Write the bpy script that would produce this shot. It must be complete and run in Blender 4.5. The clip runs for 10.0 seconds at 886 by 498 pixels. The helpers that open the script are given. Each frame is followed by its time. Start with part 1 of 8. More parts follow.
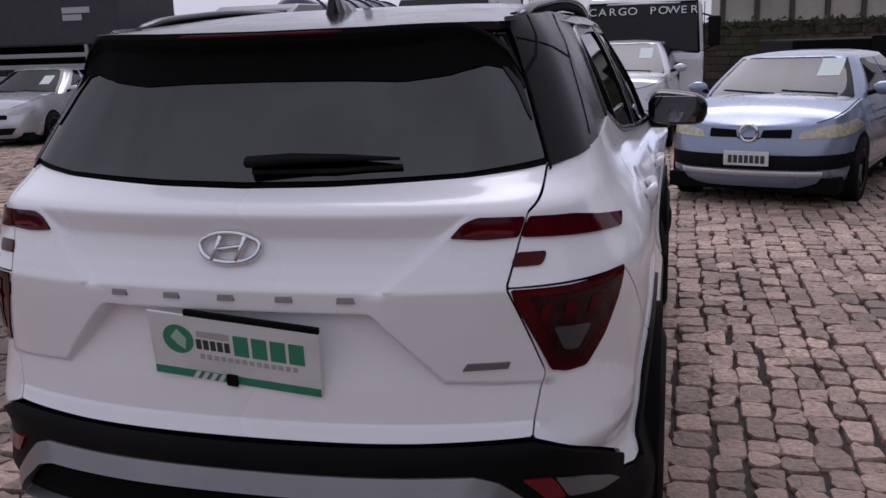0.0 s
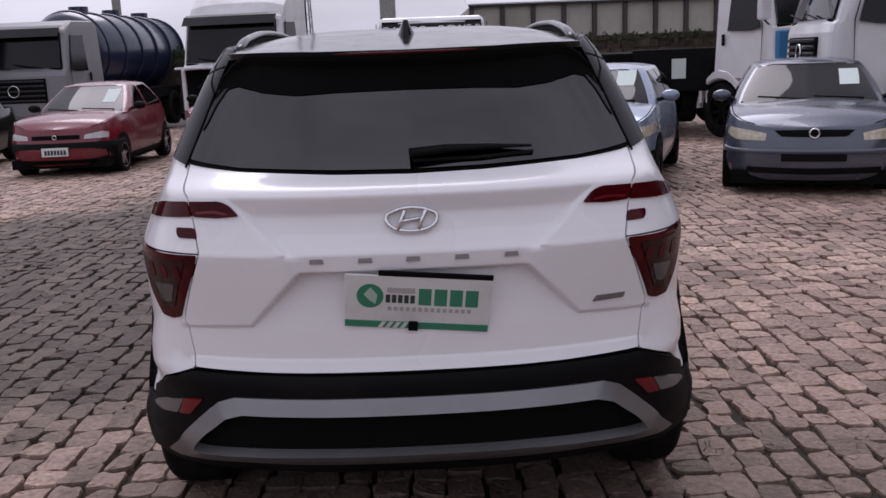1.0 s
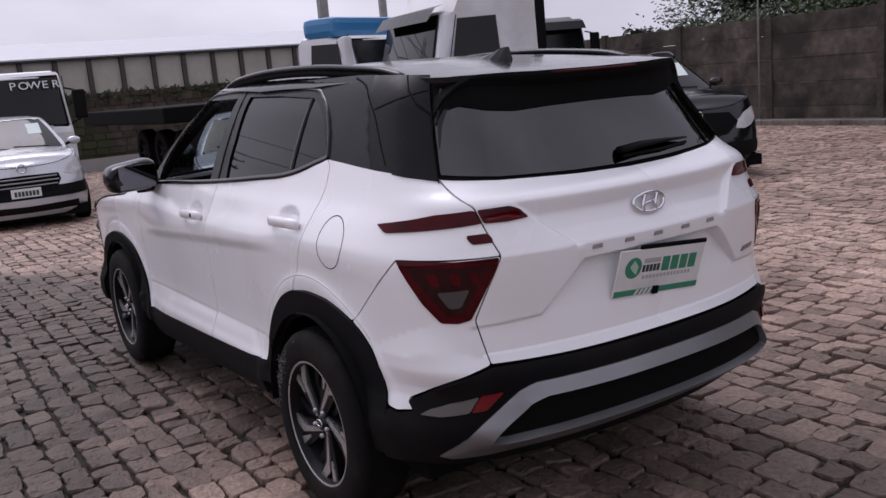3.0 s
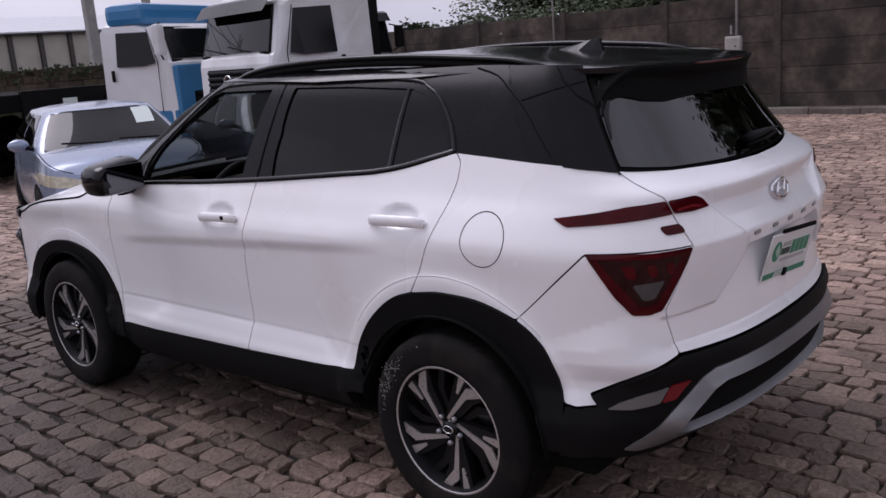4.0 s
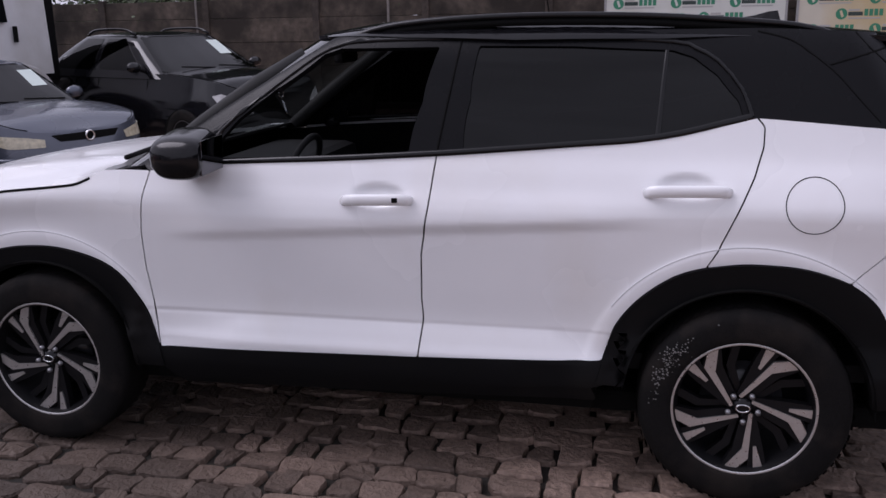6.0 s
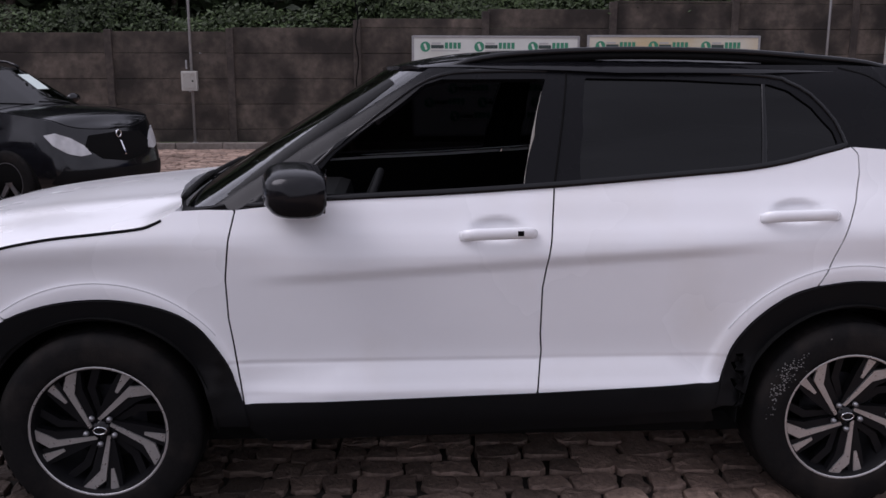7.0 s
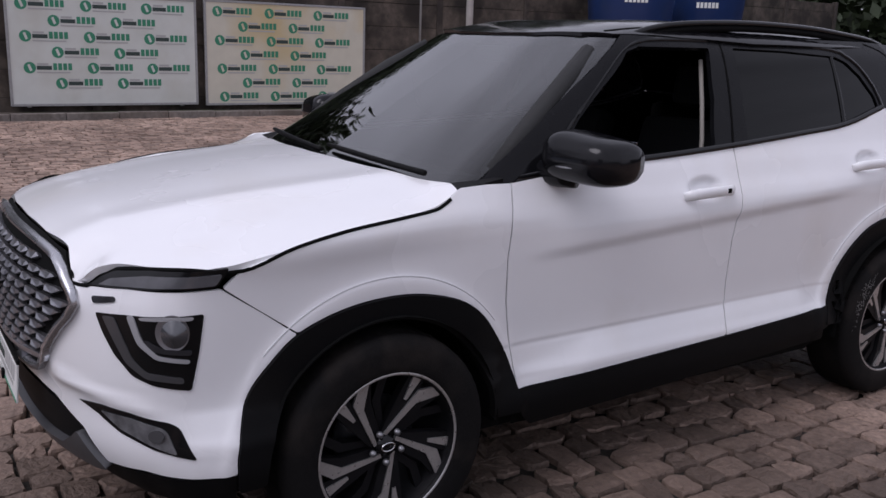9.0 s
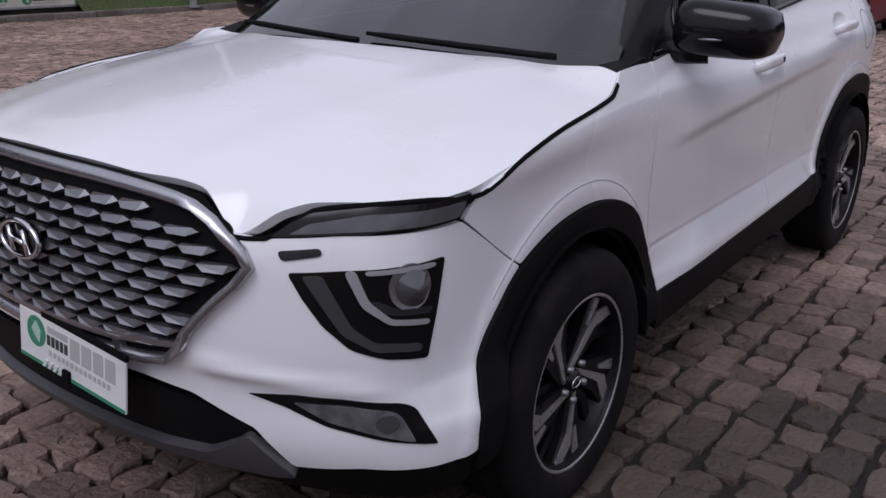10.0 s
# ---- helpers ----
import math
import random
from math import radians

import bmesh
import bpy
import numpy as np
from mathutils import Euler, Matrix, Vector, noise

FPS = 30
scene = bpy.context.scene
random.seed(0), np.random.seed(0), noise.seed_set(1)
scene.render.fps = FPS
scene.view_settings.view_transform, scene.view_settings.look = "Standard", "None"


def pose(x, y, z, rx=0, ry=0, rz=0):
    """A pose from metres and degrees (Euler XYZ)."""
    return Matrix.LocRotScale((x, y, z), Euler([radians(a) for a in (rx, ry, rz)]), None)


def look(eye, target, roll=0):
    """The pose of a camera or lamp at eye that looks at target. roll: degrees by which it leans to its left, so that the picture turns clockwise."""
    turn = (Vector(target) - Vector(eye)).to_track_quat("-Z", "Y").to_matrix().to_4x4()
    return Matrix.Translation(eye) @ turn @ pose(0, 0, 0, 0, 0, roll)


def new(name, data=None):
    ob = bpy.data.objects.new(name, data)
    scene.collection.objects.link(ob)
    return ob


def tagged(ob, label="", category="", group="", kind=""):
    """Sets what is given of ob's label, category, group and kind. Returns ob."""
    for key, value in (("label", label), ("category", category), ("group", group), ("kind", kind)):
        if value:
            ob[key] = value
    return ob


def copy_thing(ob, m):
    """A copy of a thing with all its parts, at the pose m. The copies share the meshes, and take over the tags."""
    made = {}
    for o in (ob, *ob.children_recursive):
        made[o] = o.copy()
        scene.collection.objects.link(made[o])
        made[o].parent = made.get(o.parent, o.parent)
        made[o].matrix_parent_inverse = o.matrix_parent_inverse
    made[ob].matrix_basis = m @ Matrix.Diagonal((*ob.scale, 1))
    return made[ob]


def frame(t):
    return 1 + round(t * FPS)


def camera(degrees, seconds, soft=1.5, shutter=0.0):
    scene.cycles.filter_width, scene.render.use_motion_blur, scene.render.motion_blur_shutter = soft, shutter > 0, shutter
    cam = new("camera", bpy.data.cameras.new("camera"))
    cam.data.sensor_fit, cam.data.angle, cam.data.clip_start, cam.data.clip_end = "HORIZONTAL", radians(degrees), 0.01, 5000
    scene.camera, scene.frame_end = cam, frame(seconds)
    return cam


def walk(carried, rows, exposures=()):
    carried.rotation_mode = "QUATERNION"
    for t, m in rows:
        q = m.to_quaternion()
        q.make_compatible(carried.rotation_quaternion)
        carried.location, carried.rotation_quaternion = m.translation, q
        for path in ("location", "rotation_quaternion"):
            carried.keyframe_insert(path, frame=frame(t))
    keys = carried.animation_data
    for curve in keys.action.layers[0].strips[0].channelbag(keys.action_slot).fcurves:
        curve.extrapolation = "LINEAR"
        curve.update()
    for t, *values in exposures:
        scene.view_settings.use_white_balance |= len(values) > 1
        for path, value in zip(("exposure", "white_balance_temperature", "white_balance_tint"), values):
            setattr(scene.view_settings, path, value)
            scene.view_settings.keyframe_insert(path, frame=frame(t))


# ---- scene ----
cam = camera(52.6, 10.0)
PATH = [
    (0, (0.896, -3.789, 1.482), (0.409, -1.9, 1.041), -1.8),
    (0.5, (0.545, -4.215, 1.5), (0.289, -2.287, 1.031), -2.7),
    (1, (0.031, -4.469, 1.509), (0.072, -2.515, 1.085), -2.2),
    (1.5, (-0.51, -4.642, 1.526), (-0.187, -2.71, 1.123), -2.0),
    (2, (-1.074, -4.561, 1.528), (-0.416, -2.715, 1.127), -1.5),
    (2.5, (-1.64, -4.42, 1.551), (-0.734, -2.686, 1.135), -3.1),
    (2.7, (-1.849, -4.326, 1.537), (-0.881, -2.621, 1.143), -4.1),
    (3.8, (-2.848, -3.468, 1.605), (-1.462, -2.086, 1.193), -4.8),
    (4, (-3.022, -3.238, 1.632), (-1.56, -1.944, 1.195), -4.4),
    (4.5, (-3.28, -2.688, 1.591), (-1.641, -1.623, 1.167), -3.6),
    (5, (-3.46, -2.078, 1.575), (-1.692, -1.247, 1.151), -3.2),
    (5.5, (-3.682, -1.503, 1.56), (-1.837, -0.858, 1.133), -1.6),
    (5.7, (-3.75, -1.285, 1.583), (-1.884, -0.726, 1.133), -1.2),
    (6.8, (-3.785, 0.039, 1.603), (-1.838, 0.059, 1.147), -0.3),
    (7, (-3.791, 0.296, 1.566), (-1.835, 0.19, 1.162), 0.1),
    (7.5, (-3.663, 0.934, 1.54), (-1.748, 0.537, 1.125), 1.7),
    (8, (-3.536, 1.512, 1.53), (-1.688, 0.869, 1.116), 3.8),
    (8.5, (-3.262, 2.06, 1.528), (-1.541, 1.141, 1.088), 2.8),
    (9, (-2.971, 2.546, 1.512), (-1.357, 1.456, 1.059), 1.9),
    (9.5, (-2.520, 2.946, 1.426), (-1.035, 1.716, 0.889), 1.4),
    (10, (-1.807, 3.132, 1.391), (-0.684, 1.611, 0.740), 0.7),
]
walk(cam, [(t, look(eye, target, roll)) for t, eye, target, roll in PATH], [(0.0, -0.1, 5950, 24), (0.5, 0.05, 6080, 24), (1.0, 0.14, 6100, 24), (2.5, 0.22, 6090, 24), (4.0, 0.13, 6040, 25), (5.5, 0.10, 5950, 26), (7.5, 0.10, 5990, 23), (9.0, -0.03, 5960, 22), (10.0, -0.25, 5860, 22)])

# ---- world and light: bright overcast ----
SUN_ELEV, SUN_AZ = radians(56), radians(352)
world = bpy.data.worlds.new("overcast")
scene.world = world
world.use_nodes = True
wn, wl = world.node_tree.nodes, world.node_tree.links
wn.clear()
sky = wn.new("ShaderNodeTexSky")
sky.sky_type, sky.sun_disc = "NISHITA", False
sky.sun_elevation, sky.sun_rotation = SUN_ELEV, SUN_AZ
sky.air_density, sky.dust_density, sky.ozone_density = 2.0, 6.0, 1.0
grey = wn.new("ShaderNodeHueSaturation")
grey.inputs["Saturation"].default_value = 0.14
cloud_at, cloud_map = wn.new("ShaderNodeTexCoord"), wn.new("ShaderNodeMapping")
cloud_map.inputs["Scale"].default_value = (1.2, 1.2, 3.2)
cloud = wn.new("ShaderNodeTexNoise")
cloud.inputs["Scale"].default_value, cloud.inputs["Detail"].default_value = 2.2, 5
cloud_ramp = wn.new("ShaderNodeMapRange")
cloud_ramp.inputs["From Min"].default_value, cloud_ramp.inputs["From Max"].default_value = 0.35, 0.68
cloud_ramp.inputs["To Min"].default_value, cloud_ramp.inputs["To Max"].default_value = 0.82, 1.12
sky_mul = wn.new("ShaderNodeMixRGB")
sky_mul.blend_type, sky_mul.inputs["Fac"].default_value = "MULTIPLY", 1.0
sky_out, sky_bg = wn.new("ShaderNodeOutputWorld"), wn.new("ShaderNodeBackground")
sky_bg.inputs["Strength"].default_value = 0.118
wl.new(sky.outputs[0], grey.inputs["Color"])
wl.new(cloud_at.outputs["Generated"], cloud_map.inputs["Vector"])
wl.new(cloud_map.outputs[0], cloud.inputs["Vector"])
wl.new(cloud.outputs["Fac"], cloud_ramp.inputs["Value"])
haze = wn.new("ShaderNodeMixRGB")
haze.inputs["Fac"].default_value, haze.inputs["Color2"].default_value = 0.72, (6.2, 6.3, 6.6, 1)
wl.new(grey.outputs[0], haze.inputs["Color1"])
wl.new(haze.outputs[0], sky_mul.inputs["Color1"])
wl.new(cloud_ramp.outputs[0], sky_mul.inputs["Color2"])
wl.new(sky_mul.outputs[0], sky_bg.inputs["Color"])
wl.new(sky_bg.outputs[0], sky_out.inputs["Surface"])
sun = new("sun", bpy.data.lights.new("sun", "SUN"))
sun.data.energy, sun.data.angle, sun.data.color = 1.08, radians(36), (1.0, 0.97, 0.93)
sun.matrix_world = look((30 * math.cos(SUN_ELEV) * math.sin(SUN_AZ), 30 * math.cos(SUN_ELEV) * math.cos(SUN_AZ), 30 * math.sin(SUN_ELEV)), (0, 0, 0))

# ---- materials ----
def make_mat(name, colour, rough=0.5, metal=0.0, grain=0.0, scale=20.0, bump=0.0, bump_scale=60.0, spec=0.5, coat=0.0,
             dirt=None, dirt_scale=1.5, dirt_at=(0.5, 0.75), damp_shade=None, rand=0.0, rough_var=0.0, emit=0.0, seed=0.0):
    """A surface: base colour with fine grain, larger stains, relief and uneven gloss."""
    m = bpy.data.materials.new(name)
    m.use_nodes = True
    n, l = m.node_tree.nodes, m.node_tree.links
    b = n["Principled BSDF"]
    b.inputs["Roughness"].default_value, b.inputs["Metallic"].default_value = rough, metal
    b.inputs["Specular IOR Level"].default_value, b.inputs["Coat Weight"].default_value = spec, coat
    b.inputs["Coat Roughness"].default_value = 0.04
    colour = (*colour, 1.0)
    b.inputs["Base Color"].default_value = colour
    at = n.new("ShaderNodeTexCoord")
    shift = n.new("ShaderNodeVectorMath")
    shift.operation = "ADD"
    shift.inputs[1].default_value = (seed, seed * 1.7, 0)
    l.new(at.outputs["Object"], shift.inputs[0])
    where, last = shift.outputs[0], None

    def mixer(fac, a, c, mode="MIX"):
        x = n.new("ShaderNodeMixRGB")
        x.blend_type = mode
        for slot, v in (("Fac", fac), ("Color1", a), ("Color2", c)):
            if hasattr(v, "links"):
                l.new(v, x.inputs[slot])
            else:
                x.inputs[slot].default_value = v
        return x.outputs[0]

    def noise_at(s, detail=4.0):
        x = n.new("ShaderNodeTexNoise")
        x.inputs["Scale"].default_value, x.inputs["Detail"].default_value = s, detail
        l.new(where, x.inputs["Vector"])
        return x.outputs["Fac"]

    def spread(v, lo, hi, a, c):
        x = n.new("ShaderNodeMapRange")
        for slot, value in zip(("From Min", "From Max", "To Min", "To Max"), (lo, hi, a, c)):
            x.inputs[slot].default_value = value
        l.new(v, x.inputs["Value"])
        return x.outputs[0]

    last = colour
    if grain:
        g = spread(noise_at(scale), 0.3, 0.7, 1 - grain, 1 + grain)
        last = mixer(1.0, last, g, "MULTIPLY")
    if dirt:
        d = spread(noise_at(dirt_scale, 6.0), dirt_at[0], dirt_at[1], 0, 1)
        last = mixer(d, last, (*dirt, 1.0))
    if damp_shade:
        # broad ragged patches of the yard: damp mud plus painted shade beside the car
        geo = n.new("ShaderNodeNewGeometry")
    for size, shift, most in (((1.0, 0.73, 0.0), (2.2, -1.9, 0.0), 0.94), ((1.2, 1.6, 0.0), (-0.5, 4.0, 0.0), 0.62)) if damp_shade else ():
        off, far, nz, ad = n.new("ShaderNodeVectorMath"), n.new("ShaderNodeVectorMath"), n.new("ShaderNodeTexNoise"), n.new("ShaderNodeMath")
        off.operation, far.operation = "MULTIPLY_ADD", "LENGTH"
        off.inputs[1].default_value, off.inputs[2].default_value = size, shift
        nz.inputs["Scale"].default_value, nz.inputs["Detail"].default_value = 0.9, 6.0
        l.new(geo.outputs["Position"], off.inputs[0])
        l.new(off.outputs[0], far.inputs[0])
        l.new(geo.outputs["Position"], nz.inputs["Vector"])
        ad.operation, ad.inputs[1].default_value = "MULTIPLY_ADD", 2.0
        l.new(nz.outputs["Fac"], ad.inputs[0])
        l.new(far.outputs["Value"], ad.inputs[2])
        last = mixer(spread(ad.outputs[0], 3.0, 4.1, most, 0.0), last, (*damp_shade, 1.0))
    if rand:
        info = n.new("ShaderNodeObjectInfo")
        geo = n.new("ShaderNodeNewGeometry")
        add = n.new("ShaderNodeMath")
        add.operation = "ADD"
        l.new(info.outputs["Random"], add.inputs[0])
        l.new(geo.outputs["Random Per Island"], add.inputs[1])
        fr = n.new("ShaderNodeMath")
        fr.operation = "FRACT"
        l.new(add.outputs[0], fr.inputs[0])
        last = mixer(1.0, last, spread(fr.outputs[0], 0, 1, 1 - rand, 1 + rand), "MULTIPLY")
    if hasattr(last, "links"):
        l.new(last, b.inputs["Base Color"])
    if rough_var:
        l.new(spread(noise_at(scale * 0.4), 0.3, 0.7, max(rough - rough_var, 0.02), rough + rough_var), b.inputs["Roughness"])
    if bump:
        bp = n.new("ShaderNodeBump")
        bp.inputs["Strength"].default_value, bp.inputs["Distance"].default_value = bump, 0.01
        l.new(noise_at(bump_scale, 6.0), bp.inputs["Height"])
        l.new(bp.outputs[0], b.inputs["Normal"])
    if emit:
        b.inputs["Emission Color"].default_value, b.inputs["Emission Strength"].default_value = colour, emit
    return m


def make_glass(name, tint, rough=0.02, ior=1.5, bend=5.0):
    """A pane: tinted straight through, with a mirror-like gloss that grows towards grazing."""
    m = bpy.data.materials.new(name)
    m.use_nodes = True
    n, l = m.node_tree.nodes, m.node_tree.links
    n.clear()
    out, mix, fres = n.new("ShaderNodeOutputMaterial"), n.new("ShaderNodeMixShader"), n.new("ShaderNodeLayerWeight")
    clear, gloss = n.new("ShaderNodeBsdfTransparent"), n.new("ShaderNodeBsdfGlossy")
    f0 = ((ior - 1) / (ior + 1)) ** 2
    fres.inputs["Blend"].default_value = 0.5
    power, add = n.new("ShaderNodeMath"), n.new("ShaderNodeMath")
    power.operation, power.inputs[1].default_value = "POWER", bend
    add.operation, add.inputs[1].default_value, add.inputs[2].default_value = "MULTIPLY_ADD", 1 - f0, f0
    l.new(fres.outputs["Facing"], power.inputs[0])
    l.new(power.outputs[0], add.inputs[0])
    clear.inputs["Color"].default_value = (*tint, 1)
    gloss.inputs["Roughness"].default_value = rough
    l.new(add.outputs[0], mix.inputs["Fac"])
    l.new(clear.outputs[0], mix.inputs[1])
    l.new(gloss.outputs[0], mix.inputs[2])
    l.new(mix.outputs[0], out.inputs["Surface"])
    return m


WHITE = make_mat("white_car_paint", (0.84, 0.84, 0.85), 0.26, coat=0.6, grain=0.012, scale=3, dirt=(0.77, 0.75, 0.72), dirt_scale=2.2, dirt_at=(0.55, 0.9), rough_var=0.05)
BLACK = make_mat("black_car_paint", (0.006, 0.006, 0.0072), 0.12, spec=0.30, rough_var=0.04, dirt=(0.008, 0.008, 0.008), dirt_scale=3.0)
FRAMEBLACK = make_mat("satin_black_frame", (0.006, 0.006, 0.007), 0.26, spec=0.13, rough_var=0.05)
GLOSSBLACK = make_mat("gloss_black", (0.005, 0.005, 0.0055), 0.16, spec=0.32, rough_var=0.04)
CLAD = make_mat("black_cladding", (0.0042, 0.0042, 0.0046), 0.6, spec=0.12, grain=0.15, scale=400, bump=0.08, bump_scale=700, dirt=(0.009, 0.008, 0.0075), dirt_scale=4, dirt_at=(0.52, 0.8))
SEAM = make_mat("seam_black", (0.005, 0.005, 0.005), 0.9, spec=0.1)
RUBBER = make_mat("tyre_rubber", (0.007, 0.0065, 0.0065), 0.85, spec=0.15, grain=0.2, scale=90, bump=0.15, bump_scale=200, dirt=(0.026, 0.021, 0.018), dirt_scale=7, dirt_at=(0.5, 0.85))
CREASE_SHADE = make_mat("white_crease_shade", (0.60, 0.60, 0.61), 0.35, coat=0.3, grain=0.02, scale=4)
TRIMGREY = make_mat("satin_grey_trim", (0.235, 0.235, 0.24), 0.38, metal=0.7, grain=0.04, scale=9, rough_var=0.06)
SILVER = make_mat("satin_silver", (0.27, 0.27, 0.28), 0.36, metal=0.75, grain=0.03, scale=9, rough_var=0.05)
DARKSILVER = make_mat("dark_satin_silver", (0.10, 0.10, 0.105), 0.4, metal=0.5, grain=0.04, scale=12, rough_var=0.05)
FOGGREY = make_mat("fog_lamp_lens", (0.11, 0.11, 0.115), 0.14, spec=0.7, grain=0.4, scale=30)
CHROME = make_mat("chrome", (0.75, 0.75, 0.77), 0.09, metal=1.0, rough_var=0.03)
DARKCHROME = make_mat("satin_chrome", (0.34, 0.34, 0.36), 0.34, metal=0.9, rough_var=0.06)
MACHINED = make_mat("machined_alloy", (0.52, 0.51, 0.50), 0.33, metal=0.75, grain=0.06, scale=150, rough_var=0.08)
ALLOYDARK = make_mat("dark_alloy", (0.006, 0.006, 0.007), 0.45, spec=0.2, rough_var=0.1)
REDLENS = make_mat("red_lens", (0.055, 0.002, 0.004), 0.08, spec=0.16, grain=0.4, scale=9)
REDBRIGHT = make_mat("red_reflector", (0.15, 0.006, 0.010), 0.18, spec=0.5)
SMOKELENS = make_mat("smoked_lens", (0.020, 0.002, 0.003), 0.08, spec=0.25)
CLEARLENS = make_mat("clear_lens", (0.05, 0.05, 0.053), 0.10, spec=0.7)
GUIDE = make_mat("pale_light_guide", (0.30, 0.30, 0.31), 0.2, spec=0.6)
LENSDARK = make_mat("projector_glass", (0.05, 0.052, 0.058), 0.04, spec=0.9, coat=0.8)
SLITLENS = make_mat("grey_lamp_lens", (0.085, 0.085, 0.092), 0.12, spec=0.6, grain=0.25, scale=14)
FRAMECHROME = make_mat("grille_frame_chrome", (0.50, 0.50, 0.52), 0.26, metal=0.9, rough_var=0.06)
FOGCLEAR = make_mat("smoked_clear_lens", (0.12, 0.116, 0.11), 0.15, spec=0.5)
CARLENS = make_mat("car_lamp_lens", (0.50, 0.50, 0.50), 0.12, spec=0.7, grain=0.14, scale=14)
YELLENS = make_mat("yellowed_lens", (0.50, 0.46, 0.34), 0.16, coat=0.7, grain=0.25, scale=25)
LAMPGREY = make_mat("lamp_housing", (0.026, 0.026, 0.029), 0.18, spec=0.4, grain=0.3, scale=18)
TINT = make_glass("privacy_glass", (0.006, 0.006, 0.007), ior=1.42)
BACKGLASS = make_glass("rear_privacy_glass", (0.006, 0.006, 0.007), ior=1.9)
SCREEN = make_glass("reflecting_windscreen", (0.035, 0.040, 0.040), ior=1.6)
CLEAR = make_glass("windscreen_glass", (0.34, 0.37, 0.36), ior=1.72, bend=2.5)
CABGLASS = make_mat("cab_glass", (0.006, 0.007, 0.008), 0.10, spec=0.28)
DARKGLASS = make_glass("dark_glass", (0.05, 0.055, 0.055), ior=1.6)
MIRRORGLASS = make_mat("mirror_glass", (0.12, 0.12, 0.13), 0.03, metal=1.0)
INTERIOR = make_mat("dark_interior", (0.011, 0.011, 0.012), 0.7, spec=0.25, grain=0.2, scale=80)
FABRIC = make_mat("seat_fabric", (0.014, 0.014, 0.015), 0.9, spec=0.2, grain=0.25, scale=300)
PAPER = make_mat("paper_sheet", (0.62, 0.70, 0.66), 0.8, grain=0.03, scale=30)
PLATEWHITE = make_mat("plate_white", (0.72, 0.73, 0.71), 0.4, dirt=(0.55, 0.55, 0.53), dirt_scale=6)
GREEN = make_mat("sign_green", (0.035, 0.23, 0.13), 0.5, grain=0.06, scale=30)
INK = make_mat("sign_ink", (0.03, 0.05, 0.045), 0.5)
GREYINK = make_mat("sign_grey", (0.42, 0.42, 0.41), 0.6)
CONCRETE = make_mat("stained_concrete", (0.095, 0.076, 0.061), 0.92, grain=0.35, scale=7, bump=0.6, bump_scale=25, dirt=(0.026, 0.021, 0.017), dirt_scale=1.3, dirt_at=(0.40, 0.62), rand=0.18)
POSTCON = make_mat("concrete_post", (0.062, 0.050, 0.042), 0.92, grain=0.3, scale=12, bump=0.5, bump_scale=40, dirt=(0.028, 0.023, 0.020), dirt_scale=1.4, dirt_at=(0.45, 0.75))
KERBCON = make_mat("kerb_concrete", (0.20, 0.175, 0.155), 0.9, grain=0.25, scale=14, bump=0.4, bump_scale=40, dirt=(0.10, 0.08, 0.065), dirt_scale=1.2, dirt_at=(0.45, 0.7))
STONE = make_mat("paving_stone", (0.362, 0.258, 0.203), 0.68, grain=0.44, scale=38, bump=1.0, bump_scale=60, rand=0.36, dirt=(0.20, 0.138, 0.108), dirt_scale=0.55, dirt_at=(0.40, 0.70), damp_shade=(0.068, 0.049, 0.038), spec=0.4)
JOINT = make_mat("joint_soil", (0.028, 0.021, 0.017), 0.95, grain=0.35, scale=30, bump=0.6, bump_scale=90, dirt=(0.035, 0.045, 0.018), dirt_scale=1.1, dirt_at=(0.58, 0.72), damp_shade=(0.013, 0.011, 0.008))
GRASS = make_mat("grass_green", (0.06, 0.085, 0.025), 0.9, grain=0.4, scale=25, rand=0.3)
LEAF = make_mat("tree_leaves", (0.026, 0.040, 0.014), 0.65, grain=0.4, scale=0.8, rand=0.45)
LEAF_LIGHT = make_mat("light_leaves", (0.032, 0.052, 0.013), 0.65, grain=0.4, scale=0.8, rand=0.4)
BARK = make_mat("bark", (0.075, 0.058, 0.045), 0.9, grain=0.35, scale=14, bump=0.7, bump_scale=30)
STEELGREY = make_mat("galvanised_steel", (0.34, 0.34, 0.34), 0.5, metal=0.4, grain=0.12, scale=20)

# ---- building tools ----
from mathutils.geometry import delaunay_2d_cdt


def link_mesh(name, verts, faces, material, parent=None, label="", normals=None, smooth=True):
    me = bpy.data.meshes.new(name)
    me.from_pydata([tuple(v) for v in verts], [], [tuple(f) for f in faces])
    me.materials.append(material)
    if smooth:
        me.polygons.foreach_set("use_smooth", np.ones(len(me.polygons), dtype=bool))
    if normals is not None:
        me.normals_split_custom_set_from_vertices([tuple(v) for v in normals])
    me.update()
    ob = new(name, me)
    if parent is not None:
        ob.parent = parent
    if label:
        tagged(ob, label)
    return ob


def part(name, bm, material, parent=None, label="", smooth=False):
    """Links a bmesh as one mesh object under a thing or a part."""
    me = bpy.data.meshes.new(name)
    bm.to_mesh(me)
    bm.free()
    me.materials.append(material)
    if smooth:
        me.polygons.foreach_set("use_smooth", np.ones(len(me.polygons), dtype=bool))
    ob = new(name, me)
    if parent is not None:
        ob.parent = parent
    if label:
        tagged(ob, label)
    return ob


def thing(name, m, label, category, group="", kind=""):
    ob = new(name)
    ob.matrix_world = m
    return tagged(ob, label, category, group, kind)


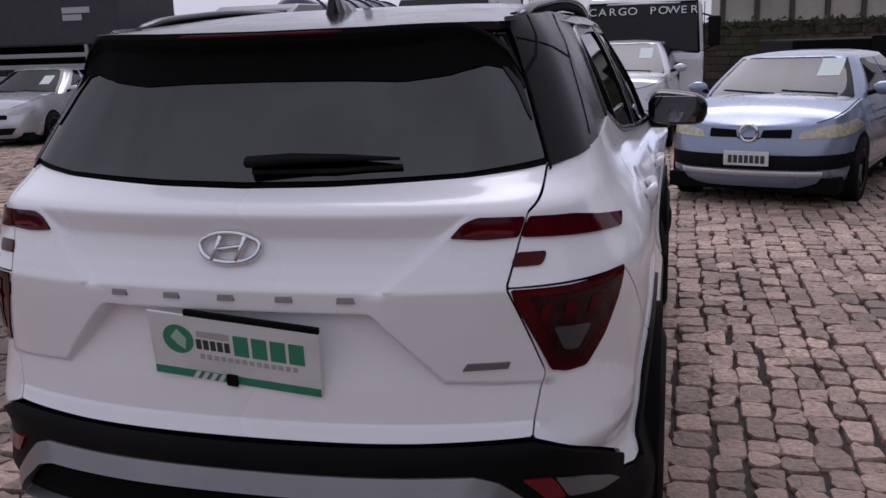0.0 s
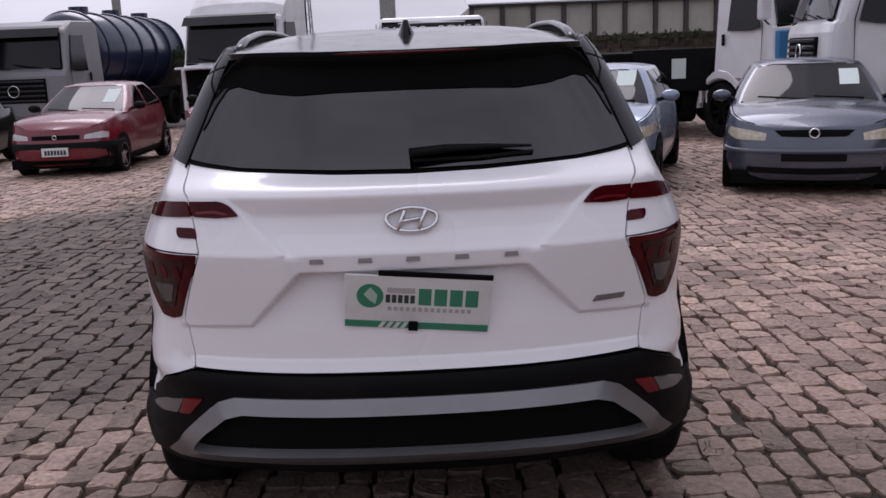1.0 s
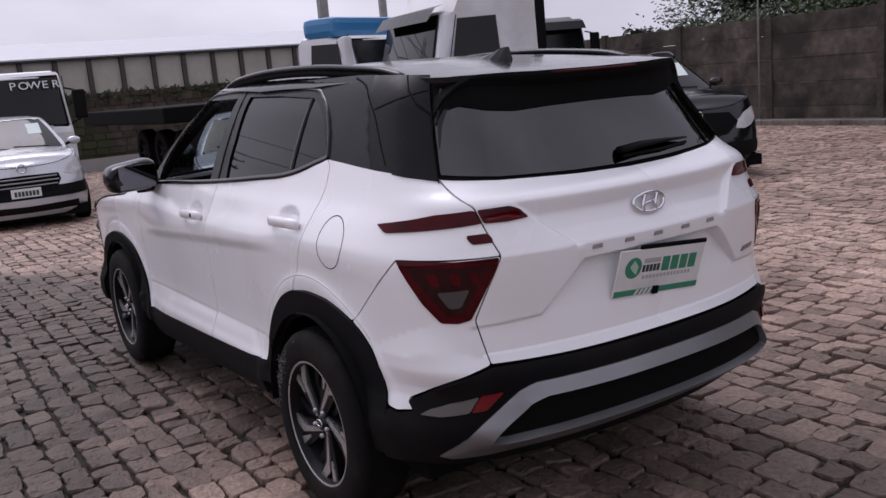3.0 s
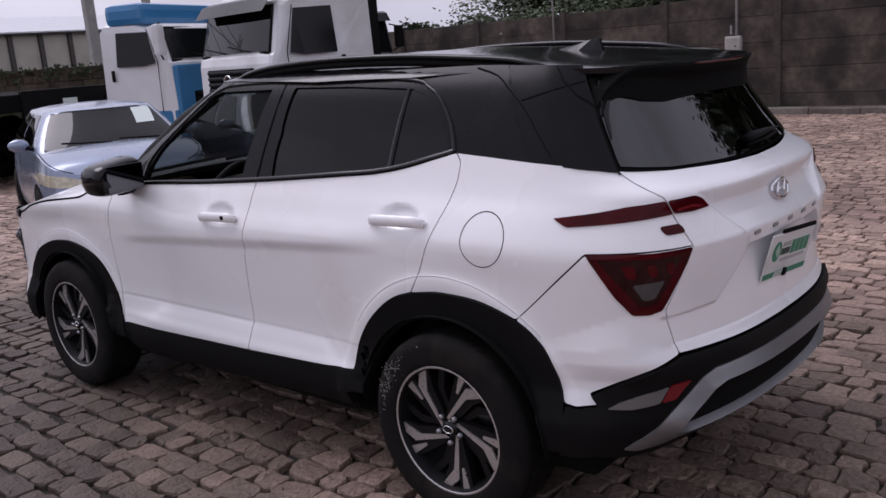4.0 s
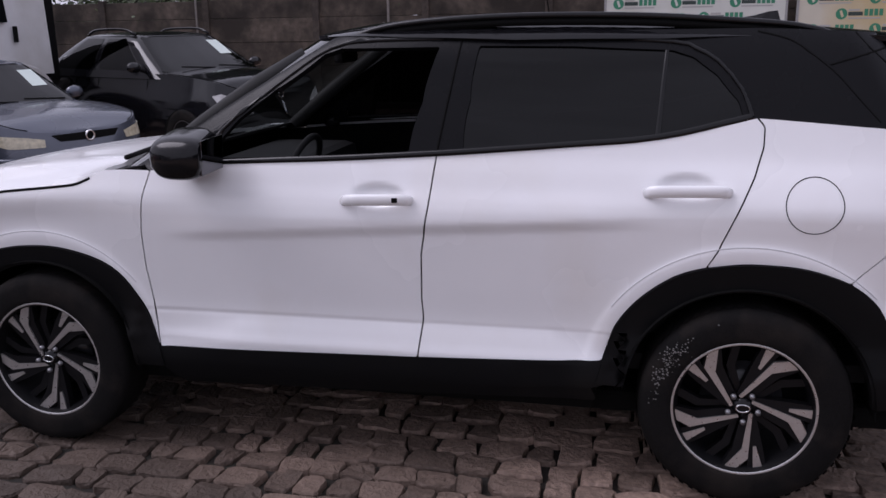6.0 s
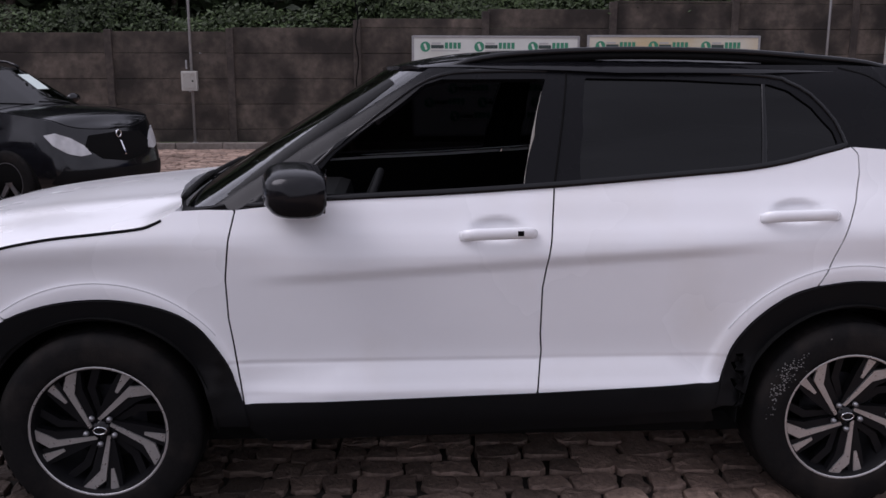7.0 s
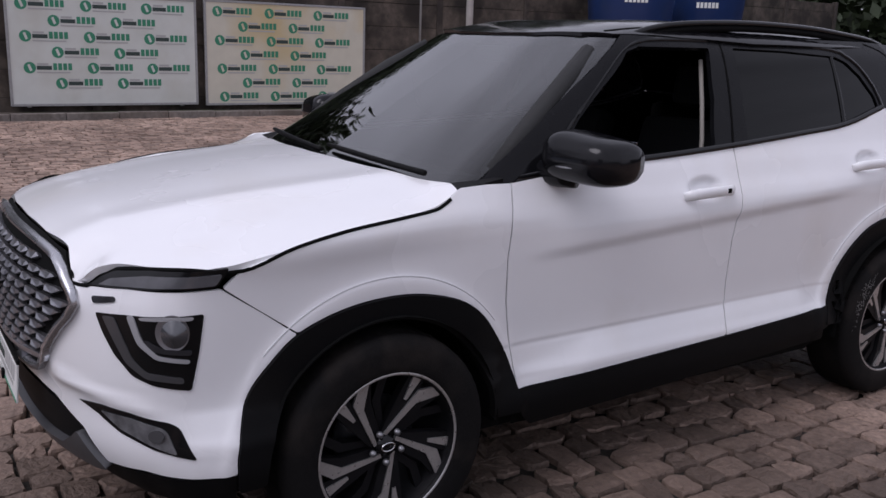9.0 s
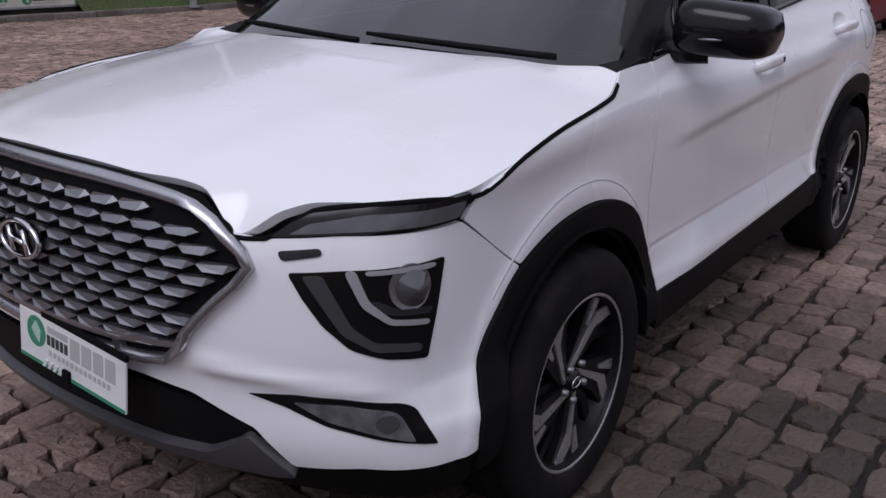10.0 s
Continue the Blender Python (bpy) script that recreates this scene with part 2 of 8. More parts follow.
def box(bm, x0, x1, y0, y1, z0, z1, bevel=0.0, m=None):
    made = bmesh.ops.create_cube(bm, size=1.0, matrix=Matrix.LocRotScale(((x0 + x1) / 2, (y0 + y1) / 2, (z0 + z1) / 2), None, (abs(x1 - x0), abs(y1 - y0), abs(z1 - z0))))
    vs = made["verts"]
    if bevel:
        es = list({e for v in vs for e in v.link_edges})
        r = bmesh.ops.bevel(bm, geom=es, offset=bevel, segments=2, affect="EDGES", profile=0.6, clamp_overlap=True)
        vs = list({v for f in r["faces"] for v in f.verts} | {v for v in vs if v.is_valid})
    if m is not None:
        bmesh.ops.transform(bm, matrix=m, verts=vs)
    return bm


def rod(bm, a, b, r0, r1=None, n=12):
    a, b = Vector(a), Vector(b)
    d = b - a
    m = Matrix.Translation((a + b) / 2) @ d.to_track_quat("Z", "Y").to_matrix().to_4x4()
    bmesh.ops.create_cone(bm, cap_ends=True, segments=n, radius1=r0, radius2=r0 if r1 is None else r1, depth=d.length, matrix=m)
    return bm


def tube(pts, r, n=8, closed=False, flat=1.0, up=None):
    """Vertices and faces of a tube along points; flat squeezes it along up."""
    P = np.array(pts, float)
    k = len(P)
    T = np.roll(P, -1, 0) - np.roll(P, 1, 0) if closed else np.gradient(P, axis=0)
    T /= np.linalg.norm(T, axis=1)[:, None] + 1e-9
    U = np.tile(np.array(up if up is not None else (0, 0, 1.0), float), (k, 1))
    B = np.cross(T, U)
    B /= np.linalg.norm(B, axis=1)[:, None] + 1e-9
    U = np.cross(B, T)
    rr = np.broadcast_to(np.array(r, float), (k,))
    V, F = [], []
    for i in range(k):
        for j in range(n):
            a = 2 * math.pi * j / n
            V.append(P[i] + rr[i] * (math.cos(a) * B[i] + flat * math.sin(a) * U[i]))
    for i in range(k if closed else k - 1):
        for j in range(n):
            i2, j2 = (i + 1) % k, (j + 1) % n
            F.append((i * n + j, i * n + j2, i2 * n + j2, i2 * n + j))
    if not closed:
        F.append(tuple(range(n - 1, -1, -1)))
        F.append(tuple((k - 1) * n + j for j in range(n)))
    return V, F


def curve(*pts):
    """A smooth curve through (x, y) pairs that never overshoots, for arrays."""
    X, Y = np.array(pts, float).T
    h, d = np.diff(X), np.diff(Y) / np.diff(X)
    s = np.zeros(len(X))
    for i in range(1, len(X) - 1):
        if d[i - 1] * d[i] > 0:
            w1, w2 = 2 * h[i] + h[i - 1], h[i] + 2 * h[i - 1]
            s[i] = (w1 + w2) / (w1 / d[i - 1] + w2 / d[i])
    s[0], s[-1] = d[0], d[-1]

    def at(x):
        x = np.clip(np.asarray(x, float), X[0], X[-1])
        i = np.clip(np.searchsorted(X, x) - 1, 0, len(h) - 1)
        t = (x - X[i]) / h[i]
        return (Y[i] * (1 + 2 * t) * (1 - t) ** 2 + h[i] * s[i] * t * (1 - t) ** 2 + Y[i + 1] * t * t * (3 - 2 * t) + h[i] * s[i + 1] * t * t * (t - 1))

    return at


def spline(pts, step=0.02, closed=False):
    """Points along a Catmull-Rom curve through the given ones."""
    P = np.array(pts, float)
    k = len(P)
    out = []
    for i in range(k if closed else k - 1):
        p0, p1, p2, p3 = (P[(i + j) % k] if closed else P[min(max(i + j, 0), k - 1)] for j in (-1, 0, 1, 2))
        n = max(2, int(np.linalg.norm(p2 - p1) / step))
        t = np.linspace(0, 1, n, endpoint=False)[:, None]
        out.append(0.5 * (2 * p1 + (p2 - p0) * t + (2 * p0 - 5 * p1 + 4 * p2 - p3) * t**2 + (3 * p1 - p0 - 3 * p2 + p3) * t**3))
    if not closed:
        out.append(P[-1:])
    return np.concatenate(out)


class Surface:
    """A surface place(u, v), with normals that point outwards from `inside`."""

    def __init__(self, place, inside=(0, 0, 0.7)):
        self.place, self.inside = place, np.array(inside, float)

    def both(self, U, V):
        U, V, e = np.asarray(U, float), np.asarray(V, float), 2e-3
        P = self.place(U, V)
        N = np.cross(self.place(U + e, V) - self.place(U - e, V), self.place(U, V + e) - self.place(U, V - e))
        N /= np.linalg.norm(N, axis=-1, keepdims=True) + 1e-12
        flip = np.sign(((P - self.inside) * N).sum(-1, keepdims=True))
        return P, N * np.where(flip == 0, 1, flip)


class Shell(Surface):
    """The side of a car: a plan outline, drawn in by profiles at the rear, the sides and the front. u runs from the middle of
    the rear (0) along the left side to the middle of the front (L), and on along the right."""

    def __init__(self, plan, rear, side, front, bumps=None):
        self.place, self.inside = self._place, np.array((0, 0, 0.7))
        C = spline([(-plan[1][0], plan[1][1]), *plan, (-plan[-2][0], plan[-2][1])], 0.01)
        lo, hi = np.argmin(np.abs(C - np.array(plan[0])).sum(1)), np.argmin(np.abs(C - np.array(plan[-1])).sum(1))
        C = C[lo : hi + 1]
        self.a, self.y = C[:, 0], C[:, 1]
        self.s = np.r_[0, np.cumsum(np.linalg.norm(np.diff(C, axis=0), axis=1))]
        self.L = self.s[-1]
        T = np.gradient(C, axis=0)
        T /= np.linalg.norm(T, axis=1)[:, None]
        self.na, self.ny = T[:, 1], -T[:, 0]
        self.rear, self.side, self.front, self.bumps = rear, side, front, bumps

    def _place(self, U, Z):
        U = np.asarray(U, float)
        W = np.where(U > self.L, 2 * self.L - U, U)
        sign = np.where((W < 0) | (U > self.L), 1.0, -1.0)
        W = np.abs(W)
        a, y, na, ny = (np.interp(W, self.s, c) for c in (self.a, self.y, self.na, self.ny))
        na = np.maximum(na, 0)
        d = na**2 * self.side(Z) + ny**2 * np.where(ny < 0, self.rear(Z), self.front(Z))
        if self.bumps is not None:
            d = d - self.bumps(a, y, Z, na, ny)
        return np.stack([sign * (a - na * d), y - ny * d, Z + 0 * U], -1)

    def u_at(self, kind, c, z):
        """u of the point on the left with the given y ("s"), or x at the rear ("r") or front ("f"); right of the middle for x > 0."""
        k = len(self.s)
        P = self._place(self.s, np.full(k, float(z)))
        if kind == "s":
            return float(np.interp(c, np.maximum.accumulate(P[:, 1]), self.s))
        half, m = k // 2, -P[:, 0]
        if kind == "r":
            u = float(np.interp(abs(c), np.maximum.accumulate(m[:half]), self.s[:half]))
            return u if c <= 0 else -u
        u = float(np.interp(abs(c), np.maximum.accumulate(m[half:][::-1]), self.s[half:][::-1]))
        return u if c <= 0 else 2 * self.L - u

    def uv(self, pts, kind="s"):
        """(u, z) from (y or x, z) pairs, or from (kind, y or x, z)."""
        return np.array([(self.u_at(*p), p[2]) if len(p) == 3 else (self.u_at(kind, *p), p[1]) for p in pts])


def dense(uv, step=0.02, soft=2):
    """A closed outline with many points, its corners slightly rounded."""
    P, out = np.array(uv, float), []
    for a, b in zip(P, np.roll(P, -1, 0)):
        n = max(1, int(np.linalg.norm(b - a) / step))
        out += [a + (b - a) * i / n for i in range(n)]
    P = np.array(out)
    for _ in range(soft):
        Q = np.roll(P, -1, 0)
        P = np.stack([0.75 * P + 0.25 * Q, 0.25 * P + 0.75 * Q], 1).reshape(-1, 2)
        if len(P) > 400:
            break
    return P


def area2(P):
    x, y = P.T
    return float((x * np.roll(y, -1) - y * np.roll(x, -1)).sum())


def shrunk(P, d):
    """An outline drawn in by d."""
    if area2(P) < 0:
        P = P[::-1]
    T = np.roll(P, -1, 0) - np.roll(P, 1, 0)
    T /= np.linalg.norm(T, axis=1)[:, None] + 1e-12
    return P + d * np.stack([-T[:, 1], T[:, 0]], 1)


def inside(P, Q, margin):
    """Which points Q lie in the outline P, at least margin from its edge."""
    x, y = Q[:, 0][:, None], Q[:, 1][:, None]
    a, b = P, np.roll(P, -1, 0)
    cross = ((a[:, 1] > y) != (b[:, 1] > y)) & (x < (b[:, 0] - a[:, 0]) * (y - a[:, 1]) / (b[:, 1] - a[:, 1] + 1e-15) + a[:, 0])
    far = np.min((x - a[:, 0]) ** 2 + (y - a[:, 1]) ** 2, axis=1) > margin**2
    return (cross.sum(1) % 2 == 1) & far


def panel(name, surf, outline, material, parent=None, label="", thick=0.012, gap=0.002, lift=0.0, grid=0.035, step=0.02, soft=2, dish=0.0, ready=False, holes=(), tilt=0.0):
    """A sheet on a surface inside an outline of (u, v), with a folded rim. dish sinks its middle, tilt raises it towards a hole."""
    P = shrunk(outline if ready else dense(outline, step, soft), gap)
    loops = [P] + [shrunk(dense(h, step, soft), -gap)[::-1] for h in holes]
    lo, hi = P.min(0), P.max(0)
    gx, gy = np.meshgrid(np.arange(lo[0], hi[0] + grid, grid), np.arange(lo[1], hi[1] + grid, grid))
    gx[1::2] += grid / 2
    Q = np.stack([gx.ravel(), gy.ravel()], 1)
    Q = Q[inside(P, Q, grid * 0.45)] if len(Q) else Q
    for h in loops[1:]:
        Q = Q[~inside(h, Q, 0.0)]
        Q = Q[np.min(np.linalg.norm(Q[:, None] - h[None], axis=2), axis=1) > grid * 0.45]
    edges, pts = [], []
    for loop in loops:
        b = len(pts)
        edges += [(b + i, b + (i + 1) % len(loop)) for i in range(len(loop))]
        pts += [Vector(p) for p in loop]
    k = len(pts)
    vs, _, fs, ov, _, _ = delaunay_2d_cdt(pts + [Vector(q) for q in Q], edges, [], 2, 1e-7)
    uv = np.array([tuple(v) for v in vs])
    if holes:
        mids = np.array([uv[list(f)].mean(0) for f in fs])
        keep = ~np.any([inside(h, mids, 0.0) for h in loops[1:]], axis=0)
        fs = [f for f, k0 in zip(fs, keep) if k0]
    X, N = surf.both(uv[:, 0], uv[:, 1])
    edge_of = {o: i for i, src in enumerate(ov) for o in src if o < k}
    rims, b = [], 0
    for loop in loops:
        rims.append([edge_of[b + i] for i in range(len(loop)) if b + i in edge_of])
        b += len(loop)
    if dish:
        dist = np.min(np.linalg.norm(uv[:, None] - np.concatenate(loops)[None], axis=2), axis=1)
        X = X - N * (dish * np.clip(dist / 0.05, 0, 1))[:, None]
    if tilt:
        near = [np.min(np.linalg.norm(uv[:, None] - np.asarray(l)[None], axis=2), axis=1) for l in loops[:2]]
        X = X + N * (tilt * near[0] / (near[0] + near[1] + 1e-9))[:, None]
    X = X + N * lift
    F = []
    for f in fs:
        a, b, c = (X[i] for i in f[:3])
        F.append(tuple(f) if np.dot(np.cross(b - a, c - a), N[f[0]]) > 0 else tuple(f)[::-1])
    V, NN = [X], [N]
    for which, rim in enumerate(rims):
        n0, r = sum(len(v) for v in V), len(rim)
        top, low = X[rim], X[rim] - N[rim] * thick
        S = np.cross(np.roll(top, -1, 0) - np.roll(top, 1, 0), N[rim])
        S /= np.linalg.norm(S, axis=1)[:, None] + 1e-12
        if (((top - top.mean(0)) * S).sum() < 0) != (which > 0):
            S = -S
        V += [top, low]
        NN += [S, S]
        for i in range(r):
            j = (i + 1) % r
            q = (n0 + i, n0 + j, n0 + r + j, n0 + r + i)
            F.append(q if np.dot(np.cross(top[j] - top[i], low[j] - top[i]), S[i]) > 0 else q[::-1])
    V, NN = np.concatenate(V), np.concatenate(NN)
    return link_mesh(name, V, F, material, parent, label, None if dish or tilt else NN)


def strip(name, surf, uv, width, material, parent=None, label="", lift=0.004, thick=0.008, closed=False):
    """A band of the given width laid along a line on a surface."""
    P = np.array(uv, float)
    T = (np.roll(P, -1, 0) - np.roll(P, 1, 0)) if closed else np.gradient(P, axis=0)
    T /= np.linalg.norm(T, axis=1)[:, None] + 1e-9
    M = np.stack([-T[:, 1], T[:, 0]], 1)
    k, V, N, F = len(P), [], [], []
    for off, down in ((-0.5, thick), (-0.42, 0), (0.42, 0), (0.5, thick)):
        X, n = surf.both(*(P + M * width * off).T)
        V.append(X + n * (lift - down))
        N.append(n)
    V, N = np.concatenate(V), np.concatenate(N)
    for r in range(3):
        for i in range(k if closed else k - 1):
            j = (i + 1) % k
            q = (r * k + i, r * k + j, (r + 1) * k + j, (r + 1) * k + i)
            a, b, c = V[q[0]], V[q[1]], V[q[2]]
            F.append(q if np.dot(np.cross(b - a, c - a), N[q[0]]) > 0 else q[::-1])
    return link_mesh(name, V, F, material, parent, label)


def mirrored(surf):
    """The same surface on the right."""
    return Surface(lambda U, V: surf.place(U, V) * np.array([-1.0, 1.0, 1.0]), surf.inside * np.array([-1, 1, 1]))


def lathe(profile, n=40, axis="x"):
    """Vertices and faces of (radius, along) pairs turned about an axis."""
    V, F, k = [], [], len(profile)
    for i in range(n):
        a = 2 * math.pi * i / n
        for r, h in profile:
            V.append((h, r * math.cos(a), r * math.sin(a)) if axis == "x" else (r * math.cos(a), r * math.sin(a), h))
    for i in range(n):
        for j in range(k - 1):
            i2 = (i + 1) % n
            F.append((i * k + j, i2 * k + j, i2 * k + j + 1, i * k + j + 1))
    return V, F

# ---- ground and walls ----
def rise(x, y):
    """The yard falls gently towards the lorries and the wall."""
    f = np.clip((np.asarray(x, float) - 7.0) / 6.0, 0, 1)
    return -0.018 * np.clip(np.asarray(y, float) - 3.5, 0, 40) * (1 - f * f * (3 - 2 * f)) - 0.0135 * np.clip(np.asarray(x, float) - 4.0, 0, 12)


def ground_sheet():
    xs = np.unique(np.r_[-1500, -400, -120, np.arange(-60, 61, 2.0), 120, 400, 1500])
    V = [(x, y, float(rise(x, y)) - 0.024) for y in xs for x in xs]
    k = len(xs)
    F = [(j * k + i, j * k + i + 1, j * k + k + i + 1, j * k + k + i) for j in range(k - 1) for i in range(k - 1)]
    return tagged(link_mesh("ground", V, F, JOINT), "dark brown soil between the paving stones and beyond", "ground", kind="structure")


GROUND = ground_sheet()
WALL_X = 15.35
POSTS = [19.1, 16.5, 13.9, 11.3, 8.72, 6.12, 3.66, 1.05, -1.62, -4.3, -6.9, -9.5, -12.1, -14.7, -17.3, -19.9, -22.5, -25.1]


def wall_top(y):
    return float(np.interp(-y, [-9, -3.6, 0, 5, 12], [2.32, 2.38, 2.62, 3.0, 3.25]))


LOW = Matrix.Translation((0, 0, -0.15))
wall = thing("wall_east", LOW, "stained grey precast concrete boundary wall with posts", "wall", kind="structure")
rng = random.Random(11)
for y0, y1 in zip(POSTS, POSTS[1:]):
    top, z = wall_top((y0 + y1) / 2), -0.15
    while z < top - 0.05:
        h = min(0.52, top - z)
        bm = bmesh.new()
        box(bm, WALL_X + rng.uniform(-0.006, 0.006), WALL_X + 0.06, y1 + 0.05, y0 - 0.05, z + 0.004, z + h - 0.004, 0.008)
        part("slab", bm, CONCRETE, wall)
        z += h
for y in POSTS:
    bm = bmesh.new()
    box(bm, WALL_X - 0.045, WALL_X + 0.10, y - 0.075, y + 0.075, -0.2, wall_top(y) + 0.05, 0.012)
    part("post", bm, POSTCON, wall)
kerb = thing("kerb_east", LOW, "low weathered concrete kerb along the wall", "kerb", kind="structure")
y = 19.0
while y > -25:
    l = 0.95
    bm = bmesh.new()
    box(bm, 14.80 + rng.uniform(-0.012, 0.012), 14.94, y - l + 0.012, y, -0.1, 0.125 + rng.uniform(-0.008, 0.008), 0.018)
    part("kerb_stone", bm, KERBCON, kerb)
    y -= l
verge = link_mesh("verge", [(14.93, 19, 0.095), (15.36, 19, 0.11), (15.36, -26, 0.11), (14.93, -26, 0.095)], [(0, 1, 2, 3)],
                  make_mat("verge_soil", (0.075, 0.060, 0.045), 0.95, grain=0.4, scale=12, bump=0.8, bump_scale=30, dirt=(0.055, 0.07, 0.025), dirt_scale=1.3, dirt_at=(0.5, 0.62)))
verge.matrix_world = LOW
tagged(verge, "narrow strip of soil and moss behind the kerb", "ground", kind="structure")

bank = []
for i in range(60):
    y = -7.4 - 0.32 * i
    bank += [(14.94, y, 0.10), (15.12, y, 0.26 + 0.05 * math.sin(i * 1.7)), (15.35, y, 0.52 + 0.07 * math.sin(i * 0.9))]
bank_ob = tagged(link_mesh("grass_bank", bank, [(3 * i + j, 3 * i + j + 1, 3 * i + 4 + j, 3 * i + 3 + j) for i in range(59) for j in range(2)], GRASS), "low mossy green bank at the foot of the wall", "bank", kind="structure")
bank_ob.matrix_world = LOW

# rough stone wall behind the lorries
back = thing("wall_north", Matrix(), "dark mossy rubble stone wall behind the lorries", "wall", kind="structure")
RUBBLE = make_mat("mossy_rubble", (0.060, 0.047, 0.036), 0.95, grain=0.35, scale=5, bump=0.8, bump_scale=14, rand=0.3, dirt=(0.035, 0.042, 0.018), dirt_scale=0.6, dirt_at=(0.48, 0.7))
V, F = [], []
z, course = 0.1, 0
while z < 1.82:
    h = rng.uniform(0.16, 0.24)
    x = -30.0 + rng.uniform(0, 0.3)
    while x < 24:
        l = rng.uniform(0.25, 0.55)
        d = rng.uniform(0.0, 0.05)
        b = len(V)
        for zz in (z, z + h - 0.02):
            V += [(x, 24.0 - d, zz), (x + l - 0.02, 24.0 - d, zz), (x + l - 0.02, 24.4, zz), (x, 24.4, zz)]
        F += [(b, b + 1, b + 5, b + 4), (b + 4, b + 5, b + 6, b + 7), (b + 1, b + 2, b + 6, b + 5), (b + 3, b, b + 4, b + 7)]
        x += l
    z += h
ob = link_mesh("rubble_stones", V, F, RUBBLE, back, smooth=False)
tagged(ob, kind="stuff")
bm = bmesh.new()
box(bm, -30, 24, 24.02, 24.38, 0.0, 1.88)
part("wall_core", bm, RUBBLE, back)
V, F = [], []
for i in range(5200):
    x, y, z = rng.uniform(-30, 24), 24.0 + rng.gauss(0, 0.10), 1.86 - abs(rng.gauss(0, 0.16)) + abs(rng.gauss(0, 0.08))
    a, s = rng.uniform(0, 6.3), rng.uniform(0.04, 0.09)
    b = len(V)
    V += [(x - s * math.cos(a), y - s * math.sin(a), z - s * 0.4), (x + s * math.cos(a), y + s * math.sin(a), z - s * 0.3), (x + rng.uniform(-s, s), y, z + s)]
    F.append((b, b + 1, b + 2))
tagged(link_mesh("creeper", V, F, LEAF, smooth=False), "dark creeping plants on top of the rubble wall", "plant", kind="stuff")

# boards on the wall
board_mats = (make_mat("white_sheet", (0.62, 0.64, 0.60), 0.6, grain=0.03, scale=4, dirt=(0.52, 0.52, 0.46), dirt_scale=1.1, dirt_at=(0.5, 0.8)),
              make_mat("yellowed_sheet", (0.60, 0.57, 0.47), 0.6, grain=0.04, scale=4, dirt=(0.56, 0.45, 0.25), dirt_scale=0.7, dirt_at=(0.45, 0.7)))


def flat_shape(name, pts, x, material, parent, depth=0.003):
    """A thin raised shape on a board that faces -x; pts are (y, z)."""
    n = len(pts)
    V = [(x, y, z) for y, z in pts] + [(x + depth, y, z) for y, z in pts]
    return link_mesh(name, V, [tuple(range(n))] + [(i, (i + 1) % n, n + (i + 1) % n, n + i) for i in range(n)], material, parent, smooth=False)


for n, (y0, y1, z0, z1, mat, words) in enumerate([(-0.10, -3.56, 0.10, 2.12, board_mats[0], "white advertising board with rows of green marks"), (-3.76, -7.40, 0.08, 2.14, board_mats[1], "yellowed advertising board with rows of green marks")]):
    bd = thing("advertising_board", Matrix(), words, "board", "boards on the wall")
    xb = WALL_X - 0.15
    bm = bmesh.new()
    box(bm, xb, xb + 0.03, y1, y0, z0, z1)
    part("sheet", bm, mat, bd)
    for a, b, c, d in ((y1 - 0.02, y1 + 0.025, z0 - 0.02, z1 + 0.02), (y0 - 0.025, y0 + 0.02, z0 - 0.02, z1 + 0.02), (y1, y0, z1 - 0.02, z1 + 0.025), (y1, y0, z0 - 0.025, z0 + 0.02)):
        bm = bmesh.new()
        box(bm, xb - 0.012, xb + 0.04, a, b, c, d, 0.004)
        part("rail", bm, STEELGREY, bd)
    for yb in (y0 - 0.3, y1 + 0.3):
        bm = bmesh.new()
        box(bm, xb + 0.03, xb + 0.12, yb - 0.03, yb + 0.03, 0.05, z1 - 0.1)
        part("leg", bm, STEELGREY, bd)
    for r in range(7):
        for c in range(3):
            y, z = y0 - 0.16 - 1.12 * c - (0.52 if r % 2 else 0.0) - 0.02 * r, z1 - 0.20 - 0.285 * r
            if y - 0.86 < y1 or z < z0 + 0.12:
                continue
            disc = [(y - 0.10 + 0.105 * math.cos(t), z + 0.105 * math.sin(t)) for t in np.linspace(0, 2 * math.pi, 16, endpoint=False)]
            flat_shape("mark_disc", disc, xb - 0.004, GREEN, bd)
            flat_shape("mark_cut", [(y - 0.06, z + 0.05), (y - 0.10, z + 0.07), (y - 0.145, z - 0.045), (y - 0.105, z - 0.07)], xb - 0.0065, mat, bd, 0.002)
            for a0, a1, b0, b1, ink in ((0.23, 0.42, 0.05, 0.085, GREYINK), (0.22, 0.48, -0.035, 0.035, INK), (0.22, 0.80, -0.095, -0.07, GREYINK)):
                flat_shape("mark_bar", [(y - a0, z + b1), (y - a1, z + b1), (y - a1, z + b0), (y - a0, z + b0)], xb - 0.004, ink, bd)
            for i in range(4):
                a0 = 0.505 + 0.088 * i
                flat_shape("mark_bar", [(y - a0, z + 0.085), (y - a0 - 0.066, z + 0.085), (y - a0 - 0.066, z - 0.04), (y - a0, z - 0.04)], xb - 0.004, GREEN, bd)

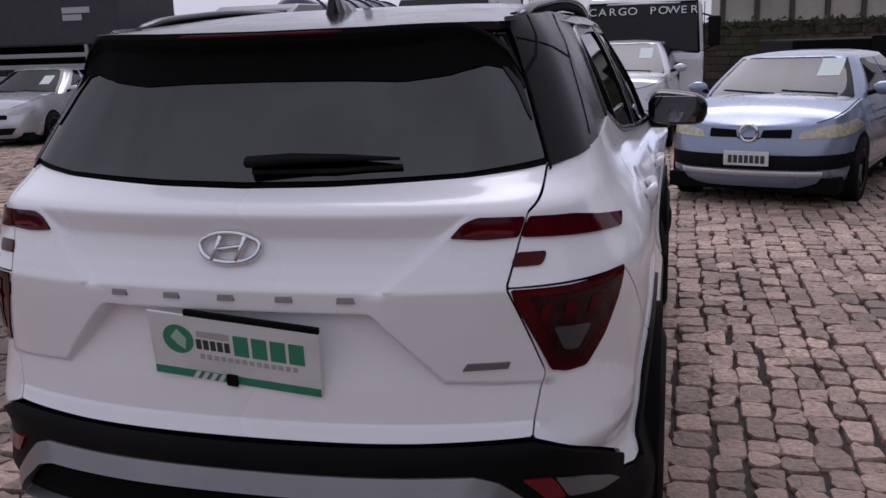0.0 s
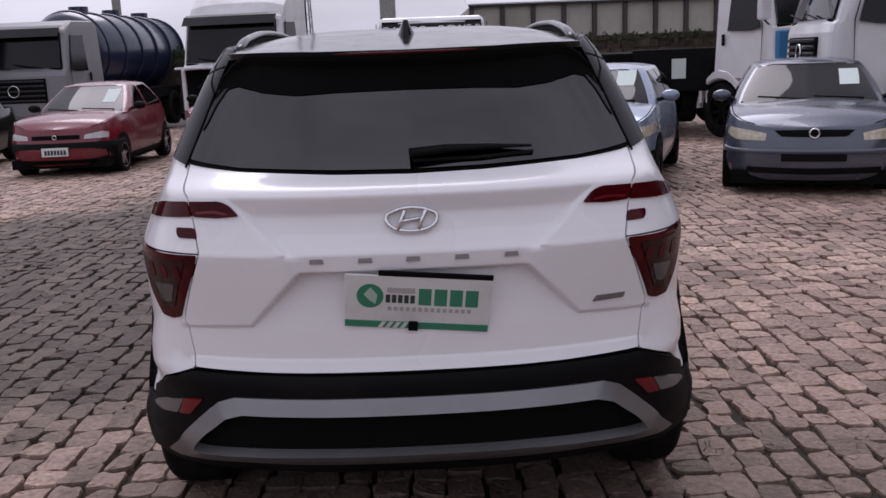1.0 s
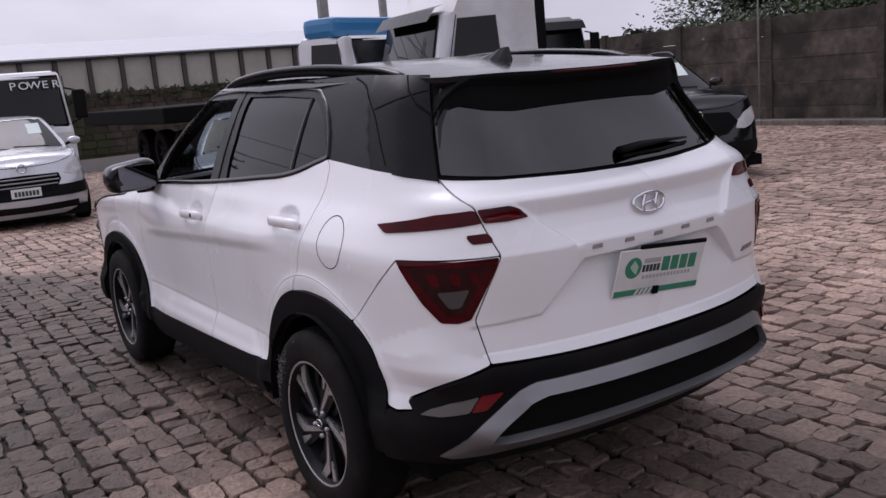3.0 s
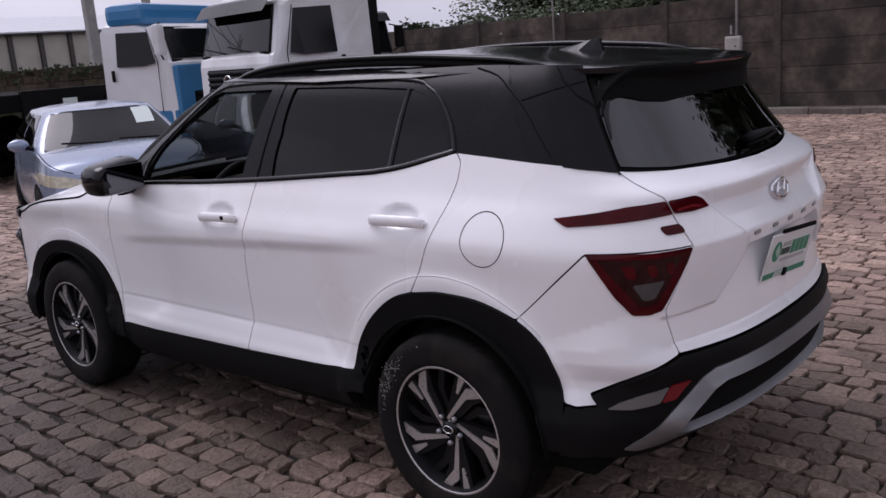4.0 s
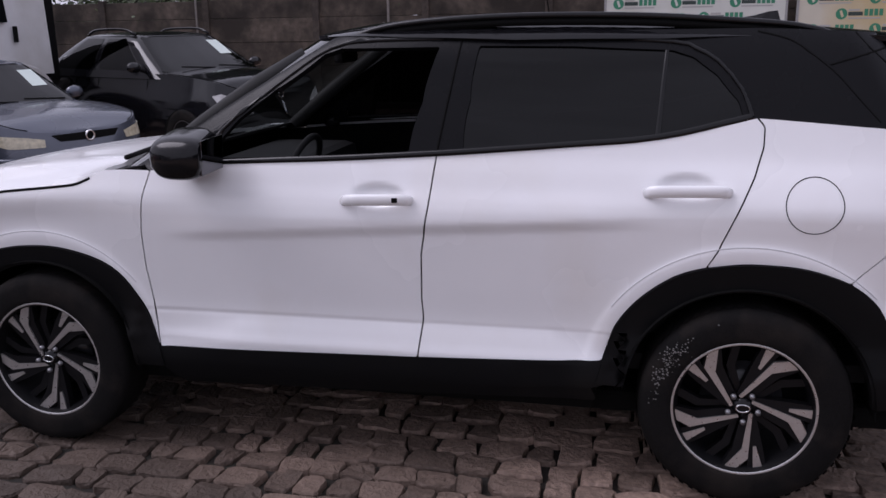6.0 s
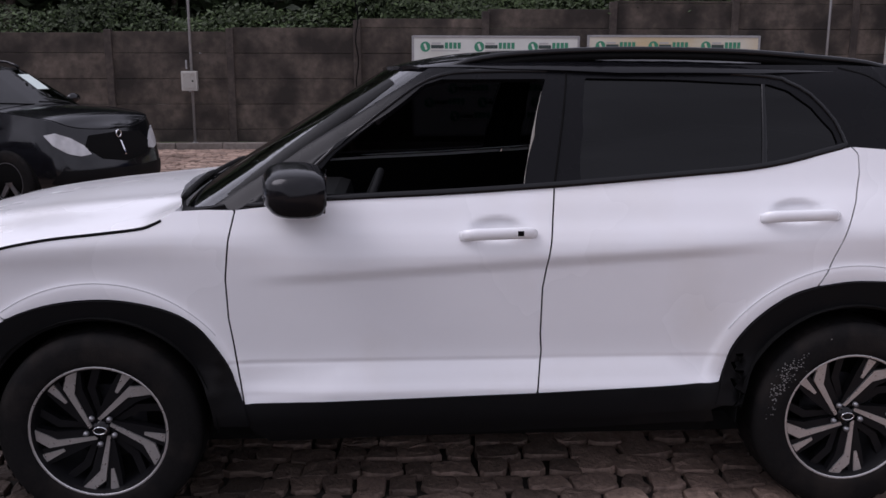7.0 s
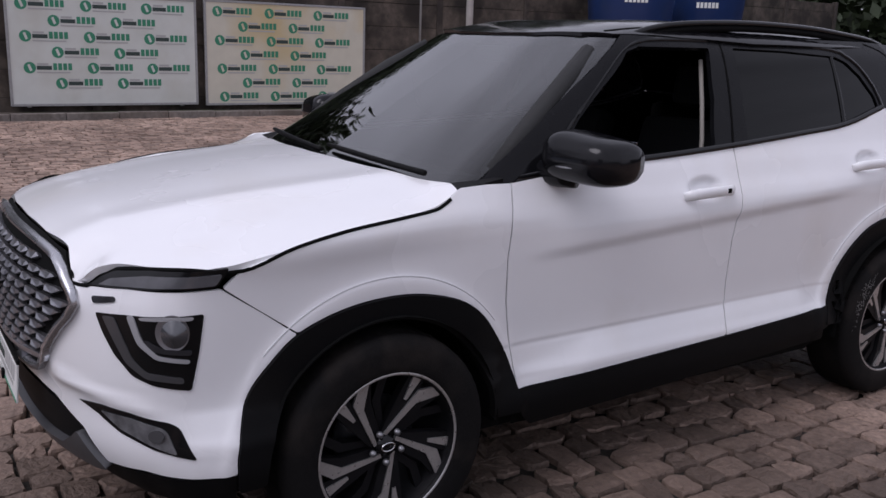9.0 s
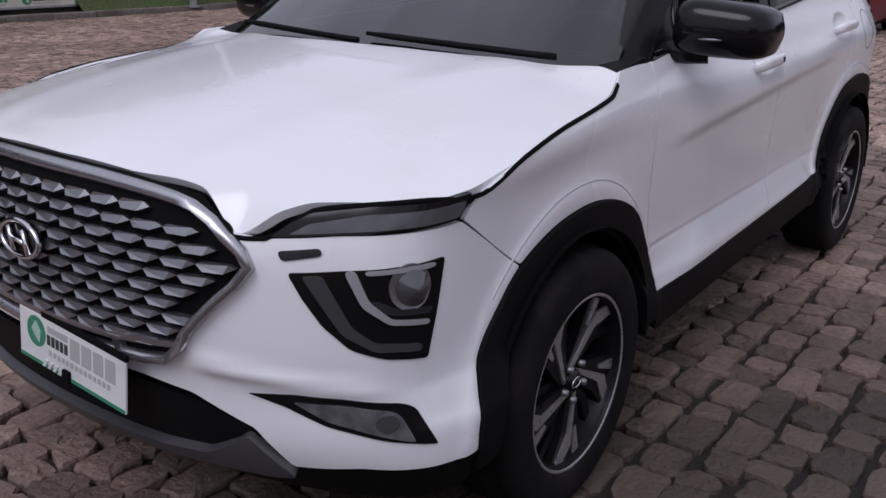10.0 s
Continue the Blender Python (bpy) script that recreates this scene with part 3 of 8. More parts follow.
# posts, meter box and cable along the wall
for y, x, r, h, words in ((4.43, 15.16, 0.028, 7.0, "thin galvanised steel pole carrying a meter box"), (8.86, 15.15, 0.022, 7.0, "thin pale steel pole beside the wall"), (-8.85, 15.15, 0.025, 6.5, "thin pale steel pole beside the wall"), (-10.06, 14.9, 0.085, 7.5, "thick white-painted lamp post")):
    pl = thing("steel_pole", pose(x, y, -0.05), words, "pole")
    bm = bmesh.new()
    rod(bm, (0, 0, -0.15), (0, 0, h), r, r * 0.9)
    part("shaft", bm, STEELGREY if r < 0.05 else make_mat("white_post", (0.55, 0.54, 0.52), 0.6, grain=0.1, scale=5), pl, smooth=True)
    bm = bmesh.new()
    rod(bm, (0, 0, -0.02), (0, 0, 0.02), r * 2.2)
    part("foot", bm, STEELGREY, pl)
meter = thing("meter_box", pose(15.05, 4.45, 1.02), "pale grey plastic meter box on a pole", "meter box")
bm = bmesh.new()
box(bm, -0.07, 0.07, -0.16, 0.16, 0, 0.40, 0.02)
part("case", bm, make_mat("meter_plastic", (0.42, 0.41, 0.38), 0.5, dirt=(0.25, 0.23, 0.2), dirt_scale=5), meter)
bm = bmesh.new()
box(bm, -0.080, -0.065, -0.12, 0.12, 0.05, 0.36, 0.008)
part("cover", bm, make_mat("meter_cover", (0.36, 0.35, 0.32), 0.5, dirt=(0.22, 0.2, 0.17), dirt_scale=6), meter)
bm = bmesh.new()
rod(bm, (-0.082, -0.07, 0.20), (-0.070, -0.07, 0.20), 0.018)
part("lock", bm, SEAM, meter)
bm = bmesh.new()
rod(bm, (-0.02, 0, -0.02), (-0.02, 0, 0.03), 0.025)
rod(bm, (0.02, 0.06, 0.44), (0.02, 0.06, 0.62), 0.018)
part("conduit", bm, STEELGREY, meter)
for y in (1.05,):
    V, F = tube([(15.26 + 0.02 * math.cos(t * 22), y + 0.025 * math.sin(t * 22), 0.12 + 3.0 * t) for t in np.linspace(0, 1, 160)], 0.012, 6)
    cable = tagged(link_mesh("spiral_cable", V, F, SEAM), "black cable wound round a wall post", "cable")

# ---- the white compact SUV: its surfaces ----
REAR_D = curve((0.20, 0.26), (0.30, 0.175), (0.37, 0.115), (0.40, 0.084), (0.455, 0.034), (0.52, 0.020), (0.60, 0.006), (0.634, 0.0), (0.66, 0.010), (0.69, 0.026), (0.715, 0.036), (0.78, 0.040), (0.84, 0.031), (0.95, 0.011), (0.995, 0.002), (1.02, 0.012), (1.10, 0.045),
               (1.145, 0.05), (1.16, 0.06), (1.20, 0.14), (1.235, 0.205), (1.30, 0.26))


def arch_bumps(a, y, z, na, ny):
    """Swollen wheel arches, a fuller haunch and a crease on the shoulder; outwards is positive."""
    out = 0.0
    for hub, top in ((-1.30, 0.487), (1.303, 0.455)):
        r = np.hypot(y - hub, z - 0.345)
        out = out + (0.006 * np.exp(-(((r - top - 0.02) / 0.06) ** 2)) + 0.0066 / (1 + np.exp(np.clip((r - top - 0.056) / 0.0056, -50, 50)))) * np.clip((z - 0.2) / 0.2, 0, 1)
    out = out + 0.017 * np.exp(-(((y + 1.45) / 0.38) ** 2) - (((z - 1.03) / 0.085) ** 2))
    out = out + 0.020 * np.exp(-(((y - 1.42) / 0.40) ** 2) - (((z - 0.985 + 0.06 * np.clip(y - 1.4, -0.4, 0.4)) / 0.062) ** 2))
    # scooped door handles and the ends of the facet along the door bottoms
    for cy, cz in ((-1.090, 1.066), (-0.050, 1.014)):
        out = out - 0.024 * np.exp(-((((y - cy) / 0.082) ** 2 + ((z - cz - 0.004) / 0.034) ** 2) ** 2))
    top = np.interp(y, [-0.87, -0.80, -0.64, 0.45, 0.61, 0.79, 0.84], [0.42, 0.483, 0.572, 0.550, 0.530, 0.43, 0.40])
    flare = np.clip(np.interp(z, [0.40, 0.455, 0.572], [0.033, 0.036, 0.0]), 0, 1) * (np.abs(y) < 0.90)
    soft = 0.012 + 0.10 * np.clip((y - 0.50) / 0.3, 0, 0.4) + 0.06 * np.clip((-0.66 - y) / 0.2, 0, 0.4)
    out = out - flare / (1 + np.exp(np.clip((top - z) / soft, -50, 50)))
    # rising crease along the doors, undercut below, that fades towards the wings and the rear quarters
    c = z - 0.917 + 0.059 * y
    fade = np.clip((0.84 - y) / 0.34, 0, 1) * np.clip((y + 1.12) / 0.42, 0, 1)
    t = np.clip((c + 0.048) / 0.048, 0, 1)
    out = out + 0.0125 * np.where(c < 0, t * t * (3 - 2 * t), np.exp(-((np.maximum(c, 0) / 0.075) ** 2))) * fade * fade * (3 - 2 * fade)
    # tailgate: number-plate recess and the shallow field above it
    x = np.abs(a)

    def step(v, w):
        return 1 / (1 + np.exp(np.clip(-v / w, -50, 50)))

    under = np.maximum(step(0.312 + (0.945 - z) - x, 0.0022) * step(0.947 - z, 0.0016), step(0.797 - 0.055 * np.clip(x - 0.46, -0.2, 0.3) - z, 0.0016))
    lower = np.interp(z, [0.60, 0.70, 0.78, 0.80, 0.88, 0.96], [0.0, 0.035, 0.041, 0.044, 0.056, 0.068])
    facet = np.interp(z, [0.60, 0.78, 0.995, 1.2], [0.034, 0.034, 0.002, 0.002])
    gate = (under * lower + (1 - under) * facet - REAR_D(z)) * (z > 0.70) * (z < 0.995) * np.clip((0.70 - x) / 0.03, 0, 1)
    field = step(0.345 + np.maximum(z - 1.006, -0.02) * 1.22 - x, np.where(z > 1.0, 0.0028, 0.010)) * np.interp(z, [0.94, 1.0, 1.05, 1.10, 1.15], [0.010, 0.013, 0.024, 0.020, 0.0]) * (1 - under)
    # lens-shaped facet round the rear corners
    s = np.clip((-1.70 - y) / 0.26, 0, 1)
    out = out + 0.030 * s * np.clip((0.715 + 0.095 * s - z) / (0.03 + 0.07 * s), 0, 1) * np.clip((z - 0.60) / 0.05, 0, 1)
    rear = np.where(ny < 0, ny**2, 0)
    out_f = 0.014 * np.exp(-(((z - 0.590 + 0.10 * np.clip(x - 0.5, 0, 1)) / 0.022) ** 2)) * np.clip((x - 0.42) / 0.08, 0, 1) * np.clip((0.86 - x) / 0.1, 0, 1)
    return out * na**2 + np.where(ny > 0, ny**2, 0) * out_f + rear * (-gate - field)


SHELL = Shell(
    [(0, -2.165), (0.30, -2.15), (0.55, -2.095), (0.70, -2.025), (0.80, -1.92), (0.858, -1.78), (0.885, -1.60), (0.89, -1.30), (0.886, -0.80), (0.882, -0.2),
     (0.882, 0.4), (0.885, 0.9), (0.895, 1.3), (0.903, 1.58), (0.902, 1.76), (0.88, 1.87), (0.83, 1.945), (0.76, 2.0), (0.66, 2.058), (0.48, 2.125), (0.25, 2.167), (0, 2.18)],
    REAR_D,
    curve((0.20, 0.09), (0.30, 0.035), (0.40, 0.012), (0.455, 0.012), (0.50, 0.026), (0.55, 0.0425), (0.566, 0.0485), (0.60, 0.050), (0.70, 0.0465), (0.80, 0.0425), (0.88, 0.0400), (0.93, 0.0395), (0.97, 0.0430), (1.0, 0.0500),
          (1.05, 0.070), (1.10, 0.090), (1.155, 0.116), (1.22, 0.140), (1.28, 0.160), (1.34, 0.18)),
    curve((0.20, 0.20), (0.28, 0.11), (0.36, 0.045), (0.44, 0.02), (0.52, 0.015), (0.64, 0.0), (0.80, 0.008), (0.88, 0.03), (0.93, 0.065), (0.97, 0.12), (1.02, 0.22)),
    arch_bumps,
)
# greenhouse: half width, rear and front of the middle line by height
G_W = curve((0.95, 0.845), (1.05, 0.812), (1.155, 0.768), (1.28, 0.724), (1.40, 0.675), (1.50, 0.625), (1.545, 0.592), (1.60, 0.54))
G_R = curve((0.95, -2.14), (1.155, -2.045), (1.20, -2.010), (1.232, -1.985), (1.30, -1.937), (1.35, -1.905), (1.40, -1.876), (1.45, -1.850), (1.60, -1.77))
G_F = curve((0.95, 1.30), (1.08, 1.095), (1.30, 0.745), (1.45, 0.495), (1.55, 0.335), (1.60, 0.25))
G_A = curve((0, 0), (0.08, 0.34), (0.15, 0.62), (0.20, 0.80), (0.24, 0.90), (0.28, 0.965), (0.33, 0.995), (0.42, 1.0), (0.60, 1.0), (0.69, 0.99), (0.73, 0.955), (0.77, 0.88), (0.82, 0.72), (0.90, 0.40), (1.0, 0))
G_RO = curve((0, 0), (0.08, 0.01), (0.15, 0.042), (0.20, 0.09), (0.24, 0.145), (0.28, 0.225), (0.33, 0.36), (1, 0.36))
G_FO = curve((0, -0.26), (0.69, -0.26), (0.73, -0.175), (0.77, -0.105), (0.82, -0.055), (0.90, -0.015), (1.0, 0))


def green_place(U, Z):
    U, Z = np.asarray(U, float), np.asarray(Z, float)
    T = np.abs(np.where(U > 1, 2 - U, U))
    sign = np.where((U < 0) | (U > 1), 1.0, -1.0)
    B = np.clip((T - 0.33) / 0.36, 0, 1)
    return np.stack([sign * G_W(Z) * G_A(T), (1 - B) * (G_R(Z) + G_RO(T)) + B * (G_F(Z) + G_FO(T)), Z + 0 * T], -1)


def gu(kind, c, z):
    """u on the greenhouse of the point on the left with that y ("s"), or x at the rear ("r") or front ("f")."""
    T = np.linspace(0, 1, 801)
    P = green_place(T, np.full(801, float(z)))
    if kind == "s":
        return float(np.interp(c, np.maximum.accumulate(P[:, 1]), T))
    if kind == "r":
        u = float(np.interp(abs(c), np.maximum.accumulate(-P[:400, 0]), T[:400]))
        return u if c <= 0 else -u
    u = float(np.interp(abs(c), np.maximum.accumulate(-P[400:, 0][::-1]), T[400:][::-1]))
    return u if c <= 0 else 2 - u


def guv(pts, kind="s"):
    return np.array([(gu(*p), p[2]) if len(p) == 3 else (gu(kind, *p), p[1]) for p in pts])


ROOF_C = curve((-2.0, 1.512), (-1.90, 1.528), (-1.50, 1.570), (-1.30, 1.588), (-1.0, 1.607), (-0.65, 1.621), (-0.3, 1.622), (0.0, 1.610), (0.2, 1.582), (0.36, 1.545), (0.5, 1.50))
HOOD_C = curve((0.9, 1.125), (1.10, 1.105), (1.35, 1.082), (1.65, 1.050), (1.90, 1.012), (2.02, 0.982), (2.10, 0.942), (2.16, 0.88))


def roof_place(X, Y):
    X, Y = np.asarray(X, float), np.asarray(Y, float)
    f = np.clip(1 - np.abs(X / 0.632) ** 4.4, 0, 1) ** 0.5
    low = 1.495
    return np.stack([X, Y, low + (ROOF_C(Y) - low) * f], -1)


def hood_place(X, Y):
    X, Y = np.asarray(X, float), np.asarray(Y, float)
    e = np.abs(X) / 0.80
    z = HOOD_C(Y + 0.055 * e**2) - (0.056 + 0.012 * np.clip((Y - 1.0) / 0.75, 0, 1.3) ** 2) * np.minimum(e, 1.12)**2.4
    z = z + 0.007 * np.exp(-(((np.abs(X) - 0.50 + 0.10 * (Y - 1.1)) / 0.09) ** 2))
    z = z - 0.042 * np.exp(-(((np.abs(X) - 0.555) / 0.06) ** 2)) * np.clip((Y - 1.94) / 0.12, 0, 1.2) ** 2
    z = z + 0.034 * np.exp(-(((np.abs(X) - 0.79) / 0.15) ** 2) - (((Y - 1.0) / 0.09) ** 2))
    return np.stack([X, Y, z], -1)


ROOF_S, HOOD_S = Surface(roof_place, (0, -0.5, 0.5)), Surface(hood_place, (0, 1.3, 0.3))

# ---- the white compact SUV ----
suv = thing("compact_suv", Matrix(), "white compact SUV with black roof on stone paving", "car")


def both_sides(name, surf, outline, material, parent, label="", **how):
    """A panel on the left and its twin on the right."""
    a = panel(name, surf, outline, material, parent, label, **how)
    b = panel(name, mirrored(surf), outline, material, parent, label, **how)
    return a, b


def whole(half, middle=0.0):
    """A symmetric outline from its left half, which touches the middle line at its two ends."""
    uv = SHELL.uv(half)
    k = next(i for i in range(len(uv)) if abs(uv[i, 0] - middle) < 1e-3 and abs(uv[(i + 1) % len(uv), 0] - middle) < 1e-3)
    seq = np.roll(uv, -(k + 1), axis=0)
    return np.concatenate([seq, (np.array([2 * middle, 0]) + seq[1:-1][::-1] * np.array([-1, 1]))])


BELT = [(0.83, 1.09), (0.60, 1.112), (0.376, 1.125), (0.087, 1.138), (-0.25, 1.158)]
BELT_R = [(-0.25, 1.158), (-0.5, 1.176), (-0.73, 1.194), (-0.92, 1.209), (-1.067, 1.232), (-1.19, 1.262), (-1.30, 1.287)]
SEAM_F = [(0.83, 1.09), (0.851, 0.993), (0.865, 0.86), (0.861, 0.723), (0.838, 0.564), (0.816, 0.421)]
SEAM_B = [(-0.191, 0.447), (-0.207, 0.588), (-0.202, 0.65), (-0.205, 0.817), (-0.232, 0.981), (-0.25, 1.158)]
SEAM_R = [(-1.30, 1.287), (-1.325, 1.26), (-1.323, 1.195), (-1.297, 1.107), (-1.241, 0.981), (-1.192, 0.869), (-1.160, 0.815)]
ARCH_R = [(-0.837, 0.478), (-0.872, 0.591), (-0.947, 0.694), (-1.056, 0.778), (-1.160, 0.815), (-1.25, 0.829), (-1.334, 0.832), (-1.467, 0.822), (-1.60, 0.777),
          (-1.68, 0.714), (-1.730, 0.629), (-1.760, 0.528)]
ARCH_F = [(0.816, 0.421), (0.856, 0.53), (0.899, 0.61), (0.968, 0.70), (1.062, 0.757), (1.204, 0.793), (1.337, 0.797), (1.465, 0.779), (1.585, 0.735), (1.664, 0.668), (1.732, 0.581), (1.767, 0.45), (1.770, 0.385)]
def arc(pts, i, j):
    """The smooth curve through the points, from the i-th to the j-th of them."""
    P, out = np.array(pts, float), []
    for k in range(i, j):
        p0, p1, p2, p3 = (P[min(max(k + m, 0), len(P) - 1)] for m in (-1, 0, 1, 2))
        for t in (0.0, 0.25, 0.5, 0.75):
            out.append(tuple(0.5 * (2 * p1 + (p2 - p0) * t + (2 * p0 - 5 * p1 + 4 * p2 - p3) * t**2 + (3 * p1 - p0 - 3 * p2 + p3) * t**3)))
    return [*out, tuple(P[j])]


HOOD_E = [(1.79, 0.885), (1.736, 0.933), (1.595, 0.979), (1.439, 1.008), (1.275, 1.024), (1.16, 1.035), (1.115, 1.043), (1.07, 1.063), (1.032, 1.088)]
GATE = [("r", -0.640, 1.231), ("r", -0.617, 1.147), ("r", -0.583, 1.003), ("r", -0.654, 0.81), ("r", -0.630, 0.672)]

# inner carcass that closes the joints, and the floor
inner_line = [("r", -0.0, 0.36), ("s", -1.82, 0.38), *[("s", y - 0.01, z - 0.01) for y, z in ARCH_R[::-1]], ("s", -0.80, 0.26), ("s", 0.79, 0.26),
              *[("s", y, z - 0.01) for y, z in ARCH_F], ("s", 1.80, 0.27), ("f", 0.0, 0.27), ("f", 0.0, 0.86), ("s", 1.79, 0.87), *[("s", y, z - 0.012) for y, z in HOOD_E[1:]],
              *[("s", y, z - 0.012) for y, z in BELT], *[("s", y, z - 0.012) for y, z in BELT_R[1:]], ("r", -0.62, 1.215), ("r", 0.0, 1.18)]
both_sides("carcass", SHELL, SHELL.uv(inner_line), SEAM, suv, lift=-0.030, gap=0.0, thick=0.002, grid=0.08, soft=1)
bm = bmesh.new()
box(bm, -0.74, 0.74, -1.80, 1.80, 0.24, 0.32, 0.02)
part("underbody", bm, SEAM, suv)

# outer panels of the sides
front_door = SHELL.uv([*SEAM_F, *SEAM_B, *BELT[::-1]])
rear_door = SHELL.uv([*SEAM_B[::-1], *[(-0.6, 0.463), (-0.835, 0.474)], *arc(ARCH_R, 1, 4), *SEAM_R[::-1], *BELT_R[::-1]])
rear_quarter = SHELL.uv([*SEAM_R, *arc(ARCH_R, 5, 8), (-1.83, 1.0), ("r", -0.583, 1.003), ("r", -0.617, 1.147), ("r", -0.640, 1.231), (-1.72, 1.252), (-1.608, 1.262), (-1.446, 1.276)])
corner = SHELL.uv([("s", -1.83, 0.997), *[("s", *p) for p in arc(ARCH_R, 8, 11)], ("s", -1.80, 0.518), ("s", -1.86, 0.526), ("r", -0.800, 0.558), ("r", -0.735, 0.628), *GATE[:1:-1]])
fender = SHELL.uv([*SEAM_F[::-1], (0.93, 1.092), *HOOD_E[::-1], *arc(ARCH_F, 1, 8)[::-1], (0.832, 0.43)])
doors = both_sides("door", SHELL, front_door, WHITE, suv, "white front door", gap=0.003, grid=0.012), both_sides("door", SHELL, rear_door, WHITE, suv, "white rear door", gap=0.003, grid=0.011)
both_sides("rear_quarter", SHELL, rear_quarter, WHITE, suv, gap=0.0022, grid=0.011)
both_sides("bumper_corner", SHELL, corner, WHITE, suv, gap=0.0015, grid=0.014)
both_sides("front_wing", SHELL, fender, WHITE, suv, gap=0.003, grid=0.011)

# tailgate
gate_l = [*GATE]
gate_r = [("r", -x, z) for _, x, z in GATE[::-1]]
gate_top = [("r", 0.475, 1.212), ("r", 0.2, 1.201), ("r", 0, 1.198), ("r", -0.2, 1.201), ("r", -0.475, 1.212)]
tailgate = panel("tailgate", SHELL, SHELL.uv([*gate_l, *[("r", x, 0.668) for x in (-0.4, -0.2, 0, 0.2, 0.4)], *gate_r, *gate_top]), WHITE, suv, "white tailgate", gap=0.003, grid=0.0062)

# rear bumper, its silver trim and dark insert
low_bumper = [("s", -1.768, 0.522), ("s", -1.80, 0.512), ("s", -1.86, 0.520), ("r", -0.800, 0.552), ("r", -0.735, 0.622), ("r", -0.630, 0.664), ("r", -0.3, 0.662), ("r", 0.0, 0.660)]
half = [*low_bumper, ("r", 0.0, 0.32), ("r", -0.55, 0.325), ("s", -1.85, 0.36), ("s", -1.745, 0.36)]
rear_bumper = panel("rear_bumper", SHELL, whole(half), CLAD, suv, "matt black lower rear bumper", lift=0.012, gap=0.0, thick=0.03)
trim_o = [(0, 0.607), (-0.3, 0.607), (-0.51, 0.605), (-0.56, 0.585), (-0.62, 0.53), (-0.70, 0.445), (-0.755, 0.385), (-0.72, 0.372), (-0.60, 0.366), (-0.3, 0.368), (0, 0.370)]
trim_i = [(0, 0.567), (-0.3, 0.567), (-0.48, 0.565), (-0.53, 0.548), (-0.598, 0.488), (-0.640, 0.446), (-0.60, 0.441), (-0.3, 0.449), (0, 0.450)]
panel("bumper_trim", SHELL, whole([("r", *p) for p in trim_o]), TRIMGREY, suv, "satin silver bumper trim", lift=0.016, gap=0.0, thick=0.03, grid=0.008, step=0.01, tilt=0.026, holes=[whole([("r", *p) for p in trim_i])])
insert = [(0, 0.572), (-0.48, 0.570), (-0.535, 0.552), (-0.604, 0.490), (-0.648, 0.444), (-0.60, 0.437), (0, 0.446)]
panel("bumper_insert", SHELL, whole([("r", *p) for p in insert]), SEAM, suv, lift=0.014, gap=0.0, thick=0.01)
fog_clear = [(-0.79, 0.516), (-0.768, 0.538), (-0.72, 0.562), (-0.665, 0.580), (-0.69, 0.528), (-0.75, 0.514)]
fog_red = [(-0.663, 0.583), (-0.602, 0.590), (-0.648, 0.533), (-0.688, 0.528)]
both_sides("reversing_lamp", SHELL, SHELL.uv([("r", *p) for p in fog_clear]), FOGCLEAR, suv, lift=0.018, gap=0.001)
both_sides("rear_reflector", SHELL, SHELL.uv([("r", *p) for p in fog_red]), REDBRIGHT, suv, lift=0.018, gap=0.001)

# tail lamps
up_out = [("s", -1.715, 1.100), ("s", -1.85, 1.118), ("r", -0.70, 1.132), ("r", -0.617, 1.140), ("r", -0.604, 1.097), ("r", -0.70, 1.088), ("s", -1.762, 1.074)]
up_in = [("r", -0.612, 1.140), ("r", -0.519, 1.143), ("r", -0.492, 1.132), ("r", -0.464, 1.101), ("r", -0.53, 1.095), ("r", -0.600, 1.097)]
lowl = [("s", -1.828, 1.003), ("r", -0.70, 0.998), ("r", -0.588, 1.001), ("r", -0.60, 0.96), ("r", -0.662, 0.812), ("r", -0.69, 0.802), ("r", -0.730, 0.805), ("r", -0.765, 0.865)]
square = [("r", -0.655, 1.067), ("r", -0.595, 1.069), ("r", -0.588, 1.042), ("r", -0.648, 1.041)]
both_sides("tail_lamp", SHELL, SHELL.uv(up_out), REDLENS, suv, "dark red upper tail lamp", lift=0.005, gap=0.001, grid=0.02)
both_sides("tail_lamp", SHELL, SHELL.uv(up_in), REDLENS, suv, "dark red upper tail lamp", lift=0.005, gap=0.001, grid=0.02)
lower_lamps = both_sides("tail_lamp", SHELL, SHELL.uv(lowl), REDLENS, suv, "dark red arrow-shaped tail lamp", lift=0.004, gap=0.001, grid=0.02)
inner_lamp = [("s", -1.865, 0.985), ("r", -0.70, 0.980), ("r", -0.625, 0.982), ("r", -0.678, 0.838), ("r", -0.716, 0.832), ("r", -0.752, 0.89)]
clear_bit = [("r", -0.738, 0.905), ("r", -0.70, 0.908), ("r", -0.667, 0.912), ("r", -0.685, 0.856), ("r", -0.712, 0.852)]
for lamp, s in zip(lower_lamps, (SHELL, mirrored(SHELL))):
    panel("lamp_core", s, SHELL.uv(inner_lamp), SMOKELENS, lamp, lift=0.0065, gap=0.0, thick=0.003)
    panel("reversing_lens", s, SHELL.uv(clear_bit), CLEARLENS, lamp, lift=0.008, gap=0.0, thick=0.003)
    for x0 in (-0.760, -0.715, -0.670):
        panel("light_bar", s, SHELL.uv([("r", x0, 0.965), ("r", x0 + 0.022, 0.965), ("r", x0 + 0.03, 0.925), ("r", x0 + 0.012, 0.925)]), REDLENS, lamp, lift=0.008, gap=0.0, thick=0.002)
both_sides("rear_reflector", SHELL, SHELL.uv(square), REDLENS, suv, lift=0.004, gap=0.0)
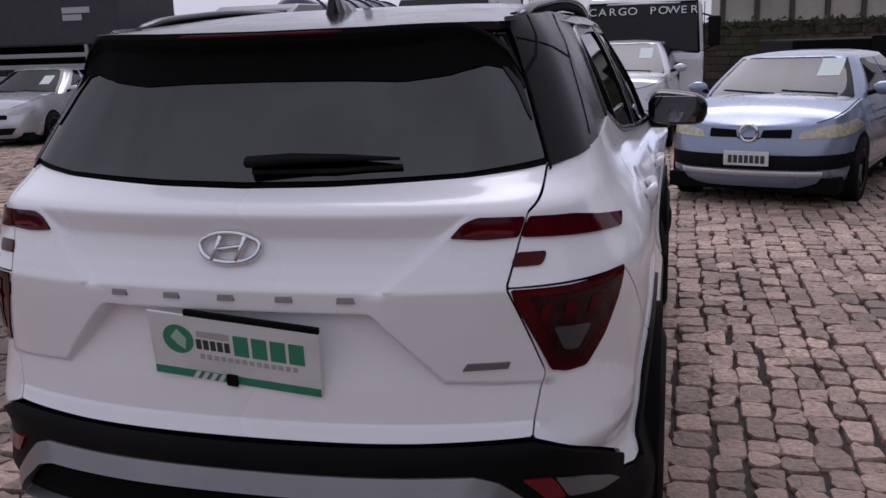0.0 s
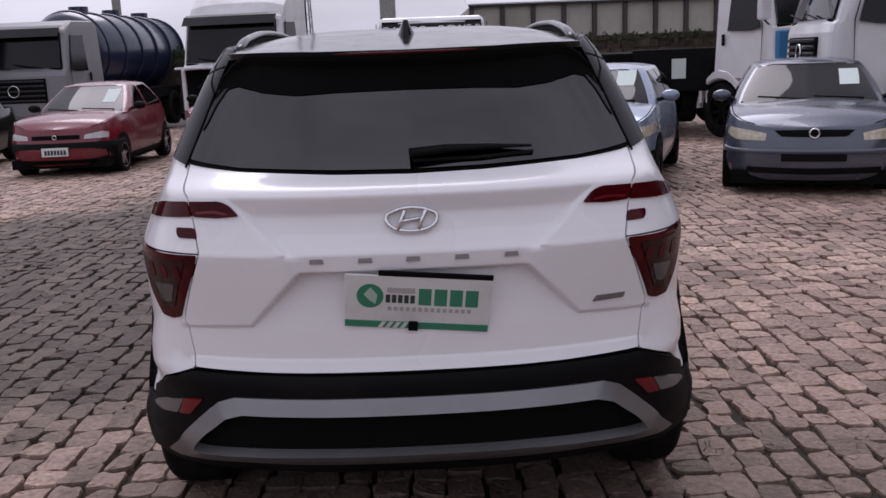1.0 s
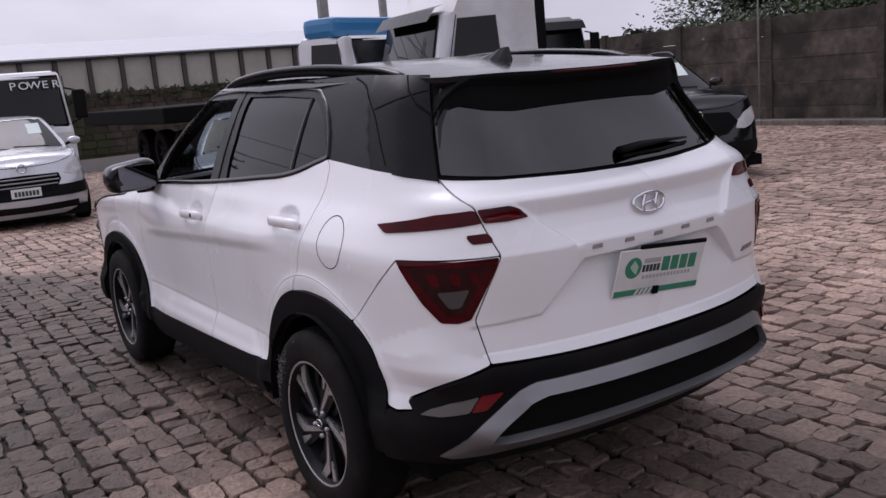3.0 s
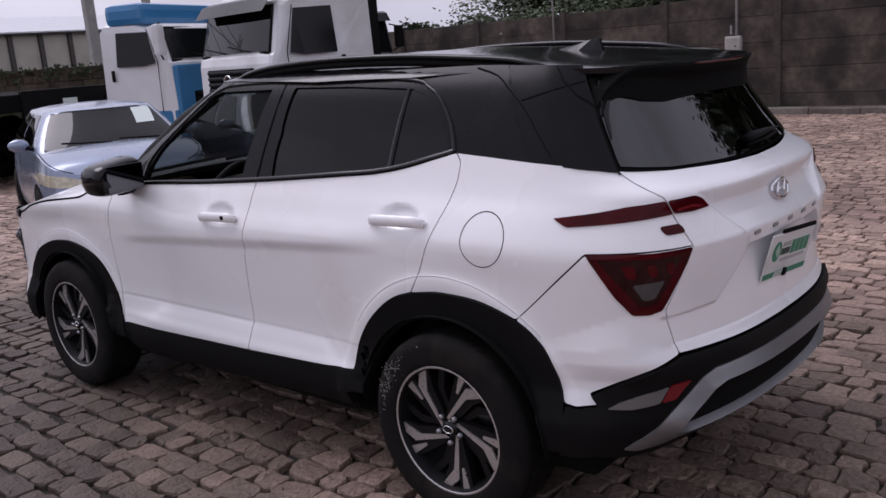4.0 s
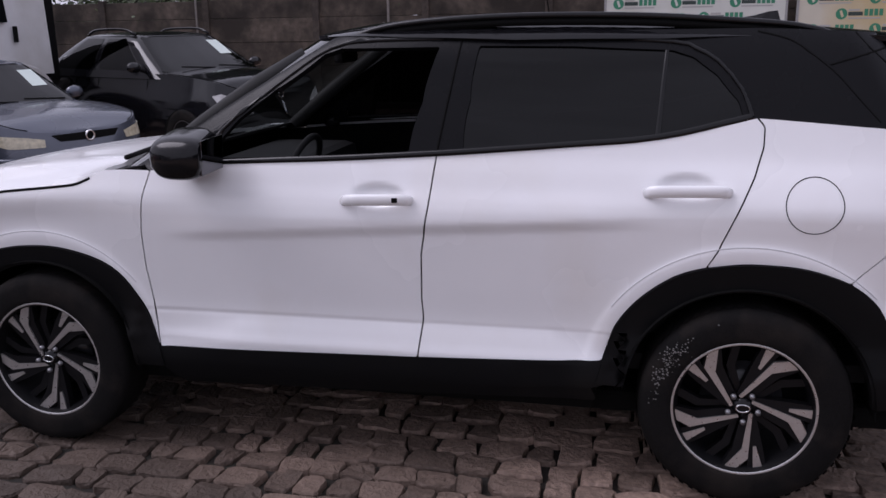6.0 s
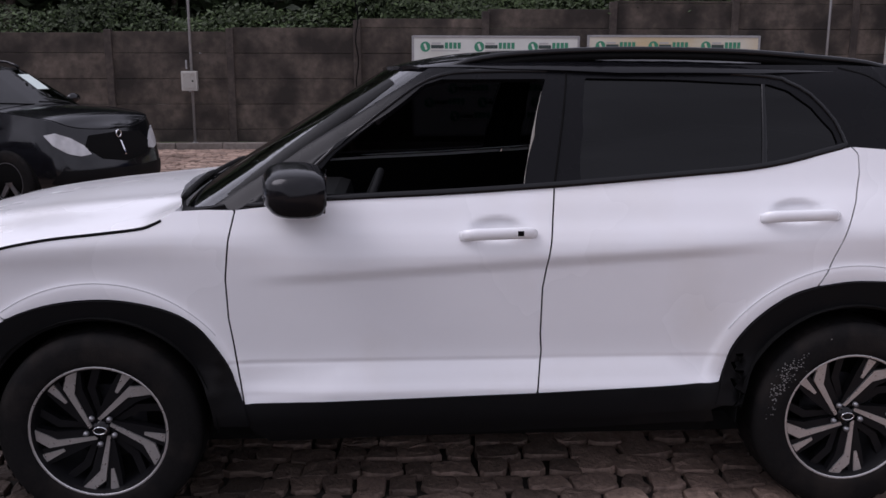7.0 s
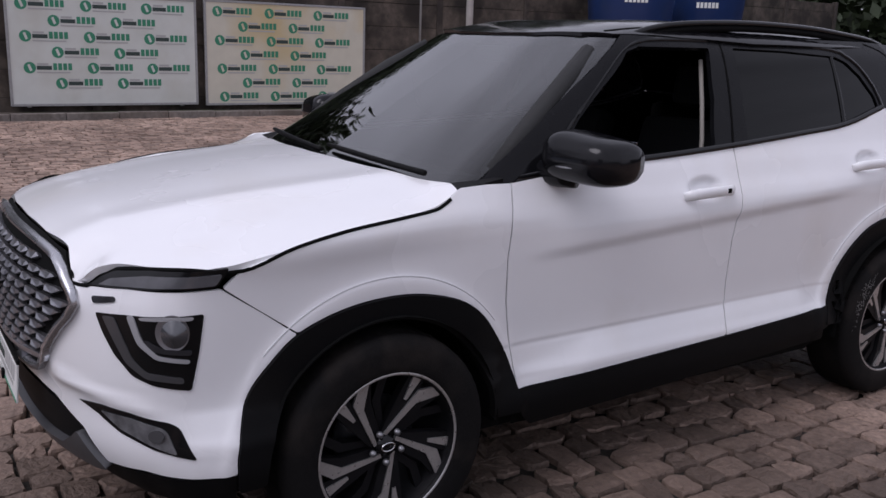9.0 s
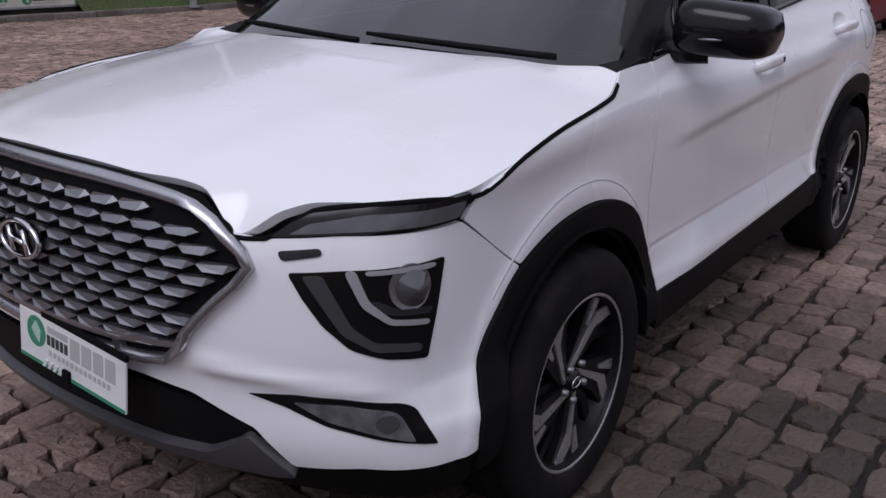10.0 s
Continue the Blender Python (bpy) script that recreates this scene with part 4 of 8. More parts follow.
light_line = [("r", -0.59, 1.112), ("r", -0.53, 1.118), ("r", -0.49, 1.108), ("r", -0.50, 1.104), ("r", -0.535, 1.110), ("r", -0.59, 1.105)]
both_sides("light_line", SHELL, SHELL.uv(light_line), REDBRIGHT, suv, lift=0.007, gap=0.0, thick=0.002)

# black greenhouse with its window openings
FW = [(0.585, 1.133), (0.56, 1.200), (0.50, 1.268), (0.37, 1.366), (0.195, 1.495), (0.135, 1.514), (-0.235, 1.516), (-0.19, 1.33), (-0.150, 1.165), (0.2, 1.146)]
RW = [(-0.376, 1.519), (-0.358, 1.34), (-0.342, 1.176), (-0.70, 1.200), (-0.99, 1.221), (-1.08, 1.240), (-1.20, 1.270), (-1.258, 1.290), (-1.243, 1.337), (-1.175, 1.418), (-1.098, 1.476), (-1.03, 1.498), (-0.7, 1.514)]
frame_line = [(gu("s", y, z - 0.004), z - 0.004) for y, z in [*BELT, *BELT_R[1:]]]
frame_line += [tuple(p) for p in guv([(-1.446, 1.272), (-1.608, 1.258), (-1.72, 1.246), ("r", -0.645, 1.226), ("r", -0.582, 1.389), ("r", -0.53, 1.52), ("r", -0.515, 1.545)])]
frame_line += [tuple(p) for p in guv([(-1.30, 1.565), (-0.9, 1.565), (-0.5, 1.565), (-0.1, 1.56)])]
frame_line += [(0.738, 1.555), (0.738, 1.45), (0.738, 1.30), (0.738, 1.18), (0.738, 1.085)]


def wide(uv):
    """Outlines on the greenhouse in metres rather than in its own parameter."""
    return np.array(uv) * np.array([5.0, 1.0])


GREEN_M = Surface(lambda U, V: green_place(np.asarray(U) / 5.0, V), (0, -0.4, 1.1))
side_frames = []
for s in (GREEN_M, mirrored(GREEN_M)):
    side_frames.append(panel("side_frame", s, wide(frame_line), FRAMEBLACK, suv, "satin black window frame and pillars", gap=0.0, thick=0.02, holes=[wide(guv(FW)), wide(guv(RW))], grid=0.03))
    pane = panel("rear_window", s, wide(guv(RW)), TINT, suv, "dark tinted rear side window", lift=-0.007, gap=-0.006, thick=0.002)
    pane.visible_shadow = False
    if s is not GREEN_M:
        pane = panel("front_window", s, wide(guv(FW)), TINT, suv, "closed dark front side window", lift=-0.007, gap=-0.006, thick=0.002)
        pane.visible_shadow = False
    strip("window_divider", s, wide(guv([(-1.012, 1.499), (-1.003, 1.40), (-0.997, 1.31), (-0.990, 1.220)])), 0.016, GLOSSBLACK, suv, lift=0.0)
    strip("window_seal", s, wide(guv([(y, z + 0.004) for y, z in spline([(0.80, 1.093), *BELT[1:], *BELT_R[1:-1], (-1.285, 1.284)], 0.05)])), 0.022, GLOSSBLACK, suv, lift=0.006)
    strip("window_seal", s, wide(guv(spline([(-1.285, 1.290), (-1.252, 1.373), (-1.175, 1.463), (-1.10, 1.505), (-1.03, 1.526), (-0.687, 1.545), (-0.319, 1.545), (0.0, 1.542), (0.12, 1.530), (0.22, 1.49), (0.38, 1.375), (0.52, 1.270), (0.585, 1.20), (0.60, 1.133)], 0.05))), 0.013, GLOSSBLACK, suv, lift=0.006)
    strip("pillar_seam", s, wide(guv(spline([(-0.25, 1.165), (-0.29, 1.40), (-0.312, 1.545)], 0.05))), 0.006, SEAM, suv, lift=0.003)

# windscreen, roof, rear window, spoiler
ws = [(0.741, 1.085), (0.740, 1.20), (0.739, 1.35), (0.740, 1.545)]
ws_line = [*ws, *[(u, 1.548) for u in (0.8, 0.9, 1.0, 1.1, 1.2)], *[(2 - u, z) for u, z in ws[::-1]], *[(u, 1.075) for u in (1.2, 1.1, 1.0, 0.9, 0.8)]]
windscreen = panel("windscreen", GREEN_M, wide(ws_line), CLEAR, suv, "raked windscreen reflecting trees and sky", lift=-0.004, gap=0.003, thick=0.003)
windscreen.visible_shadow = False
roof_front = [(-0.575, 0.09), (-0.545, 0.20), (-0.45, 0.275), (-0.25, 0.325), (0, 0.343)]
roof_line = [*roof_front, *[(-x, y) for x, y in roof_front[-2::-1]], (0.60, -0.1), (0.615, -0.5), (0.612, -1.0), (0.59, -1.35), (0.57, -1.50), (0.535, -1.70), (0.515, -1.765), (0.45, -1.822), (0.25, -1.892), (0, -1.91)]
roof_line += [(-x, y) for x, y in roof_line[-2:8:-1]]
roof = panel("roof", ROOF_S, np.array(roof_line), BLACK, suv, "gloss black roof", gap=0.0, thick=0.018, grid=0.04)
for sx in (-1, 1):
    strip("roof_seam", ROOF_S, np.array([(sx * x, y) for x, y in spline([(0.50, 0.20), (0.515, 0.0), (0.525, -0.5), (0.52, -1.1), (0.50, -1.48)], 0.06)]), 0.012, SEAM, suv, lift=0.002, thick=0.004)
    line = np.array([0, 0, 0.004]) + spline([(sx * 0.535, 0.14, 1.535), (sx * 0.542, 0.03, 1.572), (sx * 0.550, -0.15, 1.598), (sx * 0.556, -0.5, 1.613), (sx * 0.555, -0.9, 1.608), (sx * 0.545, -1.2, 1.589), (sx * 0.535, -1.42, 1.568), (sx * 0.53, -1.56, 1.536)], 0.05)
    V, F = tube(line, [0.008] + [0.015] * (len(line) - 2) + [0.007], 10, flat=0.8)
    link_mesh("roof_rail", V, F, GLOSSBLACK, suv, "gloss black roof rail")
    V, F = tube(line + np.array([0, 0, -0.022]), 0.014, 6)
    link_mesh("rail_foot", V, F, SEAM, suv)
rg = [("r", -0.632, 1.240), ("r", -0.605, 1.31), ("r", -0.572, 1.40), ("r", -0.548, 1.432), ("r", -0.50, 1.438), ("r", -0.45, 1.425), ("r", -0.40, 1.418), ("r", -0.2, 1.421), ("r", 0.0, 1.423)]
rg += [("r", -x, z) for _, x, z in rg[-2::-1]]
rg += [("r", 0.475, 1.219), ("r", 0.2, 1.207), ("r", 0, 1.204), ("r", -0.2, 1.207), ("r", -0.475, 1.219)]
rear_glass = panel("rear_glass", GREEN_M, wide(guv(rg)), BACKGLASS, suv, "dark tinted rear window", lift=0.002, gap=0.0, thick=0.004)
rear_glass.visible_shadow = False
gate_frame = [("r", -0.642, 1.229), ("r", -0.580, 1.389), ("r", -0.528, 1.51), ("r", -0.3, 1.52), ("r", 0, 1.52), ("r", 0.3, 1.52), ("r", 0.528, 1.51), ("r", 0.580, 1.389), ("r", 0.642, 1.229), ("r", 0.475, 1.212), ("r", 0.2, 1.200), ("r", 0, 1.197), ("r", -0.2, 1.200), ("r", -0.475, 1.212)]
panel("gate_frame", GREEN_M, wide(guv(gate_frame)), SEAM, suv, "black tailgate frame", lift=-0.006, gap=0.002, thick=0.02)
# spoiler lip: folds down behind the roof's rear edge and runs under it to the glass
V, F = [], []
xs = np.linspace(-0.578, 0.578, 61)
for x in xs:
    e = abs(x) / 0.578
    yr = -1.91 + 0.17 * e**2.8
    zt = min(float(roof_place(np.array(x), np.array(yr))[2]), float(np.interp(abs(x), [0.40, 0.45, 0.50, 0.54, 0.578], [1.60, 1.535, 1.508, 1.470, 1.400])))
    zi, th = float(np.interp(abs(x), [0, 0.2, 0.32, 0.42, 0.49, 0.54, 0.578], [1.416, 1.414, 1.409, 1.420, 1.441, 1.428, 1.385])), 1 - 0.75 * e**4
    g = green_place(gu("r", x, zi), zi)
    V += [(x, yr + 0.05, zt + 0.0015), (x, yr - 0.002, zt - 0.001), (x, yr - 0.004, zt - 0.012 * th), (x, yr + 0.004, zt - 0.026 * th), (x, min(yr + 0.035, g[1] - 0.004), zt - 0.046 * th), (x, g[1] - 0.006, zi)]
for i in range(len(xs) - 1):
    for j in range(5):
        F.append((i * 6 + j, i * 6 + j + 1, i * 6 + 6 + j + 1, i * 6 + 6 + j))
F += [tuple(range(6)), tuple(range(len(V) - 1, len(V) - 7, -1))]
link_mesh("spoiler", V, F, SEAM, suv, "black roof spoiler", smooth=False)
for s in (GREEN_M, mirrored(GREEN_M)):
    panel("spoiler_fin", s, wide(guv([("r", -0.515, 1.50), ("r", -0.552, 1.43), ("r", -0.588, 1.345), ("r", -0.602, 1.31), ("r", -0.585, 1.335), ("r", -0.560, 1.385), ("r", -0.525, 1.432), ("r", -0.46, 1.445)])), GLOSSBLACK, suv, lift=0.006, gap=0.0, thick=0.008, grid=0.03)
    strip("gate_seam", s, wide(guv([("r", x, z) for x, z in spline([(-0.648, 1.218), (-0.607, 1.33), (-0.574, 1.42)], 0.04)] + [("s", -1.695, 1.455), ("s", -1.645, 1.50), ("s", -1.605, 1.548)])), 0.011, SEAM, suv, lift=0.0015, thick=0.004)
    strip("pillar_seam", s, wide(guv(spline([(-1.30, 1.556), (-1.40, 1.528), (-1.455, 1.49), (-1.535, 1.425), (-1.615, 1.335), (-1.672, 1.272)], 0.03))), 0.007, SEAM, suv, lift=0.0015, thick=0.003)
    strip("pillar_seam", s, wide(guv(spline([(-1.52, 1.448), (-1.60, 1.470), (-1.70, 1.497)], 0.03))), 0.006, SEAM, suv, lift=0.0015, thick=0.003)
line = []
for x in np.linspace(-0.2, 0.2, 15):
    yr = -1.91 + 0.15 * (abs(x) / 0.528) ** 2.6
    line.append((x, yr - 0.003, float(roof_place(np.array(x), np.array(yr))[2]) - 0.008))
V, F = tube(line, 0.0045, 6)
link_mesh("brake_light", V, F, REDLENS, suv, "thin red high brake light")
# shark-fin antenna
V, F = [], []
for i, (y, h, w) in enumerate([(-1.24, 0.002, 0.014), (-1.29, 0.014, 0.028), (-1.35, 0.028, 0.032), (-1.40, 0.046, 0.028), (-1.432, 0.052, 0.020), (-1.448, 0.0, 0.030)]):
    z = float(ROOF_C(y)) - 0.004
    V += [(-w, y, z), (-w * 0.35, y, z + h), (w * 0.35, y, z + h), (w, y, z)]
    if i:
        b = 4 * i
        F += [(b - 4 + j, b - 3 + j, b + 1 + j, b + j) for j in range(3)]
F += [(0, 1, 2, 3), (23, 22, 21, 20)]
link_mesh("antenna_fin", V, F, GLOSSBLACK, suv, "gloss black shark-fin antenna", smooth=False)
# rear wiper
V, F = tube([green_place(gu("r", x, z), z) + np.array([0, -0.018, 0.012]) for x, z in ((0.0, 1.236), (0.1, 1.243), (0.22, 1.244), (0.34, 1.241))], [0.026, 0.024, 0.016, 0.007], 8, flat=0.5)
link_mesh("wiper_arm", V, F, CLAD, suv, "black rear wiper")
V, F = tube([green_place(gu("r", x, z), z) + np.array([0, -0.010, 0.0]) for x, z in ((0.01, 1.226), (0.2, 1.228), (0.345, 1.236))], 0.006, 6)
link_mesh("wiper_blade", V, F, RUBBER, suv)

# cladding: arches and sills
def arch_ring(points, hub, r):
    inner = []
    for y, z in points:
        a = math.atan2(z - 0.345, y - hub)
        inner.append((hub + r * math.cos(a), 0.345 + r * math.sin(a)))
    return inner


for pts, hub, r in ((ARCH_R, -1.30, 0.395), (ARCH_F, 1.303, 0.385)):
    pts = arc(pts, 0, len(pts) - 1)
    if hub < 0:
        ext = [(-0.815, 0.40), *pts, (-1.768, 0.45), (-1.755, 0.37)]
    else:
        ext = [(0.80, 0.35), *pts, (1.765, 0.33)]
    line = SHELL.uv([*ext, *arch_ring(ext, hub, r)[::-1]])
    both_sides("wheel_arch_trim", SHELL, line, CLAD, suv, "matt black wheel arch trim", lift=0.010, gap=0.0, thick=0.03, grid=0.03)
    for sx in (-1, 1):
        V, F = [], []
        for i in range(25):
            a = math.radians(-2 + 184 * i / 24)
            for x in (0.885, 0.55):
                V.append((sx * x, hub + (r + 0.012) * math.cos(a), 0.345 + (r + 0.012) * math.sin(a)))
        F = [(2 * i, 2 * i + 1, 2 * i + 3, 2 * i + 2) for i in range(24)] + [tuple(2 * i + 1 for i in range(25))]
        link_mesh("wheel_housing", V, F, SEAM, suv)
# fine crease round each arch, its shade painted as a strip of greyer white
for hub, r, a0, a1 in ((-1.30, 0.543, 36, 138), (1.303, 0.511, 42, 144)):
    ring_line = SHELL.uv([(hub + r * math.cos(a), 0.345 + r * math.sin(a)) for a in np.radians(np.arange(a0, a1, 3.0))])
    for s in (SHELL, mirrored(SHELL)):
        strip("arch_crease", s, ring_line, 0.0045, CREASE_SHADE, suv, lift=0.0012, thick=0.002)
sill = SHELL.uv([(0.83, 0.425), (0.3, 0.437), (-0.191, 0.450), (-0.6, 0.466), (-0.85, 0.478), (-0.86, 0.40), (-0.80, 0.385), (-0.4, 0.350), (0.2, 0.325), (0.76, 0.30), (0.80, 0.34)])
both_sides("sill_trim", SHELL, sill, CLAD, suv, "matt black sill trim", lift=0.006, gap=0.0, thick=0.03, grid=0.03)
low_sill = SHELL.uv([(0.76, 0.305), (0.2, 0.330), (-0.4, 0.355), (-0.80, 0.390), (-0.82, 0.335), (-0.4, 0.315), (0.2, 0.295), (0.74, 0.28)])
both_sides("sill_skirt", SHELL, low_sill, CLAD, suv, lift=0.002, gap=0.0, thick=0.03, grid=0.03)

# bonnet
hood_side = [(float(SHELL.place(SHELL.u_at("s", y, z), z)[0]), y) for y, z in HOOD_E[1:]]
NOSE = [("s", 1.765, 0.948), ("s", 1.86, 0.942), ("f", -0.75, 0.934), ("f", -0.67, 0.922), ("f", -0.640, 0.896), ("f", -0.60, 0.868), ("f", -0.535, 0.866), ("f", -0.50, 0.896), ("f", -0.45, 0.926), ("f", -0.25, 0.940), ("f", 0.0, 0.945)]
cowl = [(-0.745, 1.018), (-0.62, 1.040), (-0.5, 1.072), (-0.25, 1.112), (0, 1.125)]
nose = [tuple(SHELL.place(u, z)[:2]) for u, z in SHELL.uv(NOSE)]
hood_half = [*cowl[::-1], *hood_side[::-1], *nose]
hood_line = [*hood_half, *[(-x, y) for x, y in hood_half[-2:0:-1]]]
bonnet = panel("bonnet", HOOD_S, np.array(hood_line), WHITE, suv, "white bonnet with soft creases", gap=0.0045, thick=0.02, grid=0.03)
panel("bonnet_shut", HOOD_S, np.array(hood_line), SEAM, suv, lift=-0.022, gap=0.002, thick=0.01, grid=0.08)
cowl_s = Surface(lambda X, Y: np.stack([X, Y, 1.050 + 0.0 * X + 0.055 * np.clip((1.16 - np.asarray(Y)) / 0.3, 0, 1)], -1), (0, 1, 0))
panel("cowl", cowl_s, np.array([(-0.80, 0.86), (-0.785, 1.025), (-0.72, 1.04), (-0.58, 1.075), (-0.25, 1.14), (0, 1.155), (0.25, 1.14), (0.58, 1.075), (0.72, 1.04), (0.785, 1.025), (0.80, 0.86), (0.6, 0.93), (0.5, 0.98), (0, 1.02), (-0.5, 0.98), (-0.6, 0.93)]), CLAD, suv, "black scuttle panel", gap=0.0)
for x0, x1 in ((-0.62, 0.02), (0.04, 0.60)):
    pts = [(x0 + (x1 - x0) * t, 1.075 - 0.02 * t - 0.10 * abs(x0 + (x1 - x0) * t) ** 2, 1.105 + 0.02 * t) for t in np.linspace(0, 1, 8)]
    V, F = tube(pts, [0.010] * 7 + [0.006], 6)
    link_mesh("wiper_arm", V, F, CLAD, suv, "black windscreen wiper")

# dark shut line round the bonnet
shut = SHELL.uv([*NOSE[6:0:-1], *[("s", *p) for p in HOOD_E[1:]]])
for s in (SHELL, mirrored(SHELL)):
    strip("bonnet_shut", s, spline(shut[:-1], 0.03) - np.array([0, 0.006]), 0.010, SEAM, suv, lift=0.002, thick=0.004)
# front bumper and lamps
nose_bumper = [("s", 1.79, 0.884), ("s", 1.685, 0.81), *[("s", *p) for p in arc(ARCH_F, 8, 12)], ("s", 1.80, 0.380), ("s", 1.88, 0.380), ("f", -0.75, 0.382), ("f", -0.625, 0.370), ("f", -0.60, 0.41), ("f", -0.564, 0.458), ("f", -0.43, 0.512), ("f", -0.30, 0.525), ("f", 0, 0.53),
               ("f", 0, 0.94), ("f", -0.45, 0.92), ("f", -0.535, 0.872), ("f", -0.60, 0.864), ("f", -0.72, 0.876)]
panel("front_bumper", SHELL, whole(nose_bumper, SHELL.L), WHITE, suv, "white front bumper", grid=0.022)
slit = [("f", -0.605, 0.864), ("f", -0.637, 0.893), ("f", -0.670, 0.914), ("f", -0.76, 0.927), ("s", 1.768, 0.940), ("s", 1.798, 0.889), ("f", -0.73, 0.874)]
upper_lamps = both_sides("position_lamp", SHELL, SHELL.uv(slit), GLOSSBLACK, suv, "narrow grey upper lamp", lift=0.003, gap=0.002, grid=0.02)
slit_lens = [("f", -0.640, 0.872), ("f", -0.672, 0.894), ("f", -0.76, 0.912), ("s", 1.785, 0.926), ("s", 1.802, 0.895), ("f", -0.735, 0.880)]
for lamp, s in zip(upper_lamps, (SHELL, mirrored(SHELL))):
    panel("lens", s, SHELL.uv(slit_lens), SLITLENS, lamp, lift=0.007, gap=0.001, thick=0.004, grid=0.02)
drl = [("f", -0.626, 0.842), ("f", -0.698, 0.852), ("f", -0.703, 0.838), ("f", -0.636, 0.824)]
both_sides("corner_lamp", SHELL, SHELL.uv(drl), LAMPGREY, suv, lift=0.003, gap=0.0)
head = [("f", -0.646, 0.804), ("f", -0.75, 0.813), ("s", 1.832, 0.823), ("s", 1.846, 0.72), ("s", 1.866, 0.618), ("f", -0.800, 0.630), ("f", -0.748, 0.652), ("f", -0.705, 0.700), ("f", -0.672, 0.755)]
heads = both_sides("headlamp", SHELL, SHELL.uv(head), GLOSSBLACK, suv, "black headlamp with projector lens", lift=0.003, gap=0.001, grid=0.02)
hook = [("f", -0.738, 0.811), ("f", -0.756, 0.813), ("f", -0.777, 0.754), ("f", -0.806, 0.714), ("s", 1.868, 0.704), ("s", 1.871, 0.694), ("f", -0.803, 0.704), ("f", -0.767, 0.742)]
side_bar = [("f", -0.672, 0.800), ("f", -0.705, 0.802), ("f", -0.752, 0.700), ("f", -0.785, 0.668), ("s", 1.884, 0.656), ("s", 1.884, 0.640), ("f", -0.785, 0.650), ("f", -0.735, 0.685)]
for lamp, s in zip(heads, (SHELL, mirrored(SHELL))):
    panel("light_guide", s, SHELL.uv(hook), GUIDE, lamp, "clear hook-shaped light guide", lift=0.008, gap=0.0, thick=0.004)
    panel("indicator", s, SHELL.uv(side_bar), CLEARLENS, lamp, lift=0.006, gap=0.0, thick=0.003)
    c0 = np.array([SHELL.u_at("f", -0.826, 0.776), 0.776])
    ring = np.array([(math.cos(a), math.sin(a)) for a in np.linspace(0, 2 * math.pi, 20, endpoint=False)])
    panel("bezel", s, c0 + 0.047 * ring, DARKCHROME, lamp, lift=0.007, gap=0.0, thick=0.004, dish=0.010)
    panel("projector", s, c0 + np.array([-0.006, -0.002]) + 0.037 * ring, LENSDARK, lamp, "round dark projector lens", lift=0.009, gap=0.0, thick=0.004, dish=-0.030, grid=0.008)
    panel("light_guide", s, SHELL.uv([("f", -0.770, 0.812), ("f", -0.835, 0.817), ("s", 1.856, 0.818), ("s", 1.860, 0.808), ("f", -0.835, 0.808), ("f", -0.772, 0.804)]), GUIDE, lamp, lift=0.008, gap=0.0, thick=0.003)
    panel("lamp_divider", s, SHELL.uv([("f", -0.770, 0.742), ("f", -0.806, 0.722), ("s", 1.866, 0.716), ("s", 1.862, 0.730), ("f", -0.812, 0.734), ("f", -0.785, 0.756)]), LAMPGREY, lamp, lift=0.007, gap=0.0, thick=0.003)
fogb = [("f", -0.555, 0.540), ("f", -0.655, 0.551), ("f", -0.735, 0.547), ("f", -0.817, 0.534), ("f", -0.834, 0.522), ("f", -0.868, 0.436), ("f", -0.788, 0.459), ("f", -0.704, 0.483), ("f", -0.630, 0.518)]
fogs = both_sides("fog_lamp", SHELL, SHELL.uv(fogb), GLOSSBLACK, suv, "fog lamp in a black wedge-shaped recess", lift=0.003, gap=0.001)
fogc = [("f", -0.645, 0.534), ("f", -0.735, 0.533), ("f", -0.805, 0.519), ("f", -0.818, 0.508), ("f", -0.843, 0.452), ("f", -0.788, 0.470), ("f", -0.706, 0.496)]
for lamp, s in zip(fogs, (SHELL, mirrored(SHELL))):
    panel("lens", s, SHELL.uv(fogc), FOGGREY, lamp, lift=0.007, gap=0.0, thick=0.004)
    c = [("f", -0.800 + 0.016 * math.cos(a), 0.496 + 0.017 * math.sin(a)) for a in np.linspace(0, 2 * math.pi, 12, endpoint=False)]
    panel("bulb", s, SHELL.uv(c), CLEARLENS, lamp, lift=0.012, gap=0.0, thick=0.004, dish=-0.006)
# grille: dark back, frame, and rows of wing-shaped fins
GR = [(0, 0.924), (-0.25, 0.921), (-0.45, 0.903), (-0.53, 0.859), (-0.580, 0.809), (-0.515, 0.735), (-0.45, 0.662), (-0.392, 0.592), (-0.2, 0.578), (0, 0.573)]
panel("grille_back", SHELL, whole([("f", 0, 0.944), ("f", -0.25, 0.940), ("f", -0.45, 0.925), ("f", -0.53, 0.880), *[("f", *p) for p in GR[4:]]], SHELL.L), SEAM, suv, lift=0.003, gap=0.0, thick=0.01)
gl = SHELL.uv([("f", *p) for p in spline([*GR, *[(-x, z) for x, z in GR[-2:0:-1]]], 0.05, closed=True)])
strip("grille_frame", SHELL, gl, 0.020, FRAMECHROME, suv, "satin chrome grille frame", lift=0.022, thick=0.02, closed=True)
panel("grille_band", SHELL, whole([("f", 0, 0.622), ("f", -0.25, 0.626), ("f", -0.425, 0.640), ("f", -0.43, 0.628), ("f", -0.25, 0.613), ("f", 0, 0.609)], SHELL.L), DARKCHROME, suv, lift=0.022, gap=0.0, thick=0.02)
